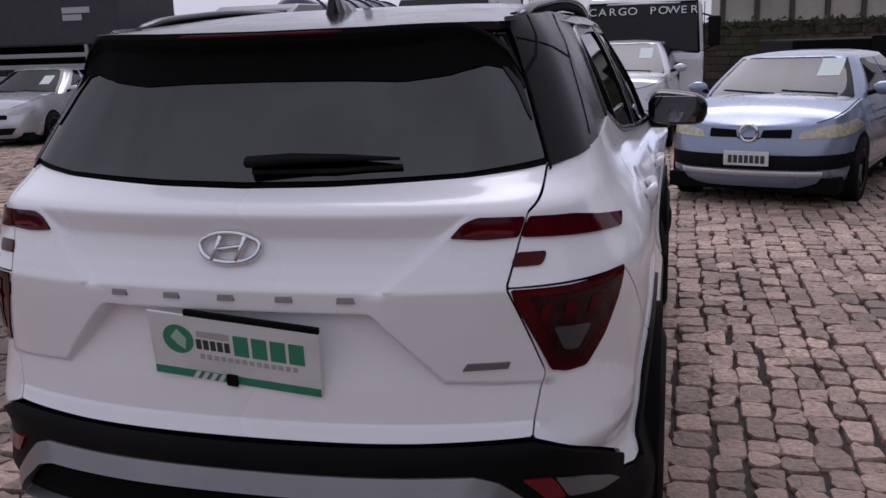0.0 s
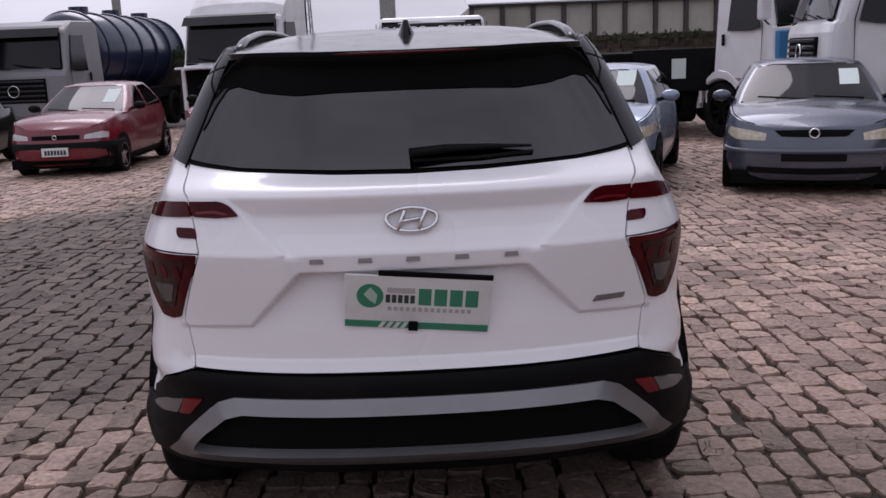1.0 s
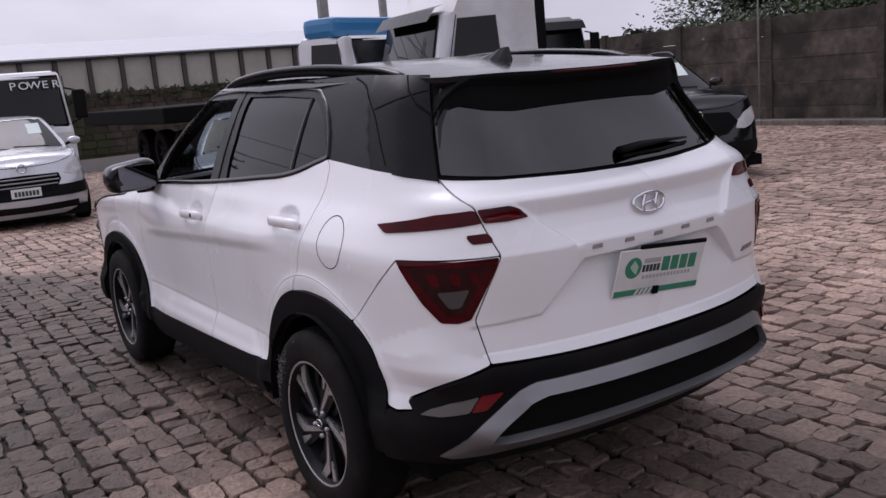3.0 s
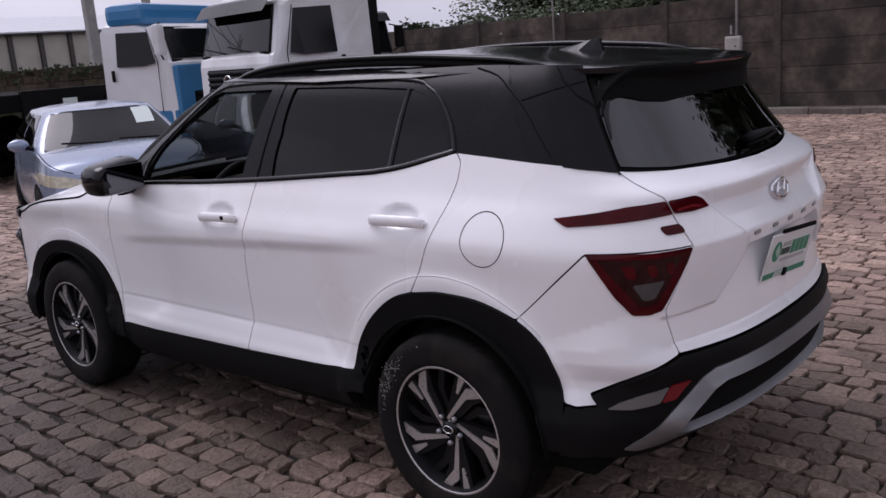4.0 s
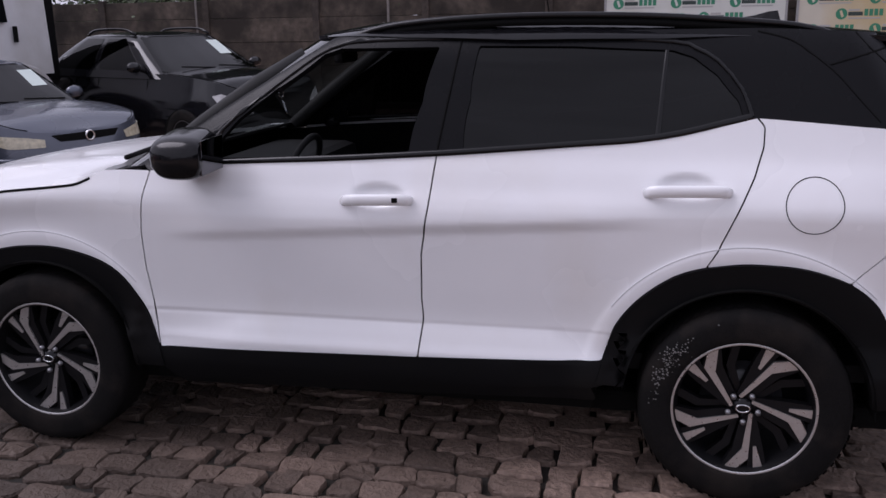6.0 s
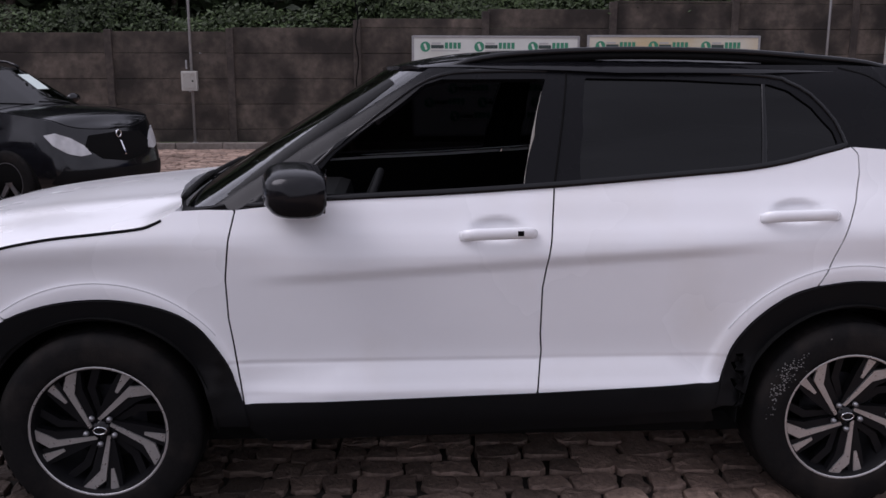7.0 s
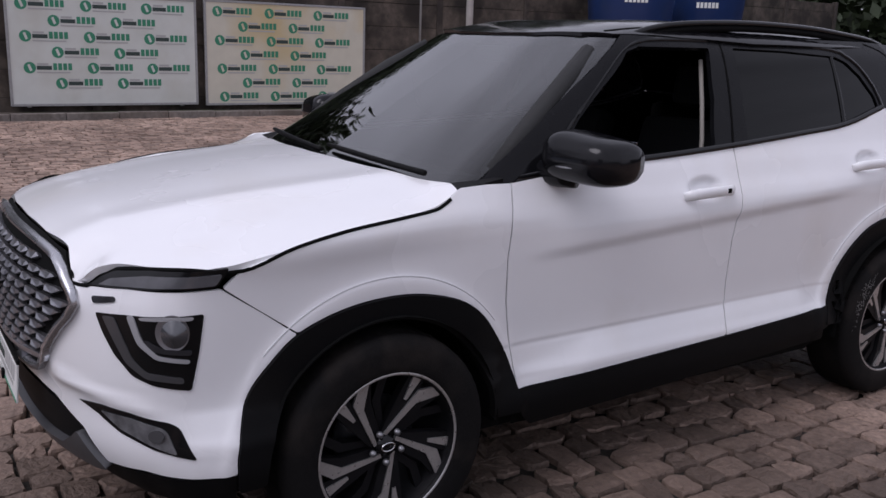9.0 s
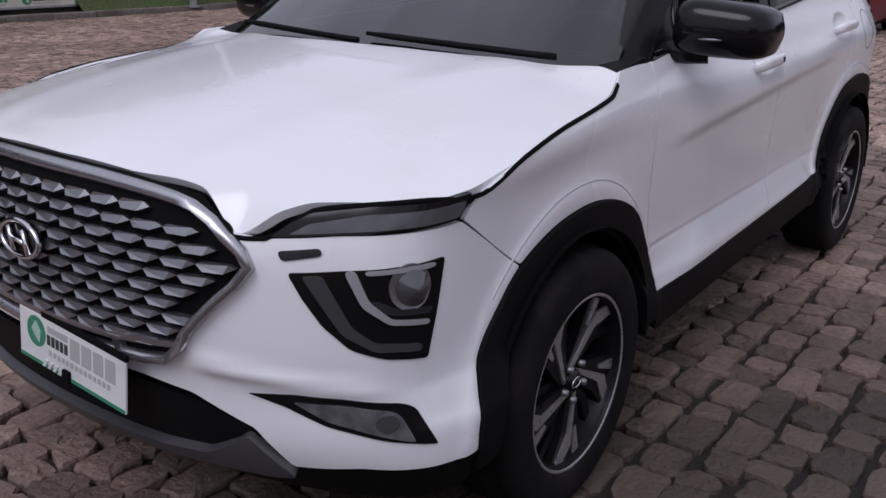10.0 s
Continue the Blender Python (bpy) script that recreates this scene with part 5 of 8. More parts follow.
for x in (-0.27, 0.0, 0.27):
    panel("grille_strut", SHELL, SHELL.uv([("f", x - 0.012, 0.62), ("f", x + 0.012, 0.62), ("f", x + 0.008, 0.580), ("f", x - 0.008, 0.580)]), DARKCHROME, suv, lift=0.02, gap=0.0, thick=0.02)
GRP = shrunk(np.array([(x, z) for x, z in [*GR, *[(-x, z) for x, z in GR[-2:0:-1]]]]), 0.022)
fin_shape = [(-0.041, 0.003), (-0.028, 0.009), (0.028, 0.009), (0.041, 0.003), (0.020, -0.007), (-0.020, -0.007)]
row = 0
z = 0.630
while z < 0.905:
    x = -0.60 + (0.041 if row % 2 else 0.0)
    while x < 0.60:
        if inside(GRP, np.array([[x, z]]), 0.004)[0]:
            o = [SHELL.uv([("f", x + dx, z + dz)])[0] for dx, dz in fin_shape]
            o = np.array(o)
            P, N = SHELL.both(o[:, 0], o[:, 1])
            tip = P + N * np.array([0.013, 0.019, 0.019, 0.013, 0.023, 0.023])[:, None]
            base = P + N * 0.004
            n = len(P)
            link_mesh("grille_fin", np.concatenate([tip, base]), [tuple(range(n))] + [(i, (i + 1) % n, n + (i + 1) % n, n + i) for i in range(n)], DARKCHROME, suv, smooth=False)
        x += 0.082
    z += 0.0285
    row += 1


def oval(cx, cz, a, b, n=40):
    return [(cx + a * math.cos(t), cz + b * math.sin(t)) for t in np.linspace(0, 2 * math.pi, n, endpoint=False)]


for kind, cz, s0, l0 in (("f", 0.775, 0.072, 0.032), ("r", 1.082, 0.068, 0.006)):
    pts = [SHELL.both(SHELL.u_at(kind, x, z), z) for x, z in oval(0, cz, s0, s0 * 0.52)]
    V, F = tube([p + n * (l0 + 0.004) for p, n in pts], 0.006, 8, closed=True, up=(0, 1, 0))
    link_mesh("badge_ring", V, F, CHROME, suv, "chrome oval badge ring")
    if kind == "f":
        panel("badge_back", SHELL, SHELL.uv([("f", x, z) for x, z in oval(0, cz, s0, s0 * 0.52, 24)]), GLOSSBLACK, suv, lift=l0, gap=0.0, thick=0.01)
    for x0, x1 in ((-0.038, -0.018), (0.018, 0.038)):
        V, F = tube([SHELL.both(SHELL.u_at(kind, x, z), z)[0] + np.array([0, (1 if kind == "f" else -1) * (l0 + 0.006), 0]) for x, z in ((x0, cz - 0.026), ((x0 + x1) / 2, cz), (x1, cz + 0.026))], 0.0065, 6, up=(0, 1, 0))
        link_mesh("badge_stroke", V, F, CHROME, suv)
    V, F = tube([SHELL.both(SHELL.u_at(kind, x, z), z)[0] + np.array([0, (1 if kind == "f" else -1) * (l0 + 0.006), 0]) for x, z in ((-0.03, cz - 0.004), (0, cz), (0.03, cz + 0.004))], 0.006, 6, up=(0, 1, 0))
    link_mesh("badge_stroke", V, F, CHROME, suv)
# name plate strokes on the tailgate, as plain bars
for x in (-0.258, -0.128, 0.0, 0.130, 0.262):
    o = [("r", x - 0.019, 0.977), ("r", x + 0.019, 0.977), ("r", x + 0.017, 0.990), ("r", x - 0.017, 0.990)]
    panel("name_bar", SHELL, SHELL.uv(o), STEELGREY, suv, lift=0.004, gap=0.0, thick=0.006, soft=0, grid=0.05)
panel("name_bar", SHELL, SHELL.uv([("r", 0.49, 0.826), ("r", 0.58, 0.828), ("r", 0.585, 0.842), ("r", 0.50, 0.842)]), SILVER, suv, lift=0.004, gap=0.0, thick=0.004, soft=0)

# lower front: black intake, silver skid bar
intake = [("f", 0, 0.507), ("f", -0.30, 0.507), ("f", -0.46, 0.490), ("f", -0.553, 0.455), ("f", -0.60, 0.402), ("f", -0.635, 0.366), ("f", -0.82, 0.372), ("s", 1.775, 0.384), ("s", 1.765, 0.30), ("f", -0.70, 0.27), ("f", 0, 0.27)]
panel("intake", SHELL, whole(intake, SHELL.L), CLAD, suv, lift=-0.004, gap=0.0, thick=0.02)
skid = [("f", 0, 0.372), ("f", -0.32, 0.372), ("f", -0.45, 0.385), ("f", -0.53, 0.43), ("f", -0.555, 0.452), ("f", -0.605, 0.398), ("f", -0.635, 0.360), ("f", -0.59, 0.352), ("f", -0.46, 0.352), ("f", -0.3, 0.340), ("f", 0, 0.338)]
panel("skid_plate", SHELL, whole(skid, SHELL.L), DARKSILVER, suv, "dark satin silver front skid bar", lift=0.018, gap=0.0, thick=0.03)

# handles, filler flap
for s, hand in ((SHELL, -1), (mirrored(SHELL), 1)):
    for y0, y1, z0 in ((-1.225, -0.955, 1.051), (-0.178, 0.078, 1.000)):
        ends = [SHELL.both(SHELL.u_at("s", y, z0), z0) for y in (y0, y1)]
        out = ends[0][1] + ends[1][1]
        out = out / np.linalg.norm(out)
        pts = []
        for t in np.linspace(0, 1, 15):
            p = ends[0][0] * (1 - t) + ends[1][0] * t + out * (0.004 + 0.024 * min(1, 6 * t, 6 * (1 - t)) ** 0.6) + np.array([0, 0, 0.004 - 0.008 * t])
            pts.append(p * np.array([-hand, 1, 1]))
        V, F = tube(pts, [0.008, 0.011] + [0.0115] * 11 + [0.011, 0.008], 14, flat=1.75)
        grip = link_mesh("door_handle", V, F, WHITE, suv, "white pull handle")
        if y0 > -0.5:
            bm = bmesh.new()
            q = pts[3]
            box(bm, q[0] - 0.012, q[0] + 0.012, q[1] - 0.011, q[1] + 0.011, q[2] - 0.009, q[2] + 0.009, 0.003)
            part("key_button", bm, SEAM, grip, "small black button")
flap = SHELL.uv([(-1.476 + 0.086 * math.cos(t), 1.024 + 0.086 * math.sin(t)) for t in np.linspace(0, 2 * math.pi, 36, endpoint=False)])
strip("filler_gap", SHELL, flap, 0.0032, SEAM, suv, lift=0.0008, thick=0.0005, closed=True)
# door mirrors
for sx in (-1, 1):
    V, F, rings = [], [], []
    c = np.array([0.922, 0.612, 1.164])
    for i, t in enumerate(np.linspace(-1, 1, 17)):
        q = math.sqrt(max(0.0, 1 - abs(t) ** 4.6))
        x = c[0] + 0.134 * t
        hz, hy = 0.081 * (0.36 + 0.64 * q), 0.108 * (0.40 + 0.60 * q)
        for a in np.linspace(0, 2 * math.pi, 28, endpoint=False):
            cy, cz = math.cos(a), math.sin(a)
            fy = max(np.sign(cy) * abs(cy) ** 0.72 * hy, -0.088) * (1.0 if cz > -0.35 else 0.93)
            V.append((sx * x, c[1] + fy - 0.022 * t, c[2] + np.sign(cz) * abs(cz) ** 0.62 * hz * (1.02 - 0.20 * t if cz > 0 else 0.92 + 0.04 * t)))
    F = [(i * 28 + j, i * 28 + (j + 1) % 28, i * 28 + 28 + (j + 1) % 28, i * 28 + 28 + j) for i in range(16) for j in range(28)] + [tuple(range(28)), tuple(range(448, 476))]
    mirror = link_mesh("door_mirror", V, F, BLACK, suv, "gloss black door mirror")
    bm = bmesh.new()
    box(bm, -0.094, 0.094, -0.003, 0.003, -0.060, 0.060, 0.002, Matrix.Translation((sx * 0.912, 0.520, 1.166)) @ Matrix.Rotation(radians(3), 4, "X") @ Matrix.Rotation(radians(-sx * 4), 4, "Z"))
    part("mirror_glass", bm, MIRRORGLASS, mirror, "mirror glass")
    V, F = tube(spline([(sx * x, y, 1.146) for x, y in ((0.88, 0.722), (0.94, 0.712), (0.99, 0.688), (1.017, 0.650), (1.031, 0.595), (1.034, 0.545))], 0.02), 0.0045, 6)
    link_mesh("trim_line", V, F, SILVER, mirror, "thin silver trim line")
    V, F = tube([(sx * 0.88, 0.64, 1.105), (sx * 0.83, 0.66, 1.098), (sx * 0.755, 0.68, 1.112)], [0.034, 0.030, 0.040], 10)
    link_mesh("mirror_foot", V, F, BLACK, mirror)

# wheels
def wheel(name, parent, m, R=0.345, rim=0.232, w=0.215, phase=0.0, style="blade", mirror=-1, dark=ALLOYDARK, bright=MACHINED):
    ob = new(name)
    ob.parent, ob.matrix_local = parent, m
    tagged(ob, "tyre on a two-tone alloy wheel" if style == "blade" else "")
    h = w / 2
    prof = [(rim - 0.012, -h * 0.85), (rim + 0.004, -h), (rim + 0.02, -h * 1.02), (R - 0.045, -h * 1.04), (R - 0.018, -h * 0.96), (R - 0.005, -h * 0.80), (R, -h * 0.5), (R, h * 0.5), (R - 0.005, h * 0.8), (R - 0.045, h * 1.04), (rim, h)]
    V, F = lathe(prof, 48)
    link_mesh("tyre", V, F, RUBBER, ob)
    V, F = [], []
    for i in range(60):
        a0 = 2 * math.pi * i / 60
        for y0 in (-h * 0.75, -h * 0.2, h * 0.35):
            b = len(V)
            for x, da, rr in ((y0, 0.0, R + 0.003), (y0 + 0.032, 0.02, R + 0.003), (y0 + 0.032, 0.075, R + 0.003), (y0, 0.055, R + 0.003)):
                V.append((x, rr * math.cos(a0 + da), rr * math.sin(a0 + da)))
            F.append((b, b + 1, b + 2, b + 3))
    tagged(link_mesh("tread", V, F, RUBBER, ob, smooth=False), kind="stuff")
    V, F = lathe([(rim + 0.002, -h * 0.97), (rim - 0.003, -h * 0.995), (rim - 0.007, -h * 0.96)], 56)
    link_mesh("rim_ring", V, F, bright, ob)
    V, F = lathe([(rim - 0.006, -h * 0.96), (rim - 0.022, -h * 0.6), (rim - 0.03, h * 0.2), (0.05, h * 0.25)], 40)
    link_mesh("rim_barrel", V, F, dark, ob)
    V, F = lathe([(0.0, -h * 0.05), (0.135, -h * 0.05), (0.135, 0.01)], 32)
    link_mesh("brake_disc", V, F, LAMPGREY if style == "blade" else dark, ob)

    def plate(name2, poly, x0, depth, mat):
        pts = [(x0 + (0.010 * (1 - math.hypot(*p)) if style == "blade" else 0), p[0] * rim * mirror, p[1] * rim) for p in poly]
        n = len(pts)
        low = [(x + depth, y * 1.01, z * 1.01) for x, y, z in pts]
        return link_mesh(name2, pts + low, [tuple(range(n))] + [(i, (i + 1) % n, n + (i + 1) % n, n + i) for i in range(n)], mat, ob, smooth=False)

    def turned(poly, a):
        return [(x * math.cos(a) - y * math.sin(a), x * math.sin(a) + y * math.cos(a)) for x, y in poly]

    xf = -h * 0.80
    if style == "blade":
        blade = [(-0.13, 0.03), (-0.17, 0.0), (-0.53, 0.60), (-0.475, 0.855), (-0.33, 0.93), (-0.375, 0.53)]
        wing = [(-0.77, 0.585), (-0.665, 0.665), (-0.475, 0.405), (-0.505, 0.375)]
        back = [(-0.10, 0.10), (-0.20, -0.02), (-0.62, 0.36), (-0.80, 0.54), (-0.62, 0.74), (-0.55, 0.62), (-0.50, 0.84), (-0.30, 0.93), (-0.27, 0.60), (-0.08, 0.15)]
        thin = [(0.02, 0.12), (-0.06, 0.14), (-0.22, 0.60), (-0.14, 0.93), (-0.02, 0.94), (-0.10, 0.60)]
        for i in range(5):
            a = phase + 2 * math.pi * i / 5
            plate("spoke", turned(back, a), xf + 0.006, 0.03, dark)
            plate("spoke_rib", turned(thin, a), xf + 0.020, 0.03, dark)
            plate("spoke_face", turned(blade, a), xf, 0.012, bright)
            plate("spoke_face", turned(wing, a), xf + 0.001, 0.012, bright)
            V, F = lathe([(0.0, -0.014), (0.009, -0.012), (0.010, 0.0)], 8)
            na = a + math.radians(54)
            link_mesh("wheel_nut", [(x + xf + 0.004, y - 0.050 * math.cos(na), z + 0.050 * math.sin(na)) for x, y, z in V], F, SILVER, ob)
        V, F = lathe([(0.0, xf - 0.004), (0.028, xf - 0.002), (0.034, xf + 0.02)], 20)
        link_mesh("hub_cap", V, F, GLOSSBLACK, ob)
        V, F = tube([(xf - 0.006, 0.022 * math.cos(t), 0.013 * math.sin(t)) for t in np.linspace(0, 2 * math.pi, 18, endpoint=False)], 0.0025, 5, closed=True, up=(1, 0, 0))
        link_mesh("hub_badge", V, F, CHROME, ob)
    else:
        spokes = 5 if style == "five" else 7
        bar = [(-0.13, 0.08), (-0.10, 0.96), (0.10, 0.96), (0.13, 0.08)]
        for i in range(spokes):
            plate("spoke", turned(bar, phase + 2 * math.pi * i / spokes), xf, 0.03, bright)
        V, F = lathe([(0.0, xf - 0.004), (0.05, xf - 0.004), (0.06, xf + 0.03)], 16)
        link_mesh("hub_cap", V, F, bright, ob)
    return ob


for y, ph in ((-1.30, math.radians(3)), (1.303, math.radians(-4))):
    wheel("wheel", suv, pose(-0.787, y, 0.345), phase=ph)
    wheel("wheel", suv, pose(0.787, y, 0.345, 0, 0, 180), phase=ph)
# scuffed chalk mark on the rear tyre
rng = random.Random(5)
V, F = [], []
for i in range(150):
    a = math.radians(148 + rng.gauss(0, 11))
    r = 0.292 + rng.gauss(0, 0.014)
    s0 = rng.uniform(0.0012, 0.0034)
    b = len(V)
    y, z = -1.30 - r * math.cos(a), 0.345 + r * math.sin(a)
    for dy, dz in ((-s0, -s0 * 0.5), (s0, -s0 * 0.8), (s0 * 0.8, s0), (-s0 * 0.7, s0 * 0.6)):
        V.append((-0.9005, y + dy, z + dz))
    F.append((b, b + 1, b + 2, b + 3))
tagged(link_mesh("chalk_scuff", V, F, make_mat("chalk", (0.20, 0.195, 0.19), 0.9), suv, smooth=False), kind="stuff")

# cabin
bm = bmesh.new()
box(bm, -0.70, 0.70, 0.50, 0.98, 0.70, 1.02, 0.06)
part("dashboard", bm, INTERIOR, suv)
bm = bmesh.new()
box(bm, -0.72, 0.72, -1.75, 0.60, 0.40, 0.46)
part("cabin_floor", bm, INTERIOR, suv)
V, F = tube([(-0.37 + 0.18 * math.cos(t), 0.42 - 0.07 * math.sin(t), 1.00 + 0.165 * math.sin(t)) for t in np.linspace(0, 2 * math.pi, 28, endpoint=False)], 0.014, 8, closed=True, up=(0, 1, 0.4))
steering = link_mesh("steering_wheel", V, F, INTERIOR, suv, "black steering wheel")
bm = bmesh.new()
box(bm, -0.45, -0.29, 0.42, 0.46, 0.95, 1.05, 0.02)
box(bm, -0.54, -0.20, 0.425, 0.445, 0.985, 1.015, 0.008)
part("steering_hub", bm, INTERIOR, steering)
for x in (-0.37, 0.37):
    seat = new("front_seat")
    seat.parent = suv
    bm = bmesh.new()
    box(bm, x - 0.25, x + 0.25, -0.35, 0.18, 0.50, 0.68, 0.05)
    part("cushion", bm, FABRIC, seat)
    bm = bmesh.new()
    box(bm, -0.24, 0.24, -0.07, 0.07, 0.0, 0.60, 0.06, Matrix.Translation((x, -0.33, 0.64)) @ Matrix.Rotation(radians(14), 4, "X"))
    part("backrest", bm, FABRIC, seat)
    bm = bmesh.new()
    box(bm, -0.13, 0.13, -0.05, 0.05, 0.0, 0.17, 0.04, Matrix.Translation((x, -0.50, 1.27)) @ Matrix.Rotation(radians(8), 4, "X"))
    part("headrest", bm, FABRIC, seat)
bm = bmesh.new()
box(bm, -0.66, 0.66, -1.30, -0.85, 0.50, 0.70, 0.05)
box(bm, -0.66, 0.66, -1.45, -1.28, 0.65, 1.22, 0.05)
part("rear_bench", bm, FABRIC, suv)
bm = bmesh.new()
box(bm, -0.11, 0.11, 0.30, 0.34, 1.44, 1.50, 0.015)
part("inner_mirror", bm, INTERIOR, suv)
V, F = tube([(-0.585, -0.232, 1.47), (-0.64, -0.196, 1.33), (-0.685, -0.166, 1.18), (-0.70, -0.15, 1.0)], 0.009, 6)
link_mesh("seat_belt", V, F, make_mat("belt_grey", (0.30, 0.28, 0.25), 0.8), suv, "pale grey seat belt")

INNERTRIM = make_mat("inner_trim_grey", (0.018, 0.018, 0.018), 0.8, grain=0.1, scale=60)
for sx in (-1, 1):
    V, F = tube([(sx * 0.715, 0.86, 1.10), (sx * 0.665, 0.66, 1.25), (sx * 0.60, 0.46, 1.39), (sx * 0.53, 0.30, 1.49)], [0.030, 0.034, 0.034, 0.03], 8)
    link_mesh("pillar_trim", V, F, INNERTRIM, suv, "grey inner pillar trim")

# ---- parked cars ----
class Cabin(Surface):
    """The upper part of a car: half width, rear and front of the middle by height. u as on the greenhouse of the SUV."""

    def __init__(self, w, r, f):
        self.w, self.r, self.f = w, r, f
        self.place, self.inside = self._place, np.array((0, float(r(1.2) + f(1.2)) / 2, 1.0))

    def _place(self, U, Z):
        U, Z = np.asarray(U, float) / 5.0, np.asarray(Z, float)
        T = np.abs(np.where(U > 1, 2 - U, U))
        sign = np.where((U < 0) | (U > 1), 1.0, -1.0)
        B = np.clip((T - 0.33) / 0.36, 0, 1)
        return np.stack([sign * self.w(Z) * G_A(T), (1 - B) * (self.r(Z) + G_RO(T)) + B * (self.f(Z) + G_FO(T)), Z + 0 * T], -1)

    def u_at(self, kind, c, z):
        T = np.linspace(0, 1, 401)
        P = self._place(T * 5, np.full(401, float(z)))
        if kind == "s":
            return 5 * float(np.interp(c, np.maximum.accumulate(P[:, 1]), T))
        h = 200
        u = float(np.interp(abs(c), np.maximum.accumulate(-P[h:, 0][::-1]), T[h:][::-1])) if kind == "f" else float(np.interp(abs(c), np.maximum.accumulate(-P[:h, 0]), T[:h]))
        return 5 * (u if c <= 0 else (2 - u if kind == "f" else -u))

    def uv(self, pts, kind="s"):
        return np.array([(self.u_at(*p), p[2]) if len(p) == 3 else (self.u_at(kind, *p), p[1]) for p in pts])


def heading(front, d):
    """The pose of a thing whose front middle stands at front and that faces along d."""
    d = Vector((d[0], d[1])).normalized()
    return d, math.degrees(math.atan2(-d.x, d.y))


def road_car(name, front, d, paint, label, L=4.2, W=1.72, H=1.44, hood=(0.70, 0.93), cowl=1.0, roof=(0.25, -1.1), tail=(-1.75, 0.95), rear_high=True, lamps=(), grille=(), dark=(), bars=(),
             badge=None, wheel_r=0.30, rim_r=0.19, axles=(0.80, -1.72), bumper=None, bumper_mat=None, sheet=None, style="five", rim_mat=None, plate=0.42, lens=None, rails=False, mirror=None):
    """A parked car: body shell, bonnet, cabin with glass, wheels, lamps, grille, mirrors and what lies behind its windscreen.
    Lengths run from the middle of the car; y is ahead."""
    d, rz = heading(front, d)
    l, h = L / 2, W / 2
    cx, cy = front[0] - d.x * l, front[1] - d.y * l
    car = thing(name, pose(cx, cy, float(rise(cx, cy)), 0, 0, rz), label, "car", "parked cars in the yard")
    zf, zc = hood
    zt, zb = (tail[1], tail[1])
    shell = Shell([(0, -l), (0.35 * h, -l + 0.02), (0.65 * h, -l + 0.07), (0.86 * h, -l + 0.2), (0.96 * h, -l + 0.45), (h, -l + 0.9), (h, 0), (h, l - 1.0), (0.985 * h, l - 0.62), (0.94 * h, l - 0.36), (0.84 * h, l - 0.19), (0.62 * h, l - 0.075), (0.3 * h, l - 0.015), (0, l)],
                  curve((0.18, 0.12), (0.32, 0.02), (0.5, 0.0), (0.8, 0.02), (1.05, 0.10)), curve((0.18, 0.10), (0.30, 0.02), (0.52, 0.0), (0.74, 0.016), (0.90, 0.05), (1.05, 0.10)),
                  curve((0.18, 0.12), (0.27, 0.03), (0.42, 0.0), (0.52, 0.012), (0.66, 0.05), (0.80, 0.11), (1.0, 0.2)))
    belt = curve((-l, zt), (tail[0], tail[1]), (cowl - 0.9, zc + 0.005), (cowl, zc), (l - 0.35, (zf + zc) / 2 + 0.03), (l, zf))
    # body sides
    us = np.linspace(0, 2 * shell.L, 121)[:-1]
    base = shell.place(us, np.full(120, 0.6))
    tops = belt(base[:, 1])
    rows = np.linspace(0, 1, 12)
    V, F = [], []
    for v in rows:
        V += list(shell.place(us, 0.20 + v * (tops - 0.20)))
    for j in range(11):
        F += [(j * 120 + i, j * 120 + (i + 1) % 120, j * 120 + 120 + (i + 1) % 120, j * 120 + 120 + i) for i in range(120)]
    link_mesh("body", V, F, paint, car)
    bm = bmesh.new()
    box(bm, -h * 0.9, h * 0.9, -l * 0.93, l * 0.93, 0.16, 0.3)
    part("underbody", bm, SEAM, car)
    # bonnet and boot lid decks
    ring = shell.place(us, tops)[:61]
    for nm, pick, crown in (("bonnet", [p for p in ring if p[1] > cowl - 0.16], 0.05), ("boot_lid", [p for p in ring[::-1] if p[1] < tail[0] + 0.2], 0.02)):
        V, F, nx = [], [], 15
        for p in pick:
            rise_f = min(1.0, (l - abs(p[1])) / 0.45) ** 0.6 if abs(p[1]) < l else 0.0
            V += [(-p[0] * t, p[1], p[2] + crown * rise_f * (1 - abs(t) ** 2.4)) for t in np.linspace(-1, 1, nx)]
        F = [(j * nx + i, j * nx + i + 1, j * nx + nx + i + 1, j * nx + nx + i) for j in range(len(pick) - 1) for i in range(nx - 1)]
        link_mesh(nm, V, F, paint, car)
    nose = [p for p in ring if p[1] > cowl - 0.05]
    seam_l = [p for p in nose if p[1] < l - 0.16]
    for sx in (1, -1):
        V, F = tube([(sx * p[0] * 0.97, p[1], p[2] + 0.004) for p in seam_l], 0.005, 5)
        link_mesh("bonnet_seam", V, F, SEAM, car)
    # cabin
    slope = (cowl - roof[0]) / (H - zc)
    cab = Cabin(curve((zc - 0.2, h * 0.97), (zc, h * 0.925), (H - 0.08, h * 0.70), (H - 0.03, h * 0.65), (H + 0.1, h * 0.5)),
                curve((zc - 0.2, tail[0] - 0.05), (zt, tail[0]), (H - 0.06, roof[1]), (H + 0.1, roof[1] + 0.3)),
                curve((zc - 0.2, cowl + 0.2 * slope), (zc, cowl), (H - 0.06, roof[0]), (H + 0.1, roof[0] - 0.16 * slope)))
    zr = H - 0.055
    V, F = [], []
    U = np.linspace(-5, 5, 101)[:-1]
    for z in np.linspace(zc - 0.06, zr, 8):
        V += list(cab.place(U, np.full(100, z)) - 0.0)
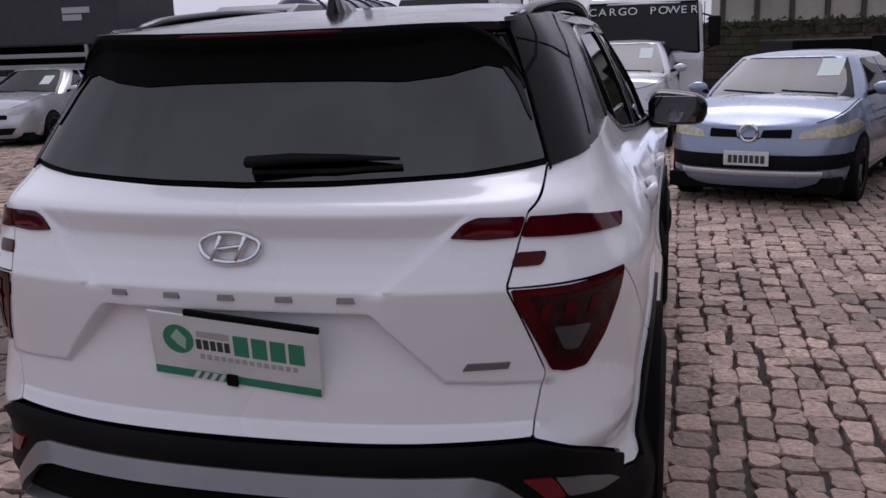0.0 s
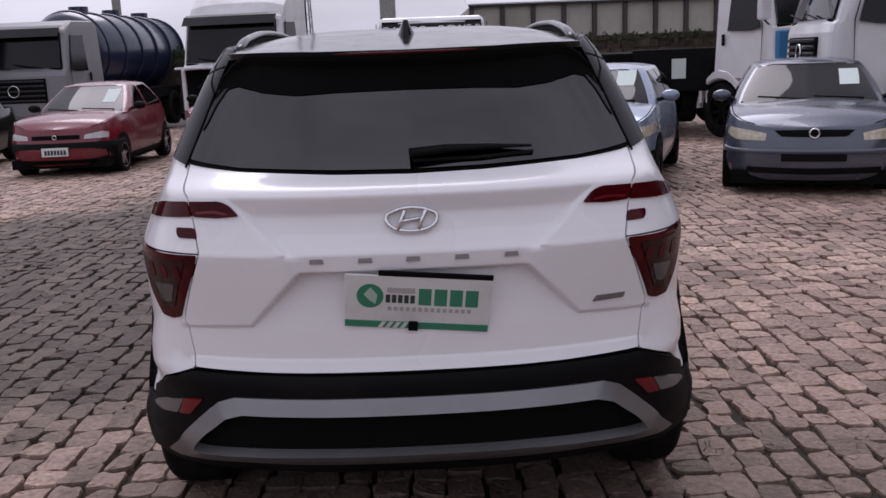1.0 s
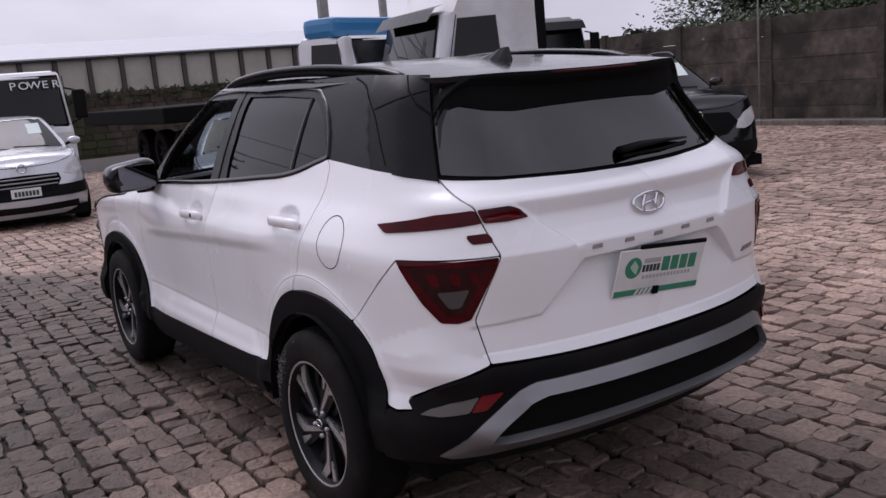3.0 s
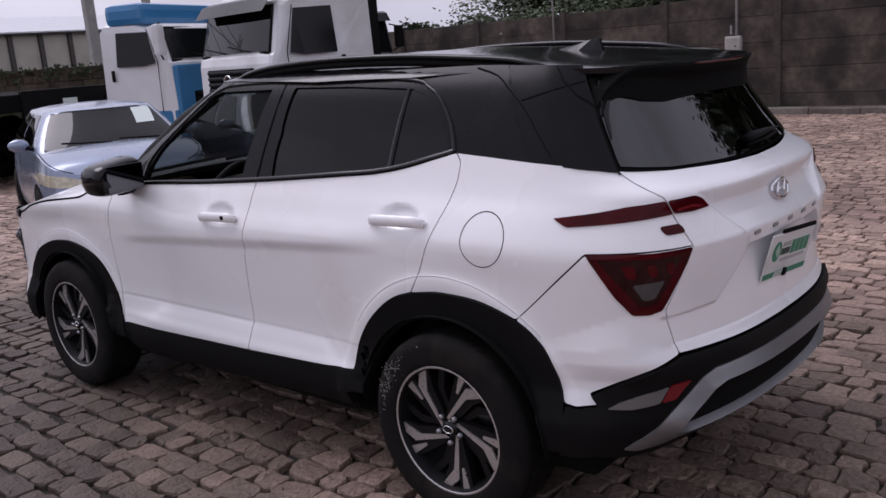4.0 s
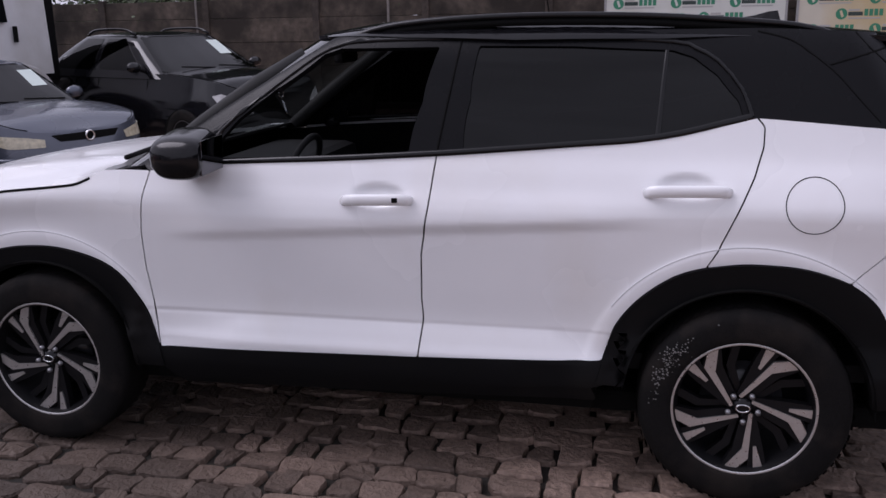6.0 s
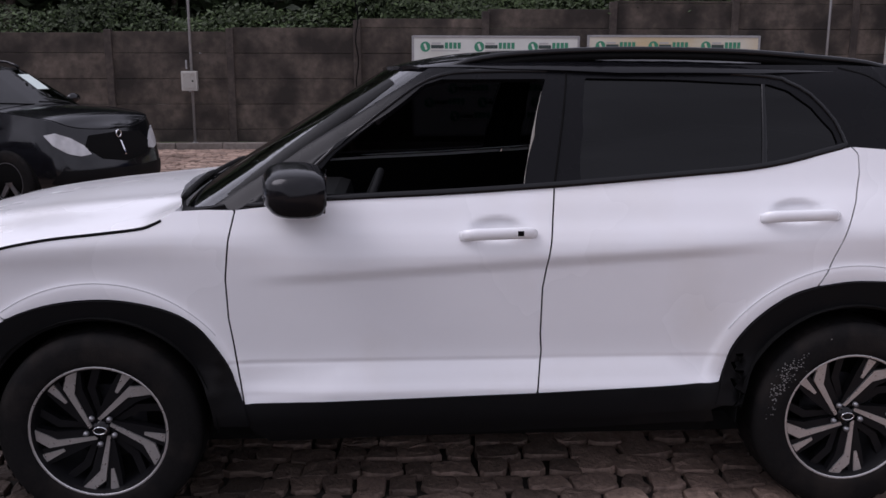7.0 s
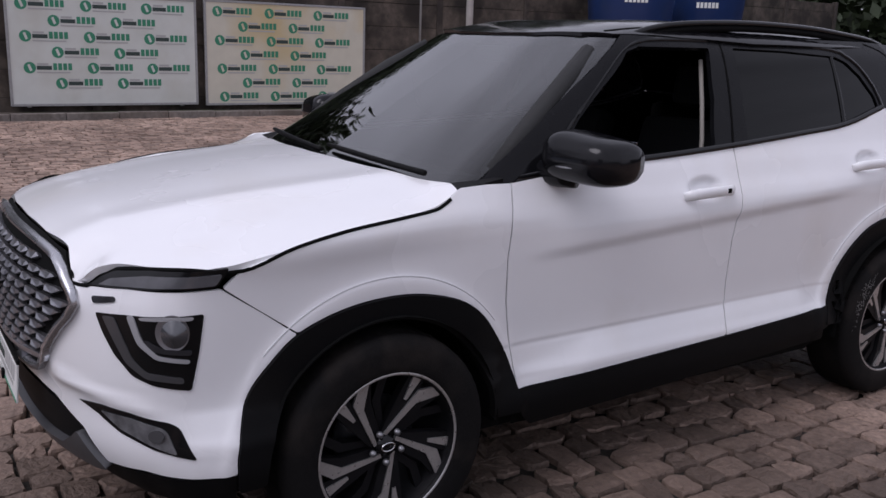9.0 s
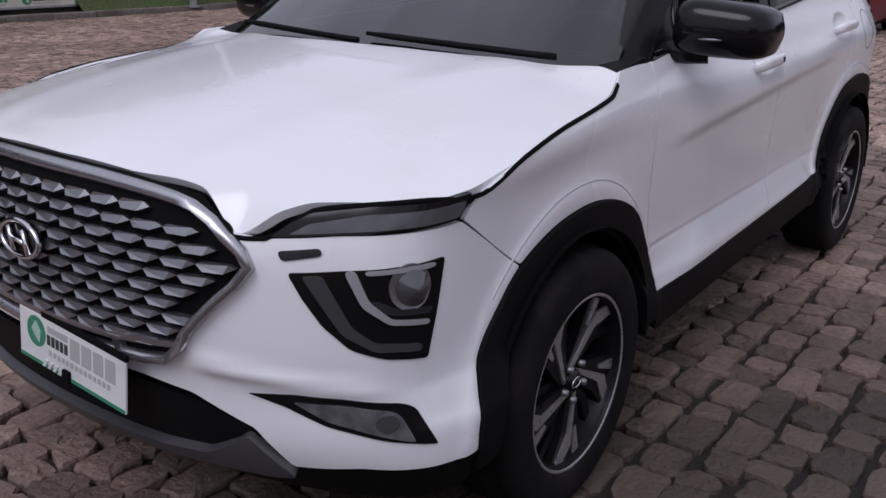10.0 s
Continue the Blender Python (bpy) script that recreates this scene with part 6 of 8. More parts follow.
    for s in np.linspace(0.96, 0.0, 7):
        top = cab.place(U, np.full(100, zr))
        mid = np.array([0, top[:, 1].mean(), 0])
        q = (top - mid) * np.array([s, s, 0]) + mid
        q[:, 2] = zr + 0.055 * (1 - s**3)
        V += list(q)
    for j in range(14):
        F += [(j * 100 + i, j * 100 + (i + 1) % 100, j * 100 + 100 + (i + 1) % 100, j * 100 + 100 + i) for i in range(100)]
    link_mesh("cabin", V, F, paint, car)
    zl, zh = zc + 0.025, H - 0.085
    edge = 0.768 * 5
    wso = [(edge, zl), (edge + 0.03, zh), *[(u, zh + 0.012) for u in (4.2, 4.6, 5.0, 5.4, 5.8)], (10 - edge - 0.03, zh), (10 - edge, zl), *[(u, zl - 0.03) for u in (5.8, 5.4, 5.0, 4.6, 4.2)]]
    screen = panel("windscreen", cab, wso, SCREEN, car, lift=0.004, gap=0.0, thick=0.004, grid=0.08)
    strip("screen_seal", cab, np.array([*wso, wso[0]]), 0.03, SEAM, car, lift=0.003, thick=0.004)
    yb, yf = float(cab.r(zl)) + 0.42, float(cab.f(zl)) - 0.42
    yb2, yf2 = float(cab.r(zh)) + 0.34, float(cab.f(zh)) - 0.30
    ym = (yf + yb) / 2 + 0.02
    for s in (cab, mirrored(cab)):
        for a, b, a2, b2 in ((yf, ym + 0.05, yf2, ym + 0.04), (ym - 0.05, yb, ym - 0.06, yb2)):
            panel("side_window", s, cab.uv([(a, zl + 0.01), (b, zl + 0.02), (b2, zh), (a2, zh)]), DARKGLASS, car, lift=0.004, gap=0.0, thick=0.004, grid=0.1, soft=3)
    panel("rear_window", cab, [(-0.95, zl + 0.02), (0.95, zl + 0.02), (0.9, zh - 0.02), (-0.9, zh - 0.02)], DARKGLASS, car, lift=0.004, gap=0.0, thick=0.004, grid=0.1)
    # seams of the doors
    for s in (shell, mirrored(shell)):
        for y0, y1 in ((yf + 0.12, yf + 0.10), (ym, ym), (yb + 0.1, yb + 0.02)):
            strip("door_seam", s, shell.uv([(y1, float(belt(y1)) - 0.01), (y0, 0.7), (y0, 0.5), (y0, 0.30)]), 0.008, SEAM, car, lift=0.002, thick=0.003)
        strip("sill", s, shell.uv(spline([(axles[0] - 0.33, 0.24), (0, 0.24), (axles[1] + 0.33, 0.24)], 0.2)), 0.09, CLAD if bumper_mat else paint, car, lift=0.006)
    # wheels
    for y in axles:
        for sx in (-1, 1):
            ring = [(y + (wheel_r + 0.055) * math.cos(t), 0.30 + (wheel_r + 0.055) * math.sin(t)) for t in np.linspace(-0.3, math.pi + 0.3, 24)]
            panel("wheel_opening", shell if sx < 0 else mirrored(shell), shell.uv(ring), SEAM, car, lift=0.003, gap=0.0, thick=0.004, grid=0.1)
            wheel("wheel", car, pose(sx * (h - 0.095), y, wheel_r) if sx < 0 else pose(sx * (h - 0.095), y, wheel_r, 0, 0, 180), R=wheel_r, rim=rim_r, w=0.20, style=style, bright=rim_mat or SILVER, dark=SEAM)
    # front
    for pts in lamps:
        for s in (shell, mirrored(shell)):
            lamp = panel("headlamp", s, shell.uv([("f", *p) for p in pts]), lens or CARLENS, car, lift=0.006, gap=0.0, grid=0.03)
    for mat, pts in (*((SEAM, p) for p in grille), *((CLAD, p) for p in dark)):
        both = [("f", *p) for p in pts] + [("f", -x, z) for x, z in pts[::-1] if abs(x) > 1e-6]
        panel("grille" if mat is SEAM else "lower_grille", shell, shell.uv(both), mat, car, lift=0.007, gap=0.0, grid=0.05)
    for z, w2, hgt, mat in bars:
        strip("bar", shell, shell.uv([("f", x, z) for x in np.linspace(-w2, w2, 14)]), hgt, mat, car, lift=0.016)
    if bumper:
        z0, z1 = bumper
        strip("bumper_strip", shell, np.array([(u, (z0 + z1) / 2) for u in np.linspace(shell.L - 1.25, shell.L + 1.25, 40)]), z1 - z0, bumper_mat or CLAD, car, lift=0.02, thick=0.03)
    if badge:
        bz, br = badge
        P, N = shell.both(shell.L, bz)
        V, F = tube([P + np.array([br * math.cos(t), 0.022, br * math.sin(t)]) for t in np.linspace(0, 2 * math.pi, 20, endpoint=False)], br * 0.22, 6, closed=True, up=(0, 1, 0))
        link_mesh("badge", V, F, CHROME, car)
    if plate:
        yp = float(shell.place(shell.L, plate)[1])
        bm = bmesh.new()
        box(bm, -0.20, 0.20, yp + 0.018, yp + 0.028, plate - 0.065, plate + 0.065, 0.004)
        pl = part("number_plate", bm, PLATEWHITE, car, "white number plate with dark bars")
        for i in range(7):
            bm = bmesh.new()
            box(bm, -0.165 + 0.048 * i, -0.13 + 0.048 * i, yp + 0.028, yp + 0.031, plate - 0.042, plate + 0.028)
            part("plate_bar", bm, INK, pl)
    # mirrors, wipers, paper
    for sx in (-1, 1):
        bm = bmesh.new()
        bmesh.ops.create_uvsphere(bm, u_segments=12, v_segments=8, radius=1.0, matrix=Matrix.LocRotScale((sx * (h + 0.055), cowl - 0.42, zc + 0.085), None, (0.105, 0.06, 0.066)))
        part("door_mirror", bm, mirror or paint, car, smooth=True)
        bm = bmesh.new()
        rod(bm, (sx * (h - 0.10), cowl - 0.40, zc + 0.03), (sx * (h + 0.02), cowl - 0.41, zc + 0.07), 0.025)
        part("mirror_arm", bm, CLAD, car)
    for x0 in (-0.55, 0.02):
        pts = [cab.place(cab.u_at("f", x0 + 0.5 * t, zl + 0.012), zl + 0.012) + np.array([0, 0.012, 0.012 + 0.03 * t]) for t in np.linspace(0, 1, 6)]
        V, F = tube(pts, 0.010, 5)
        link_mesh("wiper", V, F, CLAD, car)
    if sheet:
        x, z, sw, sh = sheet
        panel("paper_sheet", cab, cab.uv([("f", x - sw / 2, z - sh / 2), ("f", x + sw / 2, z - sh / 2), ("f", x + sw / 2, z + sh / 2), ("f", x - sw / 2, z + sh / 2)]), PAPER, car, "pale paper sheet behind the windscreen", lift=0.007, gap=0.0, thick=0.001, soft=0)
    if rails:
        for sx in (-1, 1):
            V, F = tube(spline([(sx * h * 0.63, roof[0] - 0.15, H - 0.04), (sx * h * 0.64, roof[0] - 0.35, H + 0.025), (sx * h * 0.64, (roof[0] + roof[1]) / 2, H + 0.035), (sx * h * 0.62, roof[1] + 0.35, H + 0.02), (sx * h * 0.60, roof[1] + 0.15, H - 0.05)], 0.1), 0.018, 6)
            link_mesh("roof_rail", V, F, GLOSSBLACK, car)
    return car


def car_paint(name, c, metal=0.0, rough=0.25, dirt=0.2):
    return make_mat(name, c, rough, metal=metal, coat=0.5, grain=0.03, scale=4, rough_var=0.06, dirt=tuple(v * 0.8 + 0.012 for v in c), dirt_scale=1.6, dirt_at=(0.5, 0.8))


BLUEGREY = car_paint("blue_grey_paint", (0.26, 0.31, 0.41), 0.35)
STEELBLUE = car_paint("dark_blue_grey_paint", (0.095, 0.105, 0.135), 0.4)
SILVERP = car_paint("silver_paint", (0.55, 0.56, 0.58), 0.4)
REDP = car_paint("red_paint", (0.25, 0.010, 0.018))
DARKRED = car_paint("wine_red_paint", (0.155, 0.008, 0.018))
BLACKP = make_mat("black_paint", (0.006, 0.006, 0.0075), 0.10, spec=0.5, rough_var=0.05, dirt=(0.010, 0.010, 0.010), dirt_scale=1.6)
ORANGE = make_mat("orange_rim", (0.55, 0.24, 0.03), 0.4)

road_car("hatchback_car", (1.56, 4.70), (-0.34, -0.94), BLUEGREY, "pale blue-grey hatchback with yellowed headlamps", L=4.1, W=1.69, H=1.38, hood=(0.72, 0.94), cowl=1.15, roof=(0.55, -1.35), tail=(-1.85, 1.0),
         lamps=[[(-0.40, 0.64), (-0.44, 0.70), (-0.62, 0.755), (-0.80, 0.80), (-0.83, 0.72), (-0.70, 0.655)]], grille=[[(-0.10, 0.64), (-0.12, 0.715), (-0.36, 0.725), (-0.36, 0.65)]], dark=[[(0, 0.50), (-0.50, 0.50), (-0.84, 0.52), (-0.84, 0.42), (-0.55, 0.37), (0, 0.37)]],
         bumper=None, bars=[(0.335, 0.62, 0.05, SILVERP)], badge=(0.69, 0.075), wheel_r=0.31, axles=(1.28, -1.35), sheet=(-0.40, 1.22, 0.20, 0.16), plate=0.47, lens=YELLENS, rim_mat=SILVER)
road_car("saloon_car", (3.88, 4.20), (-0.34, -0.94), STEELBLUE, "dark blue-grey hatchback with a paper behind its windscreen", L=4.11, W=1.71, H=1.37, hood=(0.70, 0.90), cowl=1.0, roof=(0.38, -1.25), tail=(-1.8, 0.95),
         lamps=[[(-0.45, 0.60), (-0.44, 0.67), (-0.60, 0.70), (-0.78, 0.73), (-0.81, 0.665), (-0.72, 0.605)]], grille=[[(0, 0.635), (-0.30, 0.64), (-0.37, 0.70), (0, 0.705)]], dark=[[(0, 0.33), (-0.62, 0.34), (-0.62, 0.28), (0, 0.27)], [(0, 0.50), (-0.30, 0.50), (-0.30, 0.40), (0, 0.40)]],
         bumper=(0.47, 0.52), bumper_mat=STEELBLUE, badge=(0.672, 0.045), axles=(1.18, -1.42), sheet=(-0.42, 1.16, 0.20, 0.16), plate=None, rim_mat=SILVER, lens=YELLENS)
road_car("suv_car", (6.78, 3.38), (-0.42, -0.91), BLACKP, "black crossover SUV with a dark grille and roof rails", L=4.45, W=1.88, H=1.64, hood=(0.90, 1.12), cowl=0.95, roof=(0.20, -1.25), tail=(-1.95, 1.12),
         lamps=[[(-0.47, 0.66), (-0.52, 0.755), (-0.64, 0.845), (-0.78, 0.905), (-0.84, 0.88), (-0.82, 0.77), (-0.72, 0.68), (-0.60, 0.645)]], grille=[[(0, 0.88), (-0.42, 0.86), (-0.52, 0.74), (-0.34, 0.60), (0, 0.55)]], dark=[[(0, 0.48), (-0.80, 0.50), (-0.86, 0.36), (-0.5, 0.30), (0, 0.28)]],
         badge=(0.86, 0.04), bars=[(0.70, 0.012, 0.16, CHROME)], wheel_r=0.36, rim_r=0.22, axles=(1.36, -1.38), sheet=(-0.45, 1.42, 0.22, 0.18), plate=None, lens=CARLENS, rails=True, rim_mat=SILVER)
road_car("crossover_car", (-0.06, 9.75), (-0.06, -1.0), SILVERP, "silver crossover with a barred black grille", L=4.36, W=1.84, H=1.64, hood=(0.90, 1.10), cowl=0.95, roof=(0.10, -1.4), tail=(-1.95, 1.1),
         lamps=[[(-0.56, 0.78), (-0.62, 0.88), (-0.76, 0.98), (-0.86, 1.0), (-0.88, 0.92), (-0.80, 0.80), (-0.68, 0.74)]], grille=[[(0, 0.80), (-0.48, 0.79), (-0.50, 0.70), (-0.40, 0.55), (0, 0.52)]], dark=[[(-0.60, 0.62), (-0.85, 0.64), (-0.86, 0.48), (-0.62, 0.46)], [(0, 0.36), (-0.70, 0.38), (-0.70, 0.28), (0, 0.27)]],
         bars=[(0.755, 0.45, 0.018, SILVER), (0.70, 0.47, 0.018, SILVER), (0.645, 0.44, 0.018, SILVER)], badge=(0.90, 0.06), wheel_r=0.34, rim_r=0.21, axles=(1.30, -1.31), sheet=(-0.42, 1.42, 0.20, 0.16), plate=0.56)
road_car("small_car", (-2.84, 9.34), (0.0, -1.0), REDP, "bright red small hatchback with square headlamps", L=3.77, W=1.64, H=1.49, hood=(0.80, 1.0), cowl=0.90, roof=(0.25, -1.45), tail=(-1.72, 1.0),
         lamps=[[(-0.46, 0.66), (-0.46, 0.80), (-0.70, 0.84), (-0.76, 0.78), (-0.74, 0.66)]], grille=[[(0, 0.47), (-0.42, 0.47), (-0.46, 0.40), (-0.42, 0.34), (0, 0.33)]], dark=[[(-0.62, 0.46), (-0.70, 0.47), (-0.71, 0.38), (-0.63, 0.38)]],
         badge=(0.735, 0.045), bars=[(0.52, 0.62, 0.012, SEAM), (0.645, 0.60, 0.008, SEAM)], wheel_r=0.285, rim_r=0.18, axles=(1.12, -1.25), sheet=(-0.38, 1.25, 0.20, 0.20), plate=0.46, lens=CARLENS, mirror=CLAD)
road_car("small_car", (-5.48, 9.25), (0.0, -1.0), DARKRED, "wine-red small hatchback with a black bumper", L=3.78, W=1.63, H=1.41, hood=(0.72, 0.93), cowl=0.78, roof=(0.0, -1.30), tail=(-1.70, 0.95),
         lamps=[[(-0.42, 0.60), (-0.43, 0.66), (-0.66, 0.70), (-0.73, 0.68), (-0.73, 0.60)]], grille=[[(0, 0.60), (-0.36, 0.60), (-0.36, 0.66), (0, 0.665)]], badge=(0.635, 0.03), bumper=(0.22, 0.56), bumper_mat=CLAD,
         wheel_r=0.285, rim_r=0.19, axles=(1.18, -1.27), sheet=(-0.40, 1.18, 0.20, 0.20), plate=0.42, rim_mat=MACHINED, mirror=CLAD)
road_car("saloon_car", (-8.37, 9.39), (0.05, -1.0), BLACKP, "dusty black saloon with orange wheels", L=4.25, W=1.70, H=1.42, hood=(0.70, 0.93), cowl=0.80, roof=(-0.05, -1.2), tail=(-1.6, 0.97),
         lamps=[[(-0.44, 0.60), (-0.44, 0.67), (-0.62, 0.70), (-0.77, 0.72), (-0.80, 0.66), (-0.72, 0.605)]], grille=[[(0, 0.62), (-0.36, 0.62), (-0.40, 0.69), (0, 0.695)]], bars=[(0.655, 0.35, 0.02, CHROME)], badge=(0.655, 0.04), axles=(1.22, -1.42), sheet=(-0.36, 1.18, 0.20, 0.16), plate=0.44, rim_mat=ORANGE)
road_car("saloon_car", (-11.54, 10.4), (0.18, -0.98), SILVERP, "silver saloon with slim swept headlamps", L=4.55, W=1.80, H=1.48, hood=(0.72, 0.96), cowl=0.85, roof=(0.0, -1.3), tail=(-1.8, 1.0),
         lamps=[[(-0.46, 0.64), (-0.50, 0.71), (-0.68, 0.77), (-0.82, 0.79), (-0.85, 0.73), (-0.70, 0.65)]], grille=[[(0, 0.55), (-0.45, 0.56), (-0.45, 0.64), (0, 0.65)]], dark=[[(0, 0.40), (-0.6, 0.40), (-0.5, 0.28), (0, 0.27)]], wheel_r=0.32, rim_r=0.21, axles=(1.32, -1.38), sheet=(-0.36, 1.22, 0.2, 0.16), plate=None)

road_car("small_car", (2.3, -11.2), (0.0, 1.0), REDP, "red car parked behind the white SUV", L=4.0, W=1.72, H=1.55, hood=(0.85, 1.05), cowl=0.90, roof=(0.25, -1.45), tail=(-1.75, 1.05),
         lamps=[[(-0.46, 0.66), (-0.46, 0.80), (-0.70, 0.84), (-0.76, 0.78), (-0.74, 0.66)]], grille=[[(0, 0.50), (-0.50, 0.50), (-0.56, 0.40), (-0.50, 0.30), (0, 0.29)]], axles=(1.22, -1.25), plate=None)

# ---- lorries ----
def cab_lorry(name, front, d, paint, label, W=2.45, top=2.95, cab=2.1, sill=1.08, screen=(1.75, 2.55), roof_mat=None, low_mat=None, visor=True, fairing=0.0, grille=(1.0, 1.55), open_nose=False, bed=7.0, glass=None, lift=0.0, words="", mirrors=None, group="lorries in the yard"):
    """A forward-control lorry: cab with screen, windows, grille, mirrors, steps and bumper; chassis and wheels behind. y is ahead."""
    d, rz = heading(front, d)
    lo = thing(name, pose(front[0], front[1], float(rise(front[0], front[1])) + lift, 0, 0, rz), label, "lorry", group)
    h = W / 2
    low, roofm, glass = low_mat or paint, roof_mat or paint, glass or CABGLASS
    # cab shell: a section drawn back with a raked screen
    prof = [(0.02, 0.45), (0.0, 0.75), (-0.02, grille[1] + 0.05), (-0.05, screen[0] - 0.04), (-0.09, screen[0]), (-0.26, screen[1]), (-0.34, screen[1] + 0.08), (-0.52, top - 0.10), (-0.75, top), (-cab + 0.1, top + 0.02), (-cab, top - 0.08), (-cab, sill), (-0.74, sill), (-0.72, 0.45)]
    V, F, k = [], [], len(prof)
    xs = [(-1, 0.10), (-0.985, 0.03), (-0.94, 0.0), (-0.6, -0.03), (0, -0.045), (0.6, -0.03), (0.94, 0.0), (0.985, 0.03), (1, 0.10)]
    for t, back in xs:
        for y, z in prof:
            taper = 1 - 0.06 * max(0, (z - screen[0]) / (top - screen[0]))
            V.append((h * t * taper, (y - back) if y > -0.7 else y, z - (0.03 if abs(t) > 0.98 and z > top - 0.15 else 0)))
    F = [(i * k + j, i * k + j + 1, i * k + k + j + 1, i * k + k + j) for i in range(len(xs) - 1) for j in range(k - 1)]
    F += [tuple(range(k)), tuple(range((len(xs) - 1) * k, len(xs) * k))]
    body = link_mesh("cab", V, F, paint, lo, smooth=False)
    if low is not paint:
        bm = bmesh.new()
        box(bm, -h * 0.97, h * 0.97, -0.06, 0.045, 0.62, screen[0] - 0.08, 0.03)
        part("front_panel", bm, low, lo)
    if roof_mat:
        bm = bmesh.new()
        box(bm, -h * 0.96, h * 0.96, -cab + 0.15, -0.55, top - 0.02, top + 0.36, 0.12)
        part("roof_fairing", bm, roofm, lo)
    if fairing:
        V, F = [], []
        for t in np.linspace(-1, 1, 9):
            for y, z in ((-0.42, top - 0.12), (-0.6, top + 0.25 * fairing), (-0.54 * cab, top + 0.75 * fairing), (-0.8 * cab, top + fairing), (-cab, top + fairing), (-cab, top - 0.1)):
                V.append((h * 0.95 * t, y, z - 0.10 * abs(t) ** 4))
        F = [(i * 6 + j, i * 6 + j + 1, i * 6 + 6 + j + 1, i * 6 + 6 + j) for i in range(8) for j in range(5)] + [tuple(range(6)), tuple(range(48, 54))]
        link_mesh("roof_deflector", V, F, paint, lo, smooth=False)
        bm = bmesh.new()
        box(bm, -h * 0.93, h * 0.93, -cab - 0.20, -cab - 0.02, 0.98, top + 0.55 * fairing, 0.03)
        part("air_duct", bm, CLAD, lo, "black air duct behind the cab")
    sc = Surface(lambda U, Z: np.stack([np.asarray(U, float), 0.012 - 0.09 - 0.17 * (np.asarray(Z) - screen[0]) / (screen[1] - screen[0]) + 0.045 - 0.05 * (np.asarray(U) / h) ** 2, np.asarray(Z, float)], -1), (0, -1, 1))
    panel("windscreen", sc, [(-h * 0.90, screen[0] + 0.03), (h * 0.90, screen[0] + 0.03), (h * 0.86, screen[1] - 0.02), (-h * 0.86, screen[1] - 0.02)], glass, lo, lift=0.012, gap=0.0, grid=0.12, soft=3)
    strip("screen_seal", sc, np.array([(-h * 0.92, screen[0]), (h * 0.92, screen[0]), (h * 0.88, screen[1]), (-h * 0.88, screen[1]), (-h * 0.92, screen[0])]), 0.05, SEAM, lo, lift=0.008)
    for x0 in (-0.75, 0.05):
        V, F = tube([(x0 + 0.7 * t, 0.04, screen[0] + 0.03 + 0.10 * t) for t in np.linspace(0, 1, 5)], 0.012, 5)
        link_mesh("wiper", V, F, CLAD, lo)
    if visor:
        V, F = [], []
        for t in np.linspace(-0.93, 0.93, 9):
            V += [(h * t, -0.32, screen[1] + 0.17), (h * t, -0.10 - 0.08 * t * t, screen[1] + 0.12), (h * t, 0.05 - 0.08 * t * t, screen[1] - 0.07), (h * t, 0.03 - 0.08 * t * t, screen[1] - 0.07)]
        F = [(i * 4 + j, i * 4 + j + 1, i * 4 + 4 + j + 1, i * 4 + 4 + j) for i in range(8) for j in range(3)]
        link_mesh("sun_visor", V, F, VISOR, lo, smooth=False)
    g0, g1 = grille
    bm = bmesh.new()
    box(bm, -h * 0.62, h * 0.62, 0.0, 0.052, g0, g1, 0.02)
    part("grille", bm, SEAM, lo)
    if not open_nose:
        for i in range(5):
            bm = bmesh.new()
            z = g0 + (g1 - g0) * (i + 0.5) / 5
            box(bm, -h * 0.60, h * 0.60, 0.04, 0.075, z - 0.022, z + 0.022, 0.008)
            part("grille_slat", bm, CLAD if low is not paint else LAMPGREY, lo)
        V, F = tube([(0.13 * math.cos(t), 0.085, (g0 + g1) / 2 + 0.13 * math.sin(t)) for t in np.linspace(0, 2 * math.pi, 24, endpoint=False)], 0.014, 6, closed=True, up=(0, 1, 0))
        link_mesh("badge", V, F, CHROME, lo)
    else:
        bm = bmesh.new()
        box(bm, -h * 0.92, h * 0.92, 0.0, 0.52, screen[0] - 0.10, screen[0] - 0.05, 0.02)
        part("raised_flap", bm, paint, lo, "raised front flap")
        bm = bmesh.new()
        box(bm, -h * 0.92, h * 0.92, -0.02, 0.05, 0.72, screen[0] - 0.12, 0.02)
        part("engine_bay", bm, SEAM, lo, "dark open engine bay")
        for i in range(9):
            bm = bmesh.new()
            x = rng.uniform(-h * 0.6, h * 0.6)
            rod(bm, (x, 0.06, 0.85 + rng.uniform(0, 0.6)), (x + rng.uniform(-0.5, 0.5), 0.07, 0.9 + rng.uniform(0, 0.6)), rng.uniform(0.02, 0.06))
            part("engine_pipe", bm, CLAD if i % 2 else LAMPGREY, lo)
        for sx in (-1, 1):
            bm = bmesh.new()
            box(bm, sx * h * 0.90, sx * h * 0.985, -0.02, 0.09, 0.7, screen[0] - 0.1, 0.03)
            part("corner_panel", bm, paint, lo)
    bm = bmesh.new()
    box(bm, -h, h, -0.25, 0.10, 0.38, 0.72, 0.06)
    part("bumper", bm, low if low is not paint else make_mat("bumper_grey", (0.12, 0.12, 0.125), 0.6), lo)
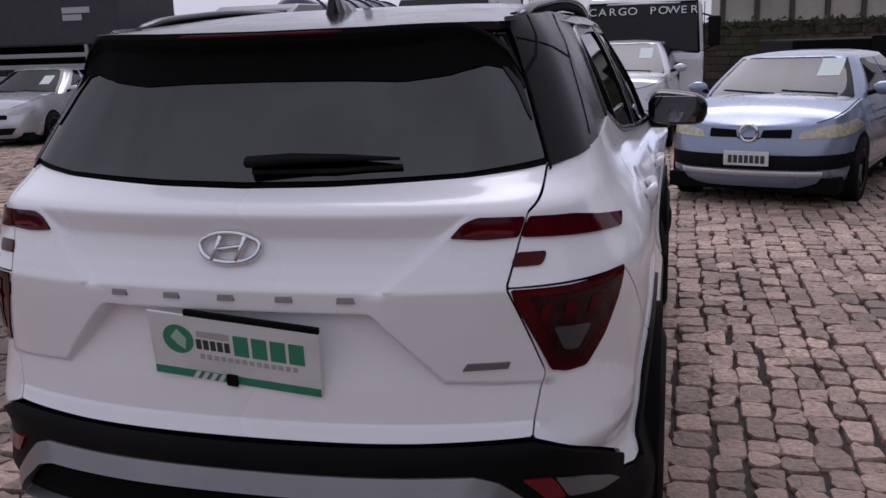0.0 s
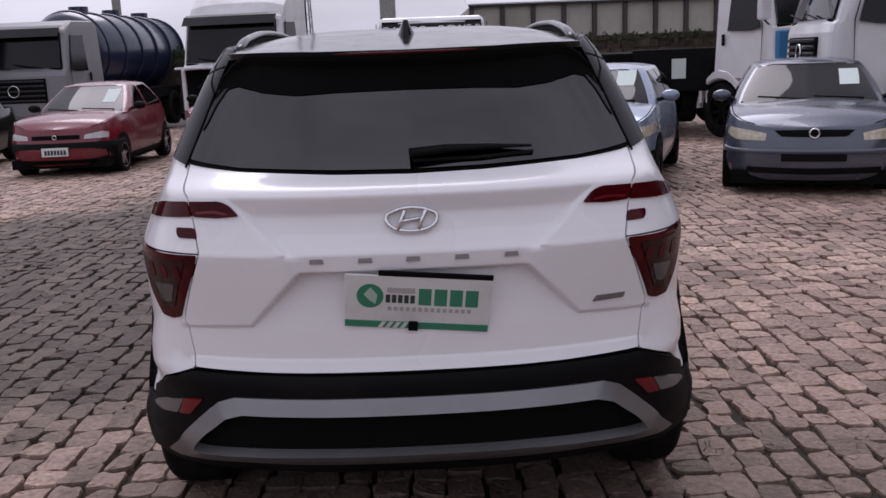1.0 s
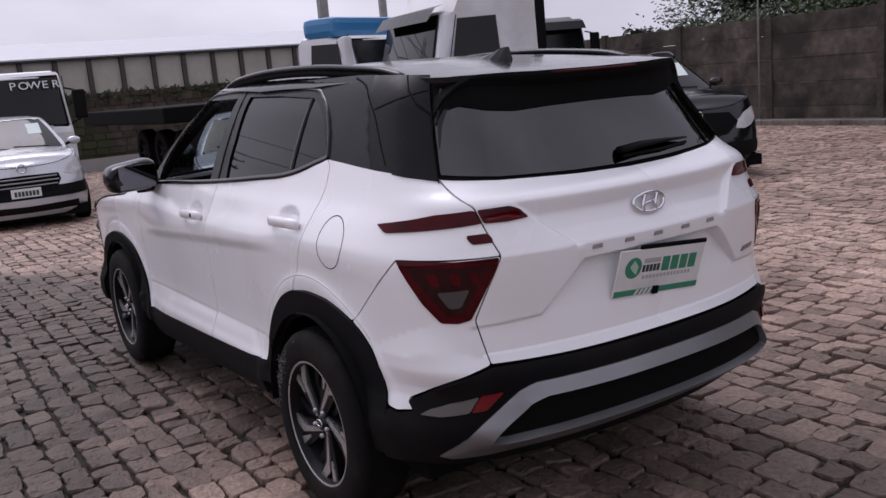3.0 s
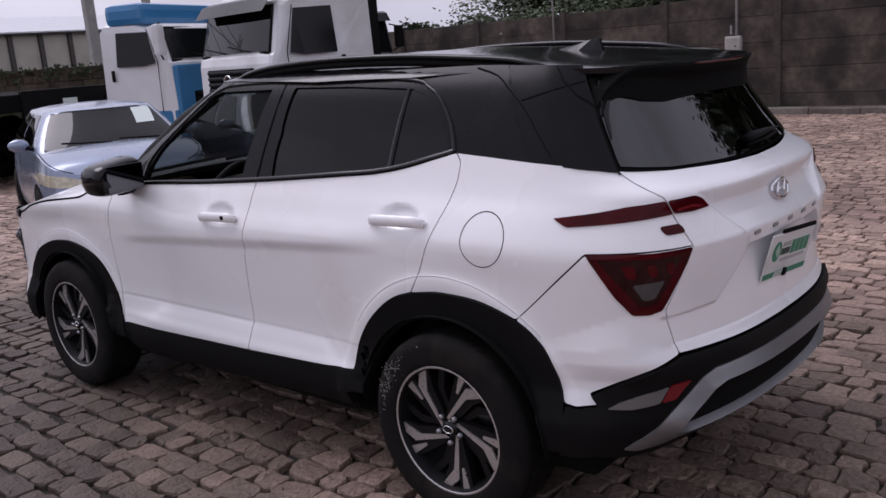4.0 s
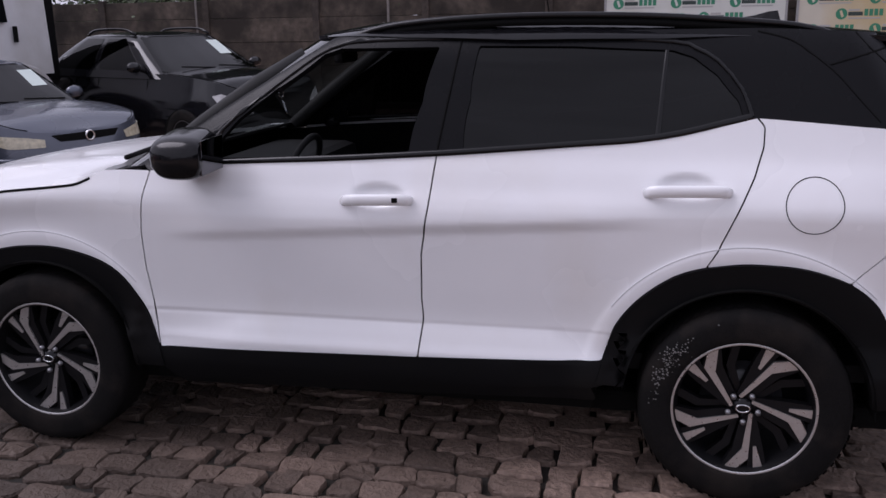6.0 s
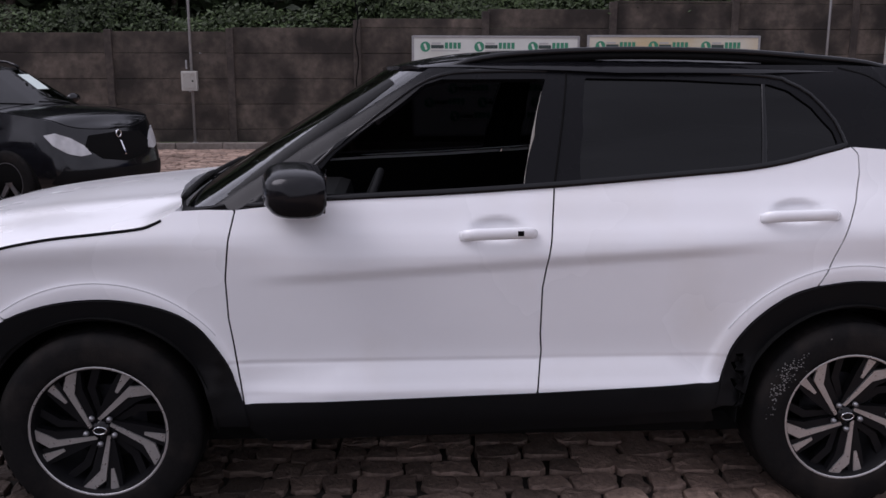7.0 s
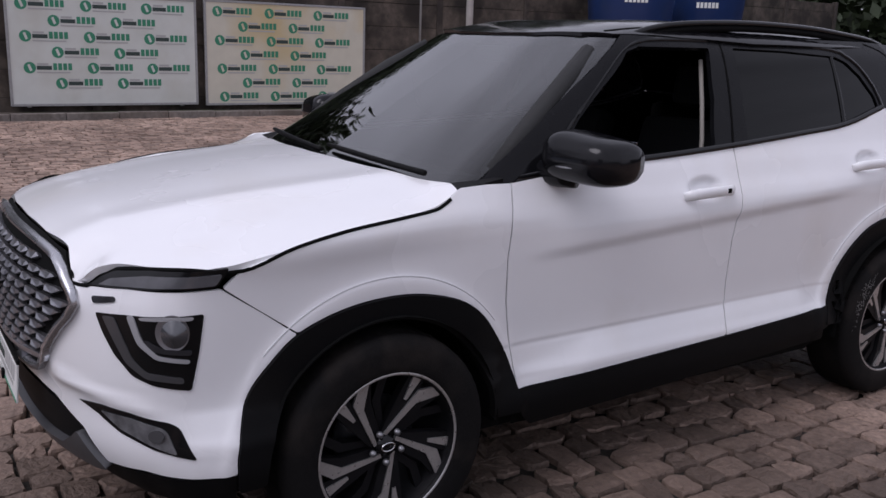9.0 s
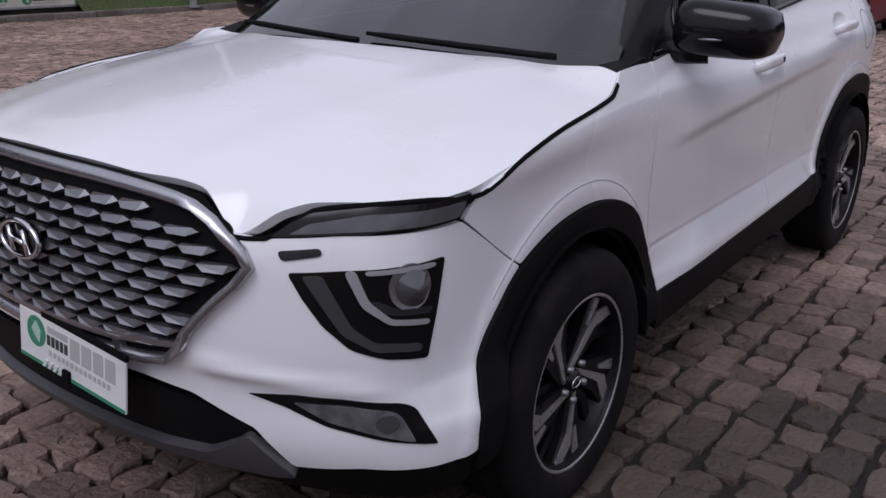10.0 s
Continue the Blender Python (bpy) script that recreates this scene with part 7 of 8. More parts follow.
    for sx in (-1, 1):
        bm = bmesh.new()
        box(bm, sx * h * 0.60, sx * h * 0.90, 0.09, 0.125, 0.48, 0.66, 0.03)
        part("headlamp", bm, CARLENS, lo)
        # door: window, handle, steps, mirror
        V = [(sx * (h * (1 - 0.06 * max(0, (z - screen[0]) / (top - screen[0]))) + 0.012), y, z) for y, z in ((-0.36, screen[0] - 0.02), (-0.50, screen[1] - 0.05), (-1.15, screen[1] - 0.03), (-1.17, screen[0] - 0.05), (-0.60, screen[0] - 0.06))]
        link_mesh("side_window", V + [(x - sx * 0.01, y, z) for x, y, z in V], [(0, 1, 2, 3, 4), (0, 1, 6, 5), (1, 2, 7, 6), (2, 3, 8, 7), (3, 4, 9, 8), (4, 0, 5, 9)], CABGLASS, lo, smooth=False)
        for pts in ([(-0.33, sill), (-0.31, screen[0]), (-0.46, screen[1])], [(-1.32, sill), (-1.32, screen[1])]):
            V, F = tube([(sx * (h + 0.003), y, z) for y, z in pts], 0.008, 5)
            link_mesh("door_seam", V, F, SEAM, lo)
        bm = bmesh.new()
        box(bm, sx * h, sx * (h + 0.03), -1.30, -1.24, screen[0] - 0.30, screen[0] - 0.10, 0.01)
        part("door_handle", bm, CLAD, lo)
        for z in (0.42, 0.68):
            bm = bmesh.new()
            box(bm, sx * (h - 0.25), sx * (h + 0.012), -0.70, -0.30, z + 0.1, z + 0.16, 0.01)
            part("step", bm, CLAD, lo)
        if mirrors is not False:
            bm = bmesh.new()
            box(bm, sx * (h + 0.06), sx * (h + 0.28), -0.16, -0.04, screen[0] + 0.10, screen[0] + 0.62, 0.04)
            part("door_mirror", bm, mirrors or CLAD, lo)
            bm = bmesh.new()
            rod(bm, (sx * h * 0.97, -0.2, screen[0] + 0.66), (sx * (h + 0.16), -0.1, screen[0] + 0.60), 0.016)
            part("mirror_arm", bm, CLAD, lo)
            bm = bmesh.new()
            rod(bm, (sx * h * 0.97, -0.2, screen[0] + 0.02), (sx * (h + 0.16), -0.1, screen[0] + 0.10), 0.016)
            part("mirror_arm", bm, CLAD, lo)
        bm = bmesh.new()
        box(bm, sx * (h - 0.28), sx * (h - 0.004), -0.74, -0.02, 0.50, sill + 0.02, 0.03)
        part("step_panel", bm, low, lo)
        # mudguard over the front wheel: a flat-topped band, deepest above the axle
        V, F = [], []
        for t in np.radians((20, 40, 58, 75, 92, 108, 122, 140, 160, 178)):
            deep = 0.64 + 0.12 * max(0, math.sin(t + 0.12)) ** 3
            for x, rr in ((h - 0.34, deep), (h - 0.03, deep), (h + 0.012, deep - 0.03), (h + 0.016, 0.60), (h - 0.02, 0.575), (h - 0.34, 0.575)):
                V.append((sx * x, -1.35 + rr * 1.02 * math.cos(t), 0.50 + rr * 0.98 * math.sin(t)))
        F = [(6 * i + j, 6 * i + (j + 1) % 6, 6 * i + 6 + (j + 1) % 6, 6 * i + 6 + j) for i in range(9) for j in range(6)] + [tuple(range(6)), tuple(range(54, 60))]
        link_mesh("wing", V, F, paint, lo, smooth=False)
    # chassis, wheels
    for sx in (-1, 1):
        bm = bmesh.new()
        box(bm, sx * 0.36, sx * 0.44, -bed, -0.3, 0.72, 0.98)
        part("chassis_rail", bm, SEAM, lo)
        for y in (-1.35, *([-bed + 0.9, -bed + 2.2] if bed > 4 else [-bed + 0.6])):
            wheel("wheel", lo, pose(sx * (h - 0.17), y, 0.50, 0, 0, 180 if sx > 0 else 0), R=0.50, rim=0.29, w=0.29, style="seven", bright=CLAD, dark=SEAM)
    for y in (-1.35, *([-bed + 0.9, -bed + 2.2] if bed > 4 else [-bed + 0.6])):
        bm = bmesh.new()
        rod(bm, (-h + 0.3, y, 0.5), (h - 0.3, y, 0.5), 0.09)
        part("axle", bm, SEAM, lo)
    if bed > 4:
        bm = bmesh.new()
        rod(bm, (-0.75, -2.9, 0.72), (-0.75, -3.9, 0.72), 0.28, n=20)
        part("fuel_tank", bm, STEELGREY, lo, smooth=True)
    if words:
        x0 = 0.0
        for ch in words:
            if ch != " ":
                cu = bpy.data.curves.new("text", "FONT")
                cu.body, cu.size, cu.align_x, cu.extrude = ch, 0.19, "CENTER", 0.004
                me = bpy.data.meshes.new_from_object(bpy.data.objects.new("text", cu))
                me.transform(Matrix.Translation((0.89 - x0, -0.10, screen[1] - 0.20)) @ Matrix.Rotation(radians(180), 4, "Z") @ Matrix.Rotation(radians(78), 4, "X") @ Matrix.Diagonal((1.15, 1, 1, 1)))
                me.materials.append(PLATEWHITE)
                new("letter", me).parent = lo
            x0 += 0.178
    return lo


VISOR = make_mat("smoked_visor", (0.012, 0.012, 0.013), 0.35, spec=0.25, dirt=(0.02, 0.02, 0.019), dirt_scale=2)
WHITE_L = make_mat("lorry_white", (0.74, 0.74, 0.75), 0.35, coat=0.3, grain=0.03, scale=3, dirt=(0.50, 0.48, 0.45), dirt_scale=1.1, dirt_at=(0.5, 0.8))
SILVER_L = make_mat("lorry_silver", (0.24, 0.24, 0.25), 0.4, metal=0.3, dirt=(0.24, 0.23, 0.22), dirt_scale=1.2)
BLUE_L = make_mat("lorry_blue", (0.035, 0.19, 0.40), 0.4, coat=0.3, dirt=(0.04, 0.15, 0.3), dirt_scale=1.5)
CREAM_L = make_mat("lorry_cream", (0.42, 0.38, 0.22), 0.45, dirt=(0.3, 0.27, 0.17), dirt_scale=1.5)
GREY_L = make_mat("lorry_grey", (0.13, 0.13, 0.135), 0.45, dirt=(0.09, 0.09, 0.09), dirt_scale=1.5)
NAVY = make_mat("tank_navy", (0.007, 0.014, 0.048), 0.3, coat=0.4, grain=0.06, scale=3, dirt=(0.02, 0.03, 0.06), dirt_scale=1.2)
TARP = make_mat("dark_tarpaulin", (0.035, 0.035, 0.04), 0.6, grain=0.15, scale=6, bump=0.3, bump_scale=5)

cab_lorry("tractor_lorry", (5.52, 8.36), (-0.985, 0.17), WHITE_L, "white tractor lorry with a tall roof deflector", W=2.4, top=2.66, cab=1.85, fairing=0.95, screen=(1.80, 2.46), grille=(1.15, 1.60), glass=DARKGLASS, lift=0.06, bed=4.4, mirrors=False)
cab_lorry("tractor_lorry", (7.15, 11.13), (0.37, -0.93), WHITE_L, "white and blue tractor lorry with blue roof fairing", W=2.45, top=2.62, cab=1.5, screen=(1.95, 2.52), grille=(0.95, 1.40), roof_mat=BLUE_L, low_mat=BLUE_L, visor=False, bed=6.5, mirrors=WHITE_L)
cab_lorry("tractor_lorry", (11.9, 12.3), (-0.25, -0.97), GREY_L, "dark grey lorry cab behind the others", W=2.4, top=2.80, cab=1.9, bed=6.0)
tank_lorry = cab_lorry("tank_lorry", (-9.2, 16.7), (-0.10, -0.99), SILVER_L, "silver lorry carrying a navy blue tank", W=2.45, top=2.85, cab=2.0, bed=9.0, mirrors=False)
cab_lorry("lorry", (-4.15, 16.2), (-0.24, -0.97), WHITE_L, "white lorry with its front flap raised and engine bare", W=2.4, top=2.88, cab=1.9, open_nose=True, bed=3.6, screen=(1.72, 2.64), fairing=0.7, mirrors=False)
cab_lorry("cargo_lorry", (0.35, 13.1), (0.0, -1.0), WHITE_L, "white cargo lorry with lettered dark windscreen strip", W=2.15, top=2.42, cab=1.9, visor=False, bed=7.0, screen=(1.42, 2.30), words="CARGO POWER", grille=(0.85, 1.25), lift=0.0)
cab_lorry("lorry", (-11.5, 17.0), (-0.15, -0.99), CREAM_L, "faded cream lorry cab", W=2.0, top=2.72, cab=1.7, bed=6.0, screen=(1.72, 2.48), mirrors=False)

# tank on the silver lorry
def ribbed_tank(parent, y0, y1, r, zc):
    prof = [(0.0, y0), (r * 0.55, y0 + 0.05), (r * 0.85, y0 + 0.15), (r, y0 + 0.35), (r, y1 - 0.35), (r * 0.85, y1 - 0.15), (r * 0.55, y1 - 0.05), (0.0, y1)]
    V, F = lathe(prof, 36)
    t = link_mesh("tank", [(y, x, z + zc) for x, y, z in V], F, NAVY, parent, "navy blue cylindrical tank")
    for y in np.linspace(y0 + 0.5, y1 - 0.5, 6):
        V, F = tube([((r + 0.02) * math.cos(a), y, zc + (r + 0.02) * math.sin(a)) for a in np.linspace(0, 2 * math.pi, 36, endpoint=False)], 0.035, 6, closed=True, up=(0, 1, 0))
        link_mesh("hoop", V, F, NAVY, t)
    for y in (y0 + 1.2, (y0 + y1) / 2, y1 - 1.2):
        bm = bmesh.new()
        rod(bm, (0, y, zc + r - 0.05), (0, y, zc + r + 0.16), 0.25, n=20)
        part("hatch", bm, NAVY, t)
    for sx in (-1, 1):
        bm = bmesh.new()
        box(bm, sx * 0.9, sx * 1.15, y0 + 0.1, y1 - 0.1, 0.85, 1.15, 0.02)
        part("side_locker", bm, SEAM, t)


ribbed_tank(tank_lorry, -8.8, -2.4, 1.02, 2.15)

# dark box trailer
trailer = thing("box_trailer", pose(-18.6, 15.8, 0.05), "dark tarpaulin-sided trailer with pale lettering bars", "trailer")
bm = bmesh.new()
box(bm, -7.4, 7.4, -1.25, 1.25, 1.72, 4.1, 0.05)
part("cover", bm, TARP, trailer)
for i, (w0, z0) in enumerate(((0.72, 2.42), (0.5, 2.26))):
    bm = bmesh.new()
    box(bm, 6.0, 6.0 + w0, -1.262, -1.25, z0, z0 + 0.13)
    part("lettering_bar", bm, GREYINK, trailer)
for z in (0.95, 1.2, 1.45):
    bm = bmesh.new()
    box(bm, -7.2, 7.2, -1.24, -1.20, z, z + 0.10, 0.01)
    part("side_guard", bm, STEELGREY, trailer)
for x in (-6.5, -4, -1.5, 1, 3.5, 6.5):
    bm = bmesh.new()
    box(bm, x - 0.04, x + 0.04, -1.23, -1.17, 0.9, 1.75)
    part("guard_post", bm, STEELGREY, trailer)
bm = bmesh.new()
box(bm, -7.2, 7.2, -0.5, 0.5, 1.3, 1.72)
part("chassis", bm, SEAM, trailer)
for x in (-6.0, -4.7, -3.4, 5.0):
    for y in (-0.95, 0.95):
        wheel("wheel", trailer, pose(x, y, 0.5, 0, 0, 90 if y < 0 else -90), R=0.5, rim=0.29, w=0.28, style="seven", bright=CLAD, dark=SEAM)
# flatbed trailer with a paper on its end
flat = thing("flatbed_trailer", pose(4.3, 13.2, 0.05, 0, 0, 0), "dark empty flatbed trailer with a paper on its end", "trailer")
bm = bmesh.new()
box(bm, -1.5, 1.75, -0.9, 5.5, 1.05, 1.35, 0.03)
part("deck", bm, SEAM, flat)
bm = bmesh.new()
box(bm, -0.3, 1.7, -0.95, -0.85, 0.62, 1.40, 0.02)
part("end_plate", bm, CLAD, flat)
bm = bmesh.new()
box(bm, 0.42, 0.68, -0.972, -0.95, 0.86, 1.22)
part("paper_sheet", bm, PAPER, flat)
for x in (-0.9, 0.9):
    for y in (-0.2, 1.1, 2.4):
        wheel("wheel", flat, pose(x, y, 0.45, 0, 0, 0 if x < 0 else 180), R=0.45, rim=0.27, w=0.28, style="seven", bright=CLAD, dark=SEAM)
bm = bmesh.new()
for y in (-0.2, 1.1, 2.4):
    rod(bm, (-0.8, y, 0.45), (0.8, y, 0.45), 0.07)
part("axles", bm, SEAM, flat)
for i in range(6):
    bm = bmesh.new()
    box(bm, 0.95 + 0.13 * i, 1.0 + 0.13 * i, -0.93, -0.90, 0.40, 0.85)
    part("guard_slat", bm, PLATEWHITE, flat)
bm = bmesh.new()
box(bm, 0.9, 1.75, -0.91, -0.88, 0.82, 0.90)
part("guard_rail", bm, STEELGREY, flat)

# ---- distance: warehouse, poles, wires, trees, water tanks ----
CREAMWALL = make_mat("cream_cladding", (0.42, 0.39, 0.33), 0.7, grain=0.06, scale=2, dirt=(0.30, 0.27, 0.22), dirt_scale=0.5, dirt_at=(0.5, 0.8))
PALEROOF = make_mat("pale_sheet_roof", (0.55, 0.56, 0.58), 0.6, grain=0.04, scale=1)
DARKCOL = make_mat("dark_column", (0.06, 0.055, 0.05), 0.8, grain=0.2, scale=4)
hall = thing("warehouse", pose(18, 60, 0.2), "long cream warehouse with dark columns and pale roof", "building")
x = -14.0
while x < 22:
    bm = bmesh.new()
    box(bm, x + 0.17, x + 1.98, -0.05, 0.1, 0.0, 4.45, 0.02)
    part("wall_panel", bm, CREAMWALL, hall)
    bm = bmesh.new()
    box(bm, x - 0.15, x + 0.15, -0.25, 0.15, 0.0, 4.5)
    part("column", bm, DARKCOL, hall)
    x += 2.15
bm = bmesh.new()
box(bm, -14.2, 22.4, -0.45, 0.2, 4.45, 4.65)
part("gutter", bm, DARKCOL, hall)
bm = bmesh.new()
box(bm, -14.2, 22.4, 0.0, 14.0, 0.0, 4.4)
part("inner_wall", bm, CREAMWALL, hall)
link_mesh("roof", [(-14.3, -0.5, 4.62), (22.5, -0.5, 4.62), (22.5, 10, 6.3), (-14.3, 10, 6.3), (-14.3, -0.5, 4.56), (22.5, -0.5, 4.56), (22.5, 10, 6.2), (-14.3, 10, 6.2)], [(0, 1, 2, 3), (4, 5, 1, 0), (7, 6, 5, 4)], PALEROOF, hall, smooth=False)

POLECON = make_mat("pole_concrete", (0.32, 0.31, 0.29), 0.85, grain=0.15, scale=3)
poles = {}
for nm, x, y, h in (("a", 15.75, 31, 9.5), ("c", 25.8, 43, 10), ("d", -16, 46, 10)):
    pl = thing("utility_pole", pose(x, y, 0), "pale concrete utility pole with crossarms", "pole")
    bm = bmesh.new()
    box(bm, -0.20, 0.20, -0.15, 0.15, 0, h, 0.03)
    part("shaft", bm, POLECON, pl)
    for z in (h - 0.4, h - 1.3):
        bm = bmesh.new()
        box(bm, -1.0, 1.0, -0.06, 0.06, z, z + 0.12)
        part("crossarm", bm, DARKCOL, pl)
        for xi in (-0.85, -0.4, 0.4, 0.85):
            bm = bmesh.new()
            rod(bm, (xi, 0, z + 0.12), (xi, 0, z + 0.30), 0.05, 0.03, 8)
            part("insulator", bm, LAMPGREY, pl)
    poles[nm] = (x, y, h)
for (a, b), lv in ((("d", "a"), 8.9), (("d", "a"), 8.0), (("d", "c"), 9.4), (("a", "c"), 8.9), (("a", "c"), 8.1)):
    (x0, y0, _), (x1, y1, _) = poles[a], poles[b]
    V, F = tube([(x0 + (x1 - x0) * t, y0 + (y1 - y0) * t, lv - 2.2 * t * (1 - t)) for t in np.linspace(0, 1, 20)], 0.022, 5)
    tagged(link_mesh("power_line", V, F, SEAM), "sagging black overhead power line", "cable", "overhead lines")
for n, (p, q) in enumerate((((-40, 34, 8.2), (15.3, 31, 8.6)), ((15.3, 31, 8.6), (60, 24, 8.0)), ((15.3, 31, 8.0), (60, 24, 7.3)), ((15.3, 31, 7.2), (60, 25, 6.2)), ((-40, 40, 9.6), (60, 33, 9.2)), ((-30, 20, 9.5), (26, 48, 8.5)))):
    p, q = np.array(p), np.array(q)
    V, F = tube([p + (q - p) * t - np.array([0, 0, 2.0 * t * (1 - t)]) for t in np.linspace(0, 1, 24)], 0.02, 5)
    tagged(link_mesh("power_line", V, F, SEAM), "sagging black overhead power line", "cable", "overhead lines")
for x, y, z in ((23.5, 29.7, 6.55), (20.6, 30.2, 7.35)):
    bm = bmesh.new()
    rod(bm, (x - 0.35, y, z), (x + 0.35, y, z), 0.10, 0.08, 10)
    tagged(part("cable_box", bm, SEAM), "black cable joint hanging on a wire", "cable box")
# far slender tower
tower = thing("tower", pose(-3.25, 110, 0), "slender pale concrete tower in the distance", "tower")
bm = bmesh.new()
box(bm, -0.95, 0.95, -0.95, 0.95, -0.5, 10.2, 0.05)
part("shaft", bm, POLECON, tower)
bm = bmesh.new()
box(bm, -1.05, 1.05, -1.05, 1.05, 10.2, 10.5, 0.03)
part("cap", bm, POLECON, tower)
# lattice mast
mast = thing("lattice_mast", pose(-6.9, 52, 0), "grey steel lattice mast", "mast")
for sx, sy in ((-1, -1), (1, -1), (1, 1), (-1, 1)):
    bm = bmesh.new()
    rod(bm, (sx * 0.7, sy * 0.7, 0), (sx * 0.35, sy * 0.35, 14), 0.05, n=6)
    part("leg", bm, STEELGREY, mast)
for i in range(14):
    w0, w1 = 0.7 - 0.025 * i, 0.7 - 0.025 * (i + 1)
    for a, b in (((-1, -1), (1, -1)), ((1, -1), (1, 1)), ((1, 1), (-1, 1)), ((-1, 1), (-1, -1))):
        bm = bmesh.new()
        rod(bm, (a[0] * w0, a[1] * w0, i), (b[0] * w1, b[1] * w1, i + 1), 0.025, n=5)
        part("brace", bm, STEELGREY, mast)


def tree_meshes(seed, h, spread, leaves, leaf, low=0.35):
    """Trunk with limbs, and a crown of small leaves in loose clumps round the limbs."""
    r = random.Random(seed)
    bm = bmesh.new()
    tips = []
    pts = [Vector((0, 0, -0.2)), Vector((r.uniform(-0.2, 0.2), r.uniform(-0.2, 0.2), h * 0.3)), Vector((r.uniform(-0.4, 0.4), r.uniform(-0.4, 0.4), h * 0.6)), Vector((r.uniform(-0.5, 0.5), r.uniform(-0.5, 0.5), h * 0.9))]
    for i in range(3):
        rod(bm, pts[i], pts[i + 1], 0.022 * h * (1 - i * 0.28), 0.022 * h * (1 - (i + 1) * 0.28), 8)
    for i in range(16):
        t = r.uniform(low, 0.95)
        base = pts[1].lerp(pts[3], (t - 0.3) / 0.6) if t > 0.3 else pts[0].lerp(pts[1], t / 0.3)
        a, out = r.uniform(0, 6.28), spread * r.uniform(0.45, 1.0) * (1.15 - 0.6 * abs(t - 0.6))
        end = base + Vector((math.cos(a) * out, math.sin(a) * out, h * r.uniform(0.04, 0.16)))
        mid = base.lerp(end, 0.5) + Vector((0, 0, h * 0.02))
        rod(bm, base, mid, 0.006 * h, 0.004 * h, 6)
        rod(bm, mid, end, 0.004 * h, 0.0015 * h, 5)
        tips += [end, mid, base.lerp(end, 0.75)]
    tips.append(pts[3] + Vector((0, 0, h * 0.05)))
    V, F = [], []
    for i in range(leaves):
        c = r.choice(tips)
        s = spread * 0.22
        p = c + Vector((r.gauss(0, s), r.gauss(0, s), r.gauss(0, s * 0.75)))
        q = leaf * r.uniform(0.6, 1.4)
        u = Vector((r.gauss(0, 1), r.gauss(0, 1), r.gauss(0, 0.6))).normalized()
        w = u.orthogonal().normalized()
        w.rotate(Matrix.Rotation(r.uniform(0, 6.28), 3, u))
        b = len(V)
        V += [p - u * q, p + w * q * 0.45, p + u * q, p - w * q * 0.45]
        F.append((b, b + 1, b + 2, b + 3))
    return bm, V, F


def make_tree(seed, h, spread, leaves, leaf, mat, x, y, label="tall dark leafy tree behind the wall", z=0.0, low=0.35):
    bm, V, F = tree_meshes(seed, h, spread, leaves, leaf, low)
    t = thing("tree", pose(x, y, z), label, "tree", "trees behind the wall")
    part("trunk", bm, BARK, t, smooth=True)
    link_mesh("crown", V, F, mat, t, smooth=False)
    return t


kinds = [make_tree(1, 8.0, 2.6, 11000, 0.15, LEAF, 19.5, 9.6), make_tree(2, 7.2, 2.5, 10000, 0.15, LEAF, 21.5, 6.2, low=0.2), make_tree(3, 8.6, 2.7, 11000, 0.16, LEAF, 20.0, -1.2, low=0.25)]
r = random.Random(4)
for x, y, s in ((23.5, 11.0, 0.9), (19.3, 3.2, 1.0), (23.5, 2.0, 1.15), (22.8, -4.4, 1.05), (19.6, -5.6, 1.1), (20.4, -9.6, 1.0), (23.5, -9.0, 1.2), (19.8, -13.8, 1.0), (22.5, -17.5, 1.1), (25.5, 8.2, 1.1), (20.5, -21, 1.05), (22.4, 13.0, 1.0), (27.2, 16.4, 1.15)):
    t = copy_thing(r.choice(kinds), pose(x, y, 0.0, 0, 0, r.uniform(0, 360)))
    t.scale = (s, s, s)
for x, y, h, s in ((30.0, 27.0, 2.5, 1.1), (31.5, 24.2, 2.6, 1.2), (22.0, 15.0, 4.6, 1.7), (27, 14.5, 6.0, 2.2)):
    make_tree(int(x * 7), h, s, 3500, 0.13, LEAF, x, y, "small bushy tree in the distance", low=0.2)
V, F = [], []
for i in range(34000):
    y = r.uniform(-24, 13)
    cl = 0.5 + 0.5 * math.sin(y * 1.7) * math.sin(y * 0.61 + 1)
    x, z = r.gauss(16.9, 0.5), wall_top(y) - 0.5 + r.random() * (0.5 + 1.0 * cl)
    q = r.uniform(0.03, 0.075)
    u = Vector((r.gauss(0, 1), r.gauss(0, 1), r.gauss(0, 0.8))).normalized()
    w = u.orthogonal()
    b, p = len(V), Vector((x, y, z))
    V += [p - u * q, p + w * q * 0.4, p + u * q, p - w * q * 0.4]
    F.append((b, b + 1, b + 2, b + 3))
tagged(link_mesh("shrubs", V, F, LEAF_LIGHT, smooth=False), "light green shrubs showing over the wall", "shrub", kind="stuff")

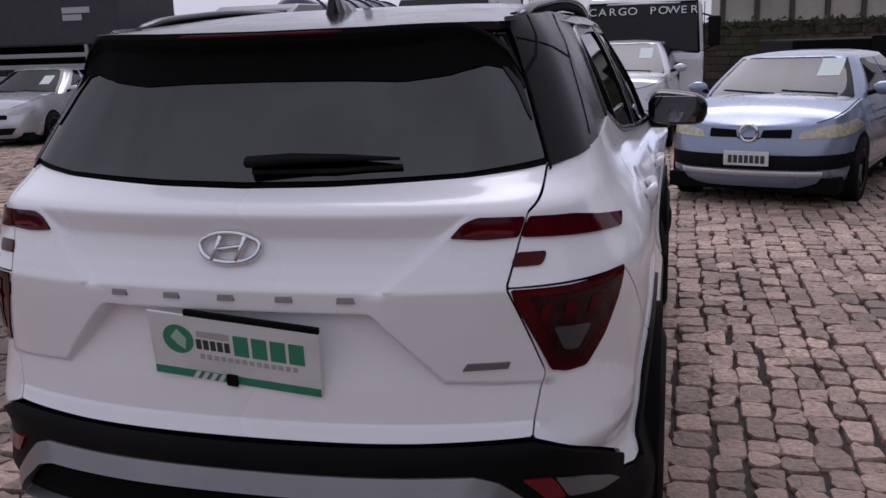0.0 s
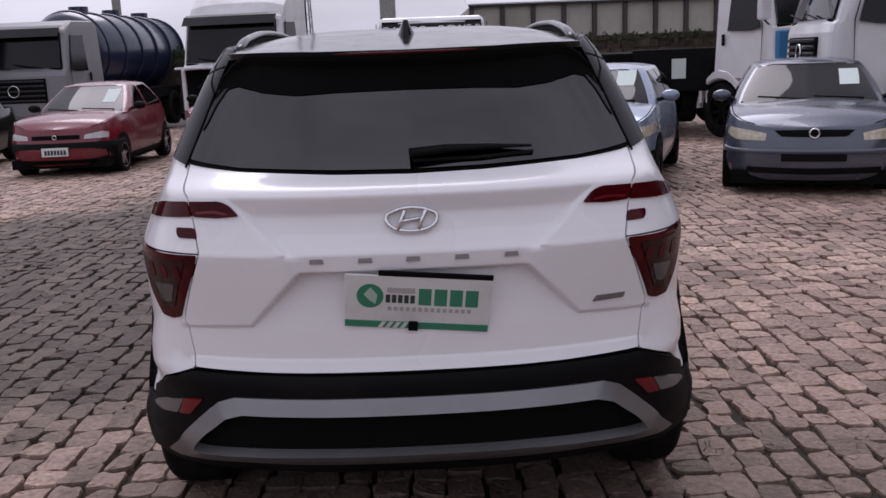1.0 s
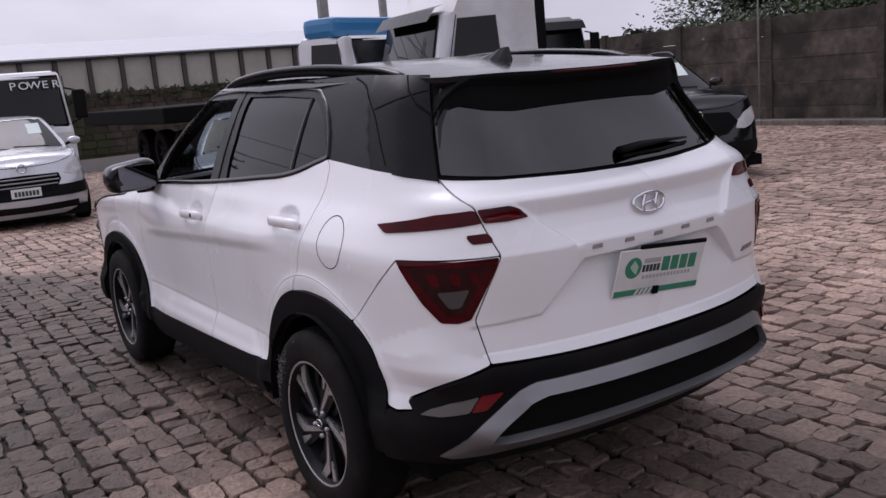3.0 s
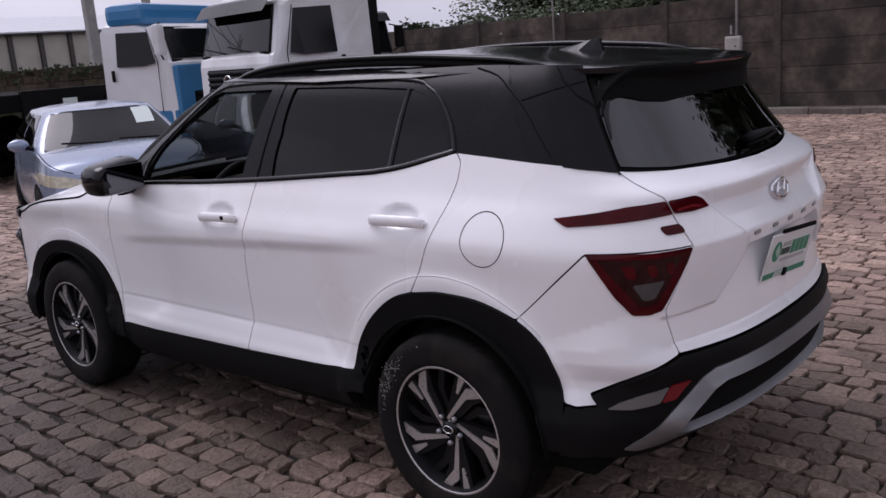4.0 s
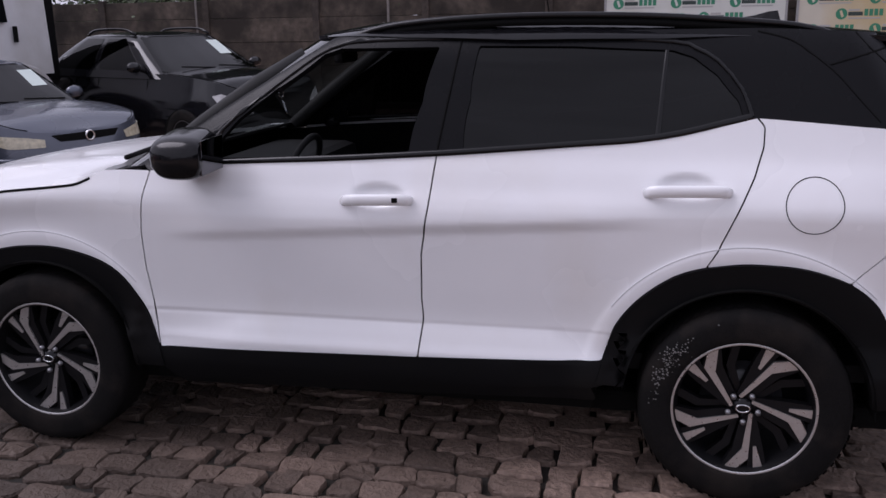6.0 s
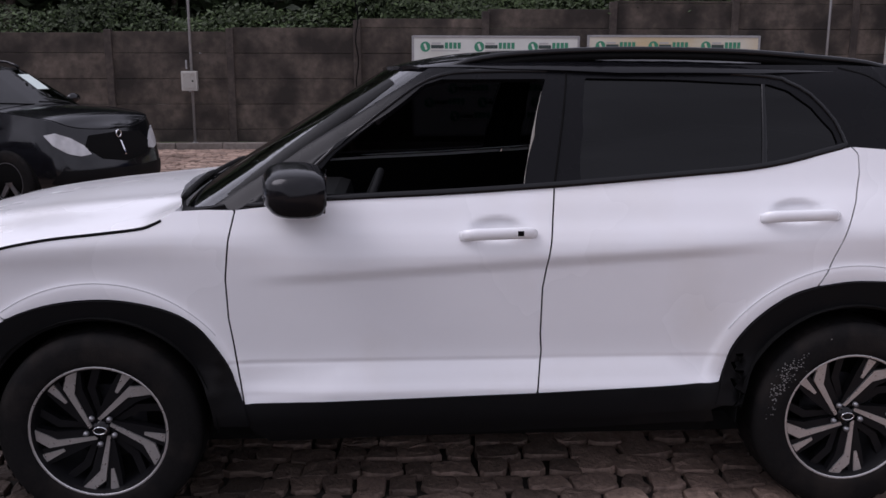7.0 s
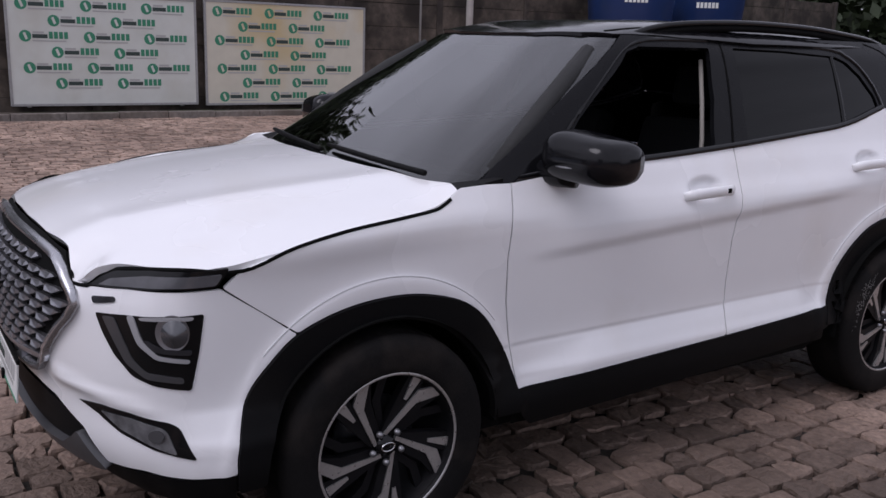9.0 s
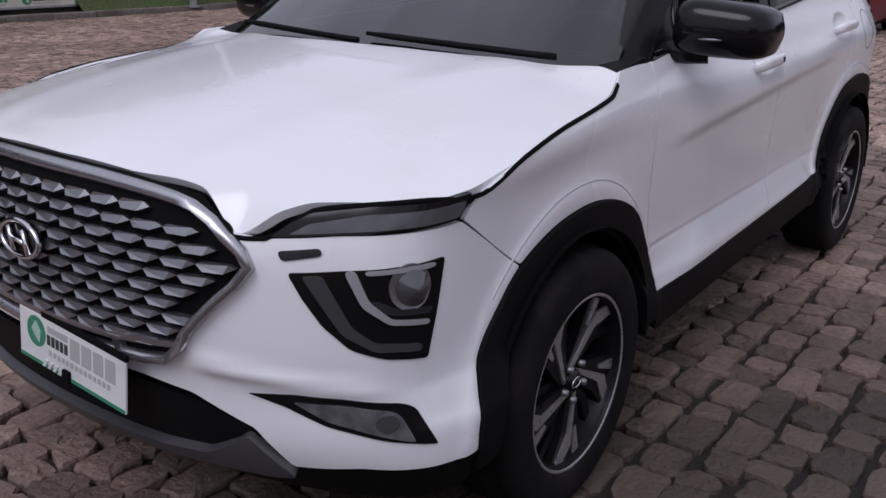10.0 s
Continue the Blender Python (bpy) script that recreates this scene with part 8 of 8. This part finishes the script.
# dense dark undergrowth that closes the view between the trunks
V, F = [], []
for i in range(44000):
    y = r.uniform(-36, 13)
    x = r.gauss(24.5, 1.0)
    if i % 3 == 0:
        x, y = r.uniform(-30, 25), r.gauss(-36, 1.0)
    z = r.random() ** 0.8 * (5.2 + 0.9 * math.sin(y * 0.9) * math.sin(y * 0.37 + 2) - 2.2 * min(max((y - 7) / 6, 0), 1))
    q = r.uniform(0.22, 0.42)
    u = Vector((r.gauss(0, 1), r.gauss(0, 1), r.gauss(0, 0.8))).normalized()
    w = u.orthogonal()
    b, p = len(V), Vector((x, y, z))
    V += [p - u * q, p + w * q * 0.45, p + u * q, p - w * q * 0.45]
    F.append((b, b + 1, b + 2, b + 3))
tagged(link_mesh("undergrowth", V, F, LEAF, smooth=False), "dense dark green undergrowth behind the wall", "plants", kind="stuff")

# blue water tanks by the wall
TANKBLUE = make_mat("tank_blue", (0.018, 0.045, 0.16), 0.4, grain=0.06, scale=3, dirt=(0.03, 0.05, 0.13), dirt_scale=1.4)
for x, y, z in ((13.9, -14.3, 1.45), (14.1, -17.2, 1.45)):
    base = thing("plinth", pose(x, y, 0), "rough concrete plinth under a water tank", "plinth")
    bm = bmesh.new()
    box(bm, -1.15, 1.15, -1.15, 1.15, -0.1, z, 0.03)
    part("block", bm, POSTCON, base)
    tk = thing("water_tank", pose(x, y, z), "blue plastic water tank with a domed lid", "water tank", "water tanks")
    V, F = lathe([(0.0, 0.0), (0.92, 0.0), (0.98, 0.05), (1.10, 1.45), (1.13, 1.50), (1.13, 1.56)], 40, "z")
    link_mesh("vessel", V, F, TANKBLUE, tk)
    V, F = lathe([(1.16, 1.52), (1.16, 1.58), (0.95, 1.66), (0.55, 1.86), (0.30, 1.92), (0.0, 1.93)], 40, "z")
    lid = link_mesh("lid", V, F, TANKBLUE, tk)
    for i in range(12):
        a = 2 * math.pi * i / 12
        bm = bmesh.new()
        rod(bm, (1.0 * math.cos(a), 1.0 * math.sin(a), 1.65), (0.5 * math.cos(a), 0.5 * math.sin(a), 1.88), 0.03, n=6)
        part("rib", bm, TANKBLUE, lid)
    d0 = math.atan2(1.5 - y, -3.5 - x)
    for i in range(6):
        a = d0 + 0.30 - 0.09 * i
        bm = bmesh.new()
        box(bm, 1.075, 1.085, -0.035, 0.035, 1.10, 1.24, 0, Matrix.Rotation(a, 4, "Z"))
        part("mark_bar", bm, PLATEWHITE, tk)
# far low ridge of trees that closes the horizon
V, F = [], []
for i in range(26000):
    a = r.uniform(0, 6.283)
    R = r.uniform(170, 200)
    top = 3.4 + 1.3 * math.sin(a * 23) + 0.9 * math.sin(a * 61 + 1) + 0.5 * math.sin(a * 137)
    p = Vector((R * math.cos(a), R * math.sin(a), r.random() ** 0.7 * top))
    q = r.uniform(0.45, 1.0)
    u, w = Vector((-math.sin(a), math.cos(a), r.uniform(-0.4, 0.4))), Vector((0, 0, 1))
    b = len(V)
    V += [p - u * q, p - w * q * 0.6, p + u * q, p + w * q * 0.7]
    F.append((b, b + 1, b + 2, b + 3))
tagged(link_mesh("far_woods", V, F, LEAF, smooth=False), "low distant line of dark woods", "woods", kind="stuff")

# ---- name boards hung on the SUV's number plates ----
def name_board(m, label, h=0.071, ink=GREEN):
    bd = thing("sign_board", m, label, "sign", "boards over the number plates")
    w = 0.196
    bm = bmesh.new()
    box(bm, -w, w, 0.0, 0.006, -h, h, 0.003)
    part("sheet", bm, PLATEWHITE, bd)

    def shape(name, pts, mat, up=0.0012):
        n = len(pts)
        link_mesh(name, [(x, -up, z) for x, z in pts] + [(x, 0.001, z) for x, z in pts], [tuple(range(n))] + [(i, (i + 1) % n, n + (i + 1) % n, n + i) for i in range(n)], mat, bd, smooth=False)

    def bar(x0, x1, z0, z1, mat, lean=0.0):
        shape("bar", [(x0, z0), (x1, z0), (x1 + lean, z1), (x0 + lean, z1)], mat)

    shape("disc", [(-0.128 + 0.036 * math.cos(t), 0.018 + 0.036 * math.sin(t)) for t in np.linspace(0, 2 * math.pi, 28, endpoint=False)], GREEN)
    shape("disc_cut", [(-0.145, 0.022), (-0.128, 0.044), (-0.108, 0.022), (-0.113, -0.006), (-0.130, 0.006)], make_mat("pale_green", (0.40, 0.55, 0.45), 0.5), 0.0024)
    bar(-0.083, -0.008, 0.030, 0.046, GREYINK)
    for i in range(5):
        bar(-0.086 + 0.0165 * i, -0.074 + 0.0165 * i, 0.0, 0.024, INK)
    for i in range(4):
        bar(0.002 + 0.042 * i, 0.036 + 0.042 * i, -0.004, 0.046, ink)
    for i in range(14):
        bar(-0.08 + 0.0165 * i, -0.070 + 0.0165 * i, -0.024, -0.012, GREYINK)
    bar(-w + 0.002, w - 0.002, -h + 0.002, -h + (0.022 if ink is GREEN else 0.010), GREEN)
    for i in range(4):
        shape("stripe", [(-0.105 + 0.02 * i, -h + 0.003), (-0.094 + 0.02 * i, -h + 0.003), (-0.082 + 0.02 * i, -h + 0.021), (-0.093 + 0.02 * i, -h + 0.021)], PLATEWHITE, 0.0024)
    bm = bmesh.new()
    box(bm, -0.022, 0.004, -0.008, 0.0, -h - 0.002, -h + 0.026, 0.003)
    part("clip", bm, SEAM, bd)
    bm = bmesh.new()
    box(bm, -w * 0.55, w * 1.01, -0.001, 0.008, h - 0.001, h + 0.013, 0.002)
    part("backing_edge", bm, SEAM, bd)
    return bd


name_board(Matrix.Translation((0.006, -2.146, 0.858)) @ Matrix.Rotation(radians(5.2), 4, "Y") @ Matrix.Rotation(radians(14), 4, "X"), "white board with green bars over the rear number plate", 0.080)
name_board(Matrix.Translation((-0.13, 2.205, 0.535)) @ Matrix.Rotation(radians(180), 4, "Z") @ Matrix.Rotation(radians(4), 4, "Y") @ Matrix.Rotation(radians(-4), 4, "X"), "white board with grey bars over the front number plate", 0.060, GREYINK)

# ---- stone paving ----
def stone_verts(r, w, l, fine=True):
    """An uneven sett with blunt corners: a flat top on steep sides; where it is near, with ragged edges and a hewn top."""
    c = [(-w / 2, -l / 2), (w / 2, -l / 2), (w / 2, l / 2), (-w / 2, l / 2)]
    c = [Vector((x + r.gauss(0, 0.007), y + r.gauss(0, 0.009))) for x, y in c]
    ring = []
    for i in range(4):
        k, d = r.uniform(0.05, 0.20), c[(i + 1) % 4] - c[i]
        ring += [c[i].lerp(c[i - 1], k), c[i].lerp(c[(i + 1) % 4], k)]
        if fine:
            ring.append(c[i] + d * r.uniform(0.4, 0.6) + Vector((d.y, -d.x)).normalized() * r.gauss(0, 0.004))
    n = len(ring) // 4
    t = [r.gauss(0, 0.0035) for _ in c]
    V = [(p.x, p.y, -0.03) for p in ring]
    if fine:
        V += [(p.x * 0.995, p.y * 0.995, -0.008 + t[i // n]) for i, p in enumerate(ring)]
        V += [(p.x * 0.945 + r.gauss(0, 0.0015), p.y * 0.95 + r.gauss(0, 0.0015), 0.001 + t[i // n] + r.gauss(0, 0.0012)) for i, p in enumerate(ring)]
        return V + [(p.x * 0.5 + r.gauss(0, 0.006), p.y * 0.5 + r.gauss(0, 0.006), 0.0025 + t[i // n] * 0.6 + r.gauss(0, 0.0018)) for i, p in enumerate(ring)]
    return V + [(p.x * 0.93, p.y * 0.94, 0.001 + t[i // 2]) for i, p in enumerate(ring)]


def stone_faces(n, m):
    return [tuple(range(n - m, n))] + [(k + i, k + (i + 1) % m, k + m + (i + 1) % m, k + m + i) for k in range(0, n - m, m) for i in range(m)]


STONE_F, STONE_FAR = stone_faces(48, 12), stone_faces(16, 8)
rs = random.Random(21)
variants = []
for i in range(8):
    me = bpy.data.meshes.new("paving_stone")
    me.from_pydata(stone_verts(rs, 0.125, 0.160), [], STONE_F)
    me.materials.append(STONE)
    variants.append(me)
paving = thing("pavement", Matrix(), "uneven brown-grey stone sett paving with dark earthy joints", "paving", kind="structure")
V, F, singles = [], [], 0
x, col = -17.0, 0
while x < 14.8:
    w = rs.uniform(0.115, 0.150)
    y = -14.6 + rs.uniform(0, 0.2)
    ph = rs.uniform(0, 6.28)
    while y < 23.4:
        l = rs.choice((0.115, 0.13, 0.15, 0.17, 0.20)) * rs.uniform(0.93, 1.07)
        slip = rs.gauss(0, 0.007)
        cx = x + w / 2 + slip + 0.018 * math.sin(0.9 * y + col * 0.15) + 0.05 * math.sin(0.23 * y) + 0.03 * y / 6
        cy = y + l / 2
        cz = float(rise(cx, cy)) + rs.gauss(0, 0.003) + 0.006 * math.sin(cx * 1.3) * math.sin(cy * 1.1)
        a = rs.gauss(0, 0.02)
        if singles < 300 and -2.6 < cx < -1.1 and -1.0 < cy < 3.3:
            ob = new("paving_stone", variants[rs.randrange(8)])
            ob.parent = paving
            ob.matrix_local = Matrix.Translation((cx, cy, cz)) @ Matrix.Rotation(a, 4, "Z") @ Matrix.Diagonal(((w - 0.009) / 0.125, (l - 0.010) / 0.160, 1, 1))
            singles += 1
        elif cx < 14.74:
            b = len(V)
            ca, sa = math.cos(a), math.sin(a)
            near = abs(cx) < 5 and -6 < cy < 6.5
            piece = stone_verts(rs, w - 0.010, l - 0.009, near)
            V += [(cx + px * ca - py * sa, cy + px * sa + py * ca, cz + pz) for px, py, pz in piece]
            F += [tuple(b + i for i in f) for f in (STONE_F if near else STONE_FAR)]
        y += l
    x += w
    col += 1
tagged(link_mesh("paving_field", V, F, STONE, paving, smooth=False), kind="stuff")
# moss and grass in the joints
V, F = [], []
for i in range(420):
    cx, cy = rs.uniform(-7, 9), rs.uniform(-6, 9)
    if rs.random() > 0.25 + 0.75 * (math.sin(cx * 0.9) * math.sin(cy * 0.8 + 1) > 0.45):
        continue
    for k in range(rs.randrange(4, 12)):
        px, py, q, a = cx + rs.gauss(0, 0.02), cy + rs.gauss(0, 0.05), rs.uniform(0.006, 0.018), rs.uniform(0, 6.28)
        b, g = len(V), float(rise(px, py))
        V += [(px - 0.003 * math.cos(a), py - 0.003 * math.sin(a), g - 0.01), (px + 0.003 * math.cos(a), py + 0.003 * math.sin(a), g - 0.01), (px + q * math.sin(a) * 0.7, py + q * math.cos(a) * 0.7, g + q)]
        F.append((b, b + 1, b + 2))
tagged(link_mesh("joint_grass", V, F, GRASS, smooth=False), "small tufts of grass in the paving joints", "grass", kind="stuff")
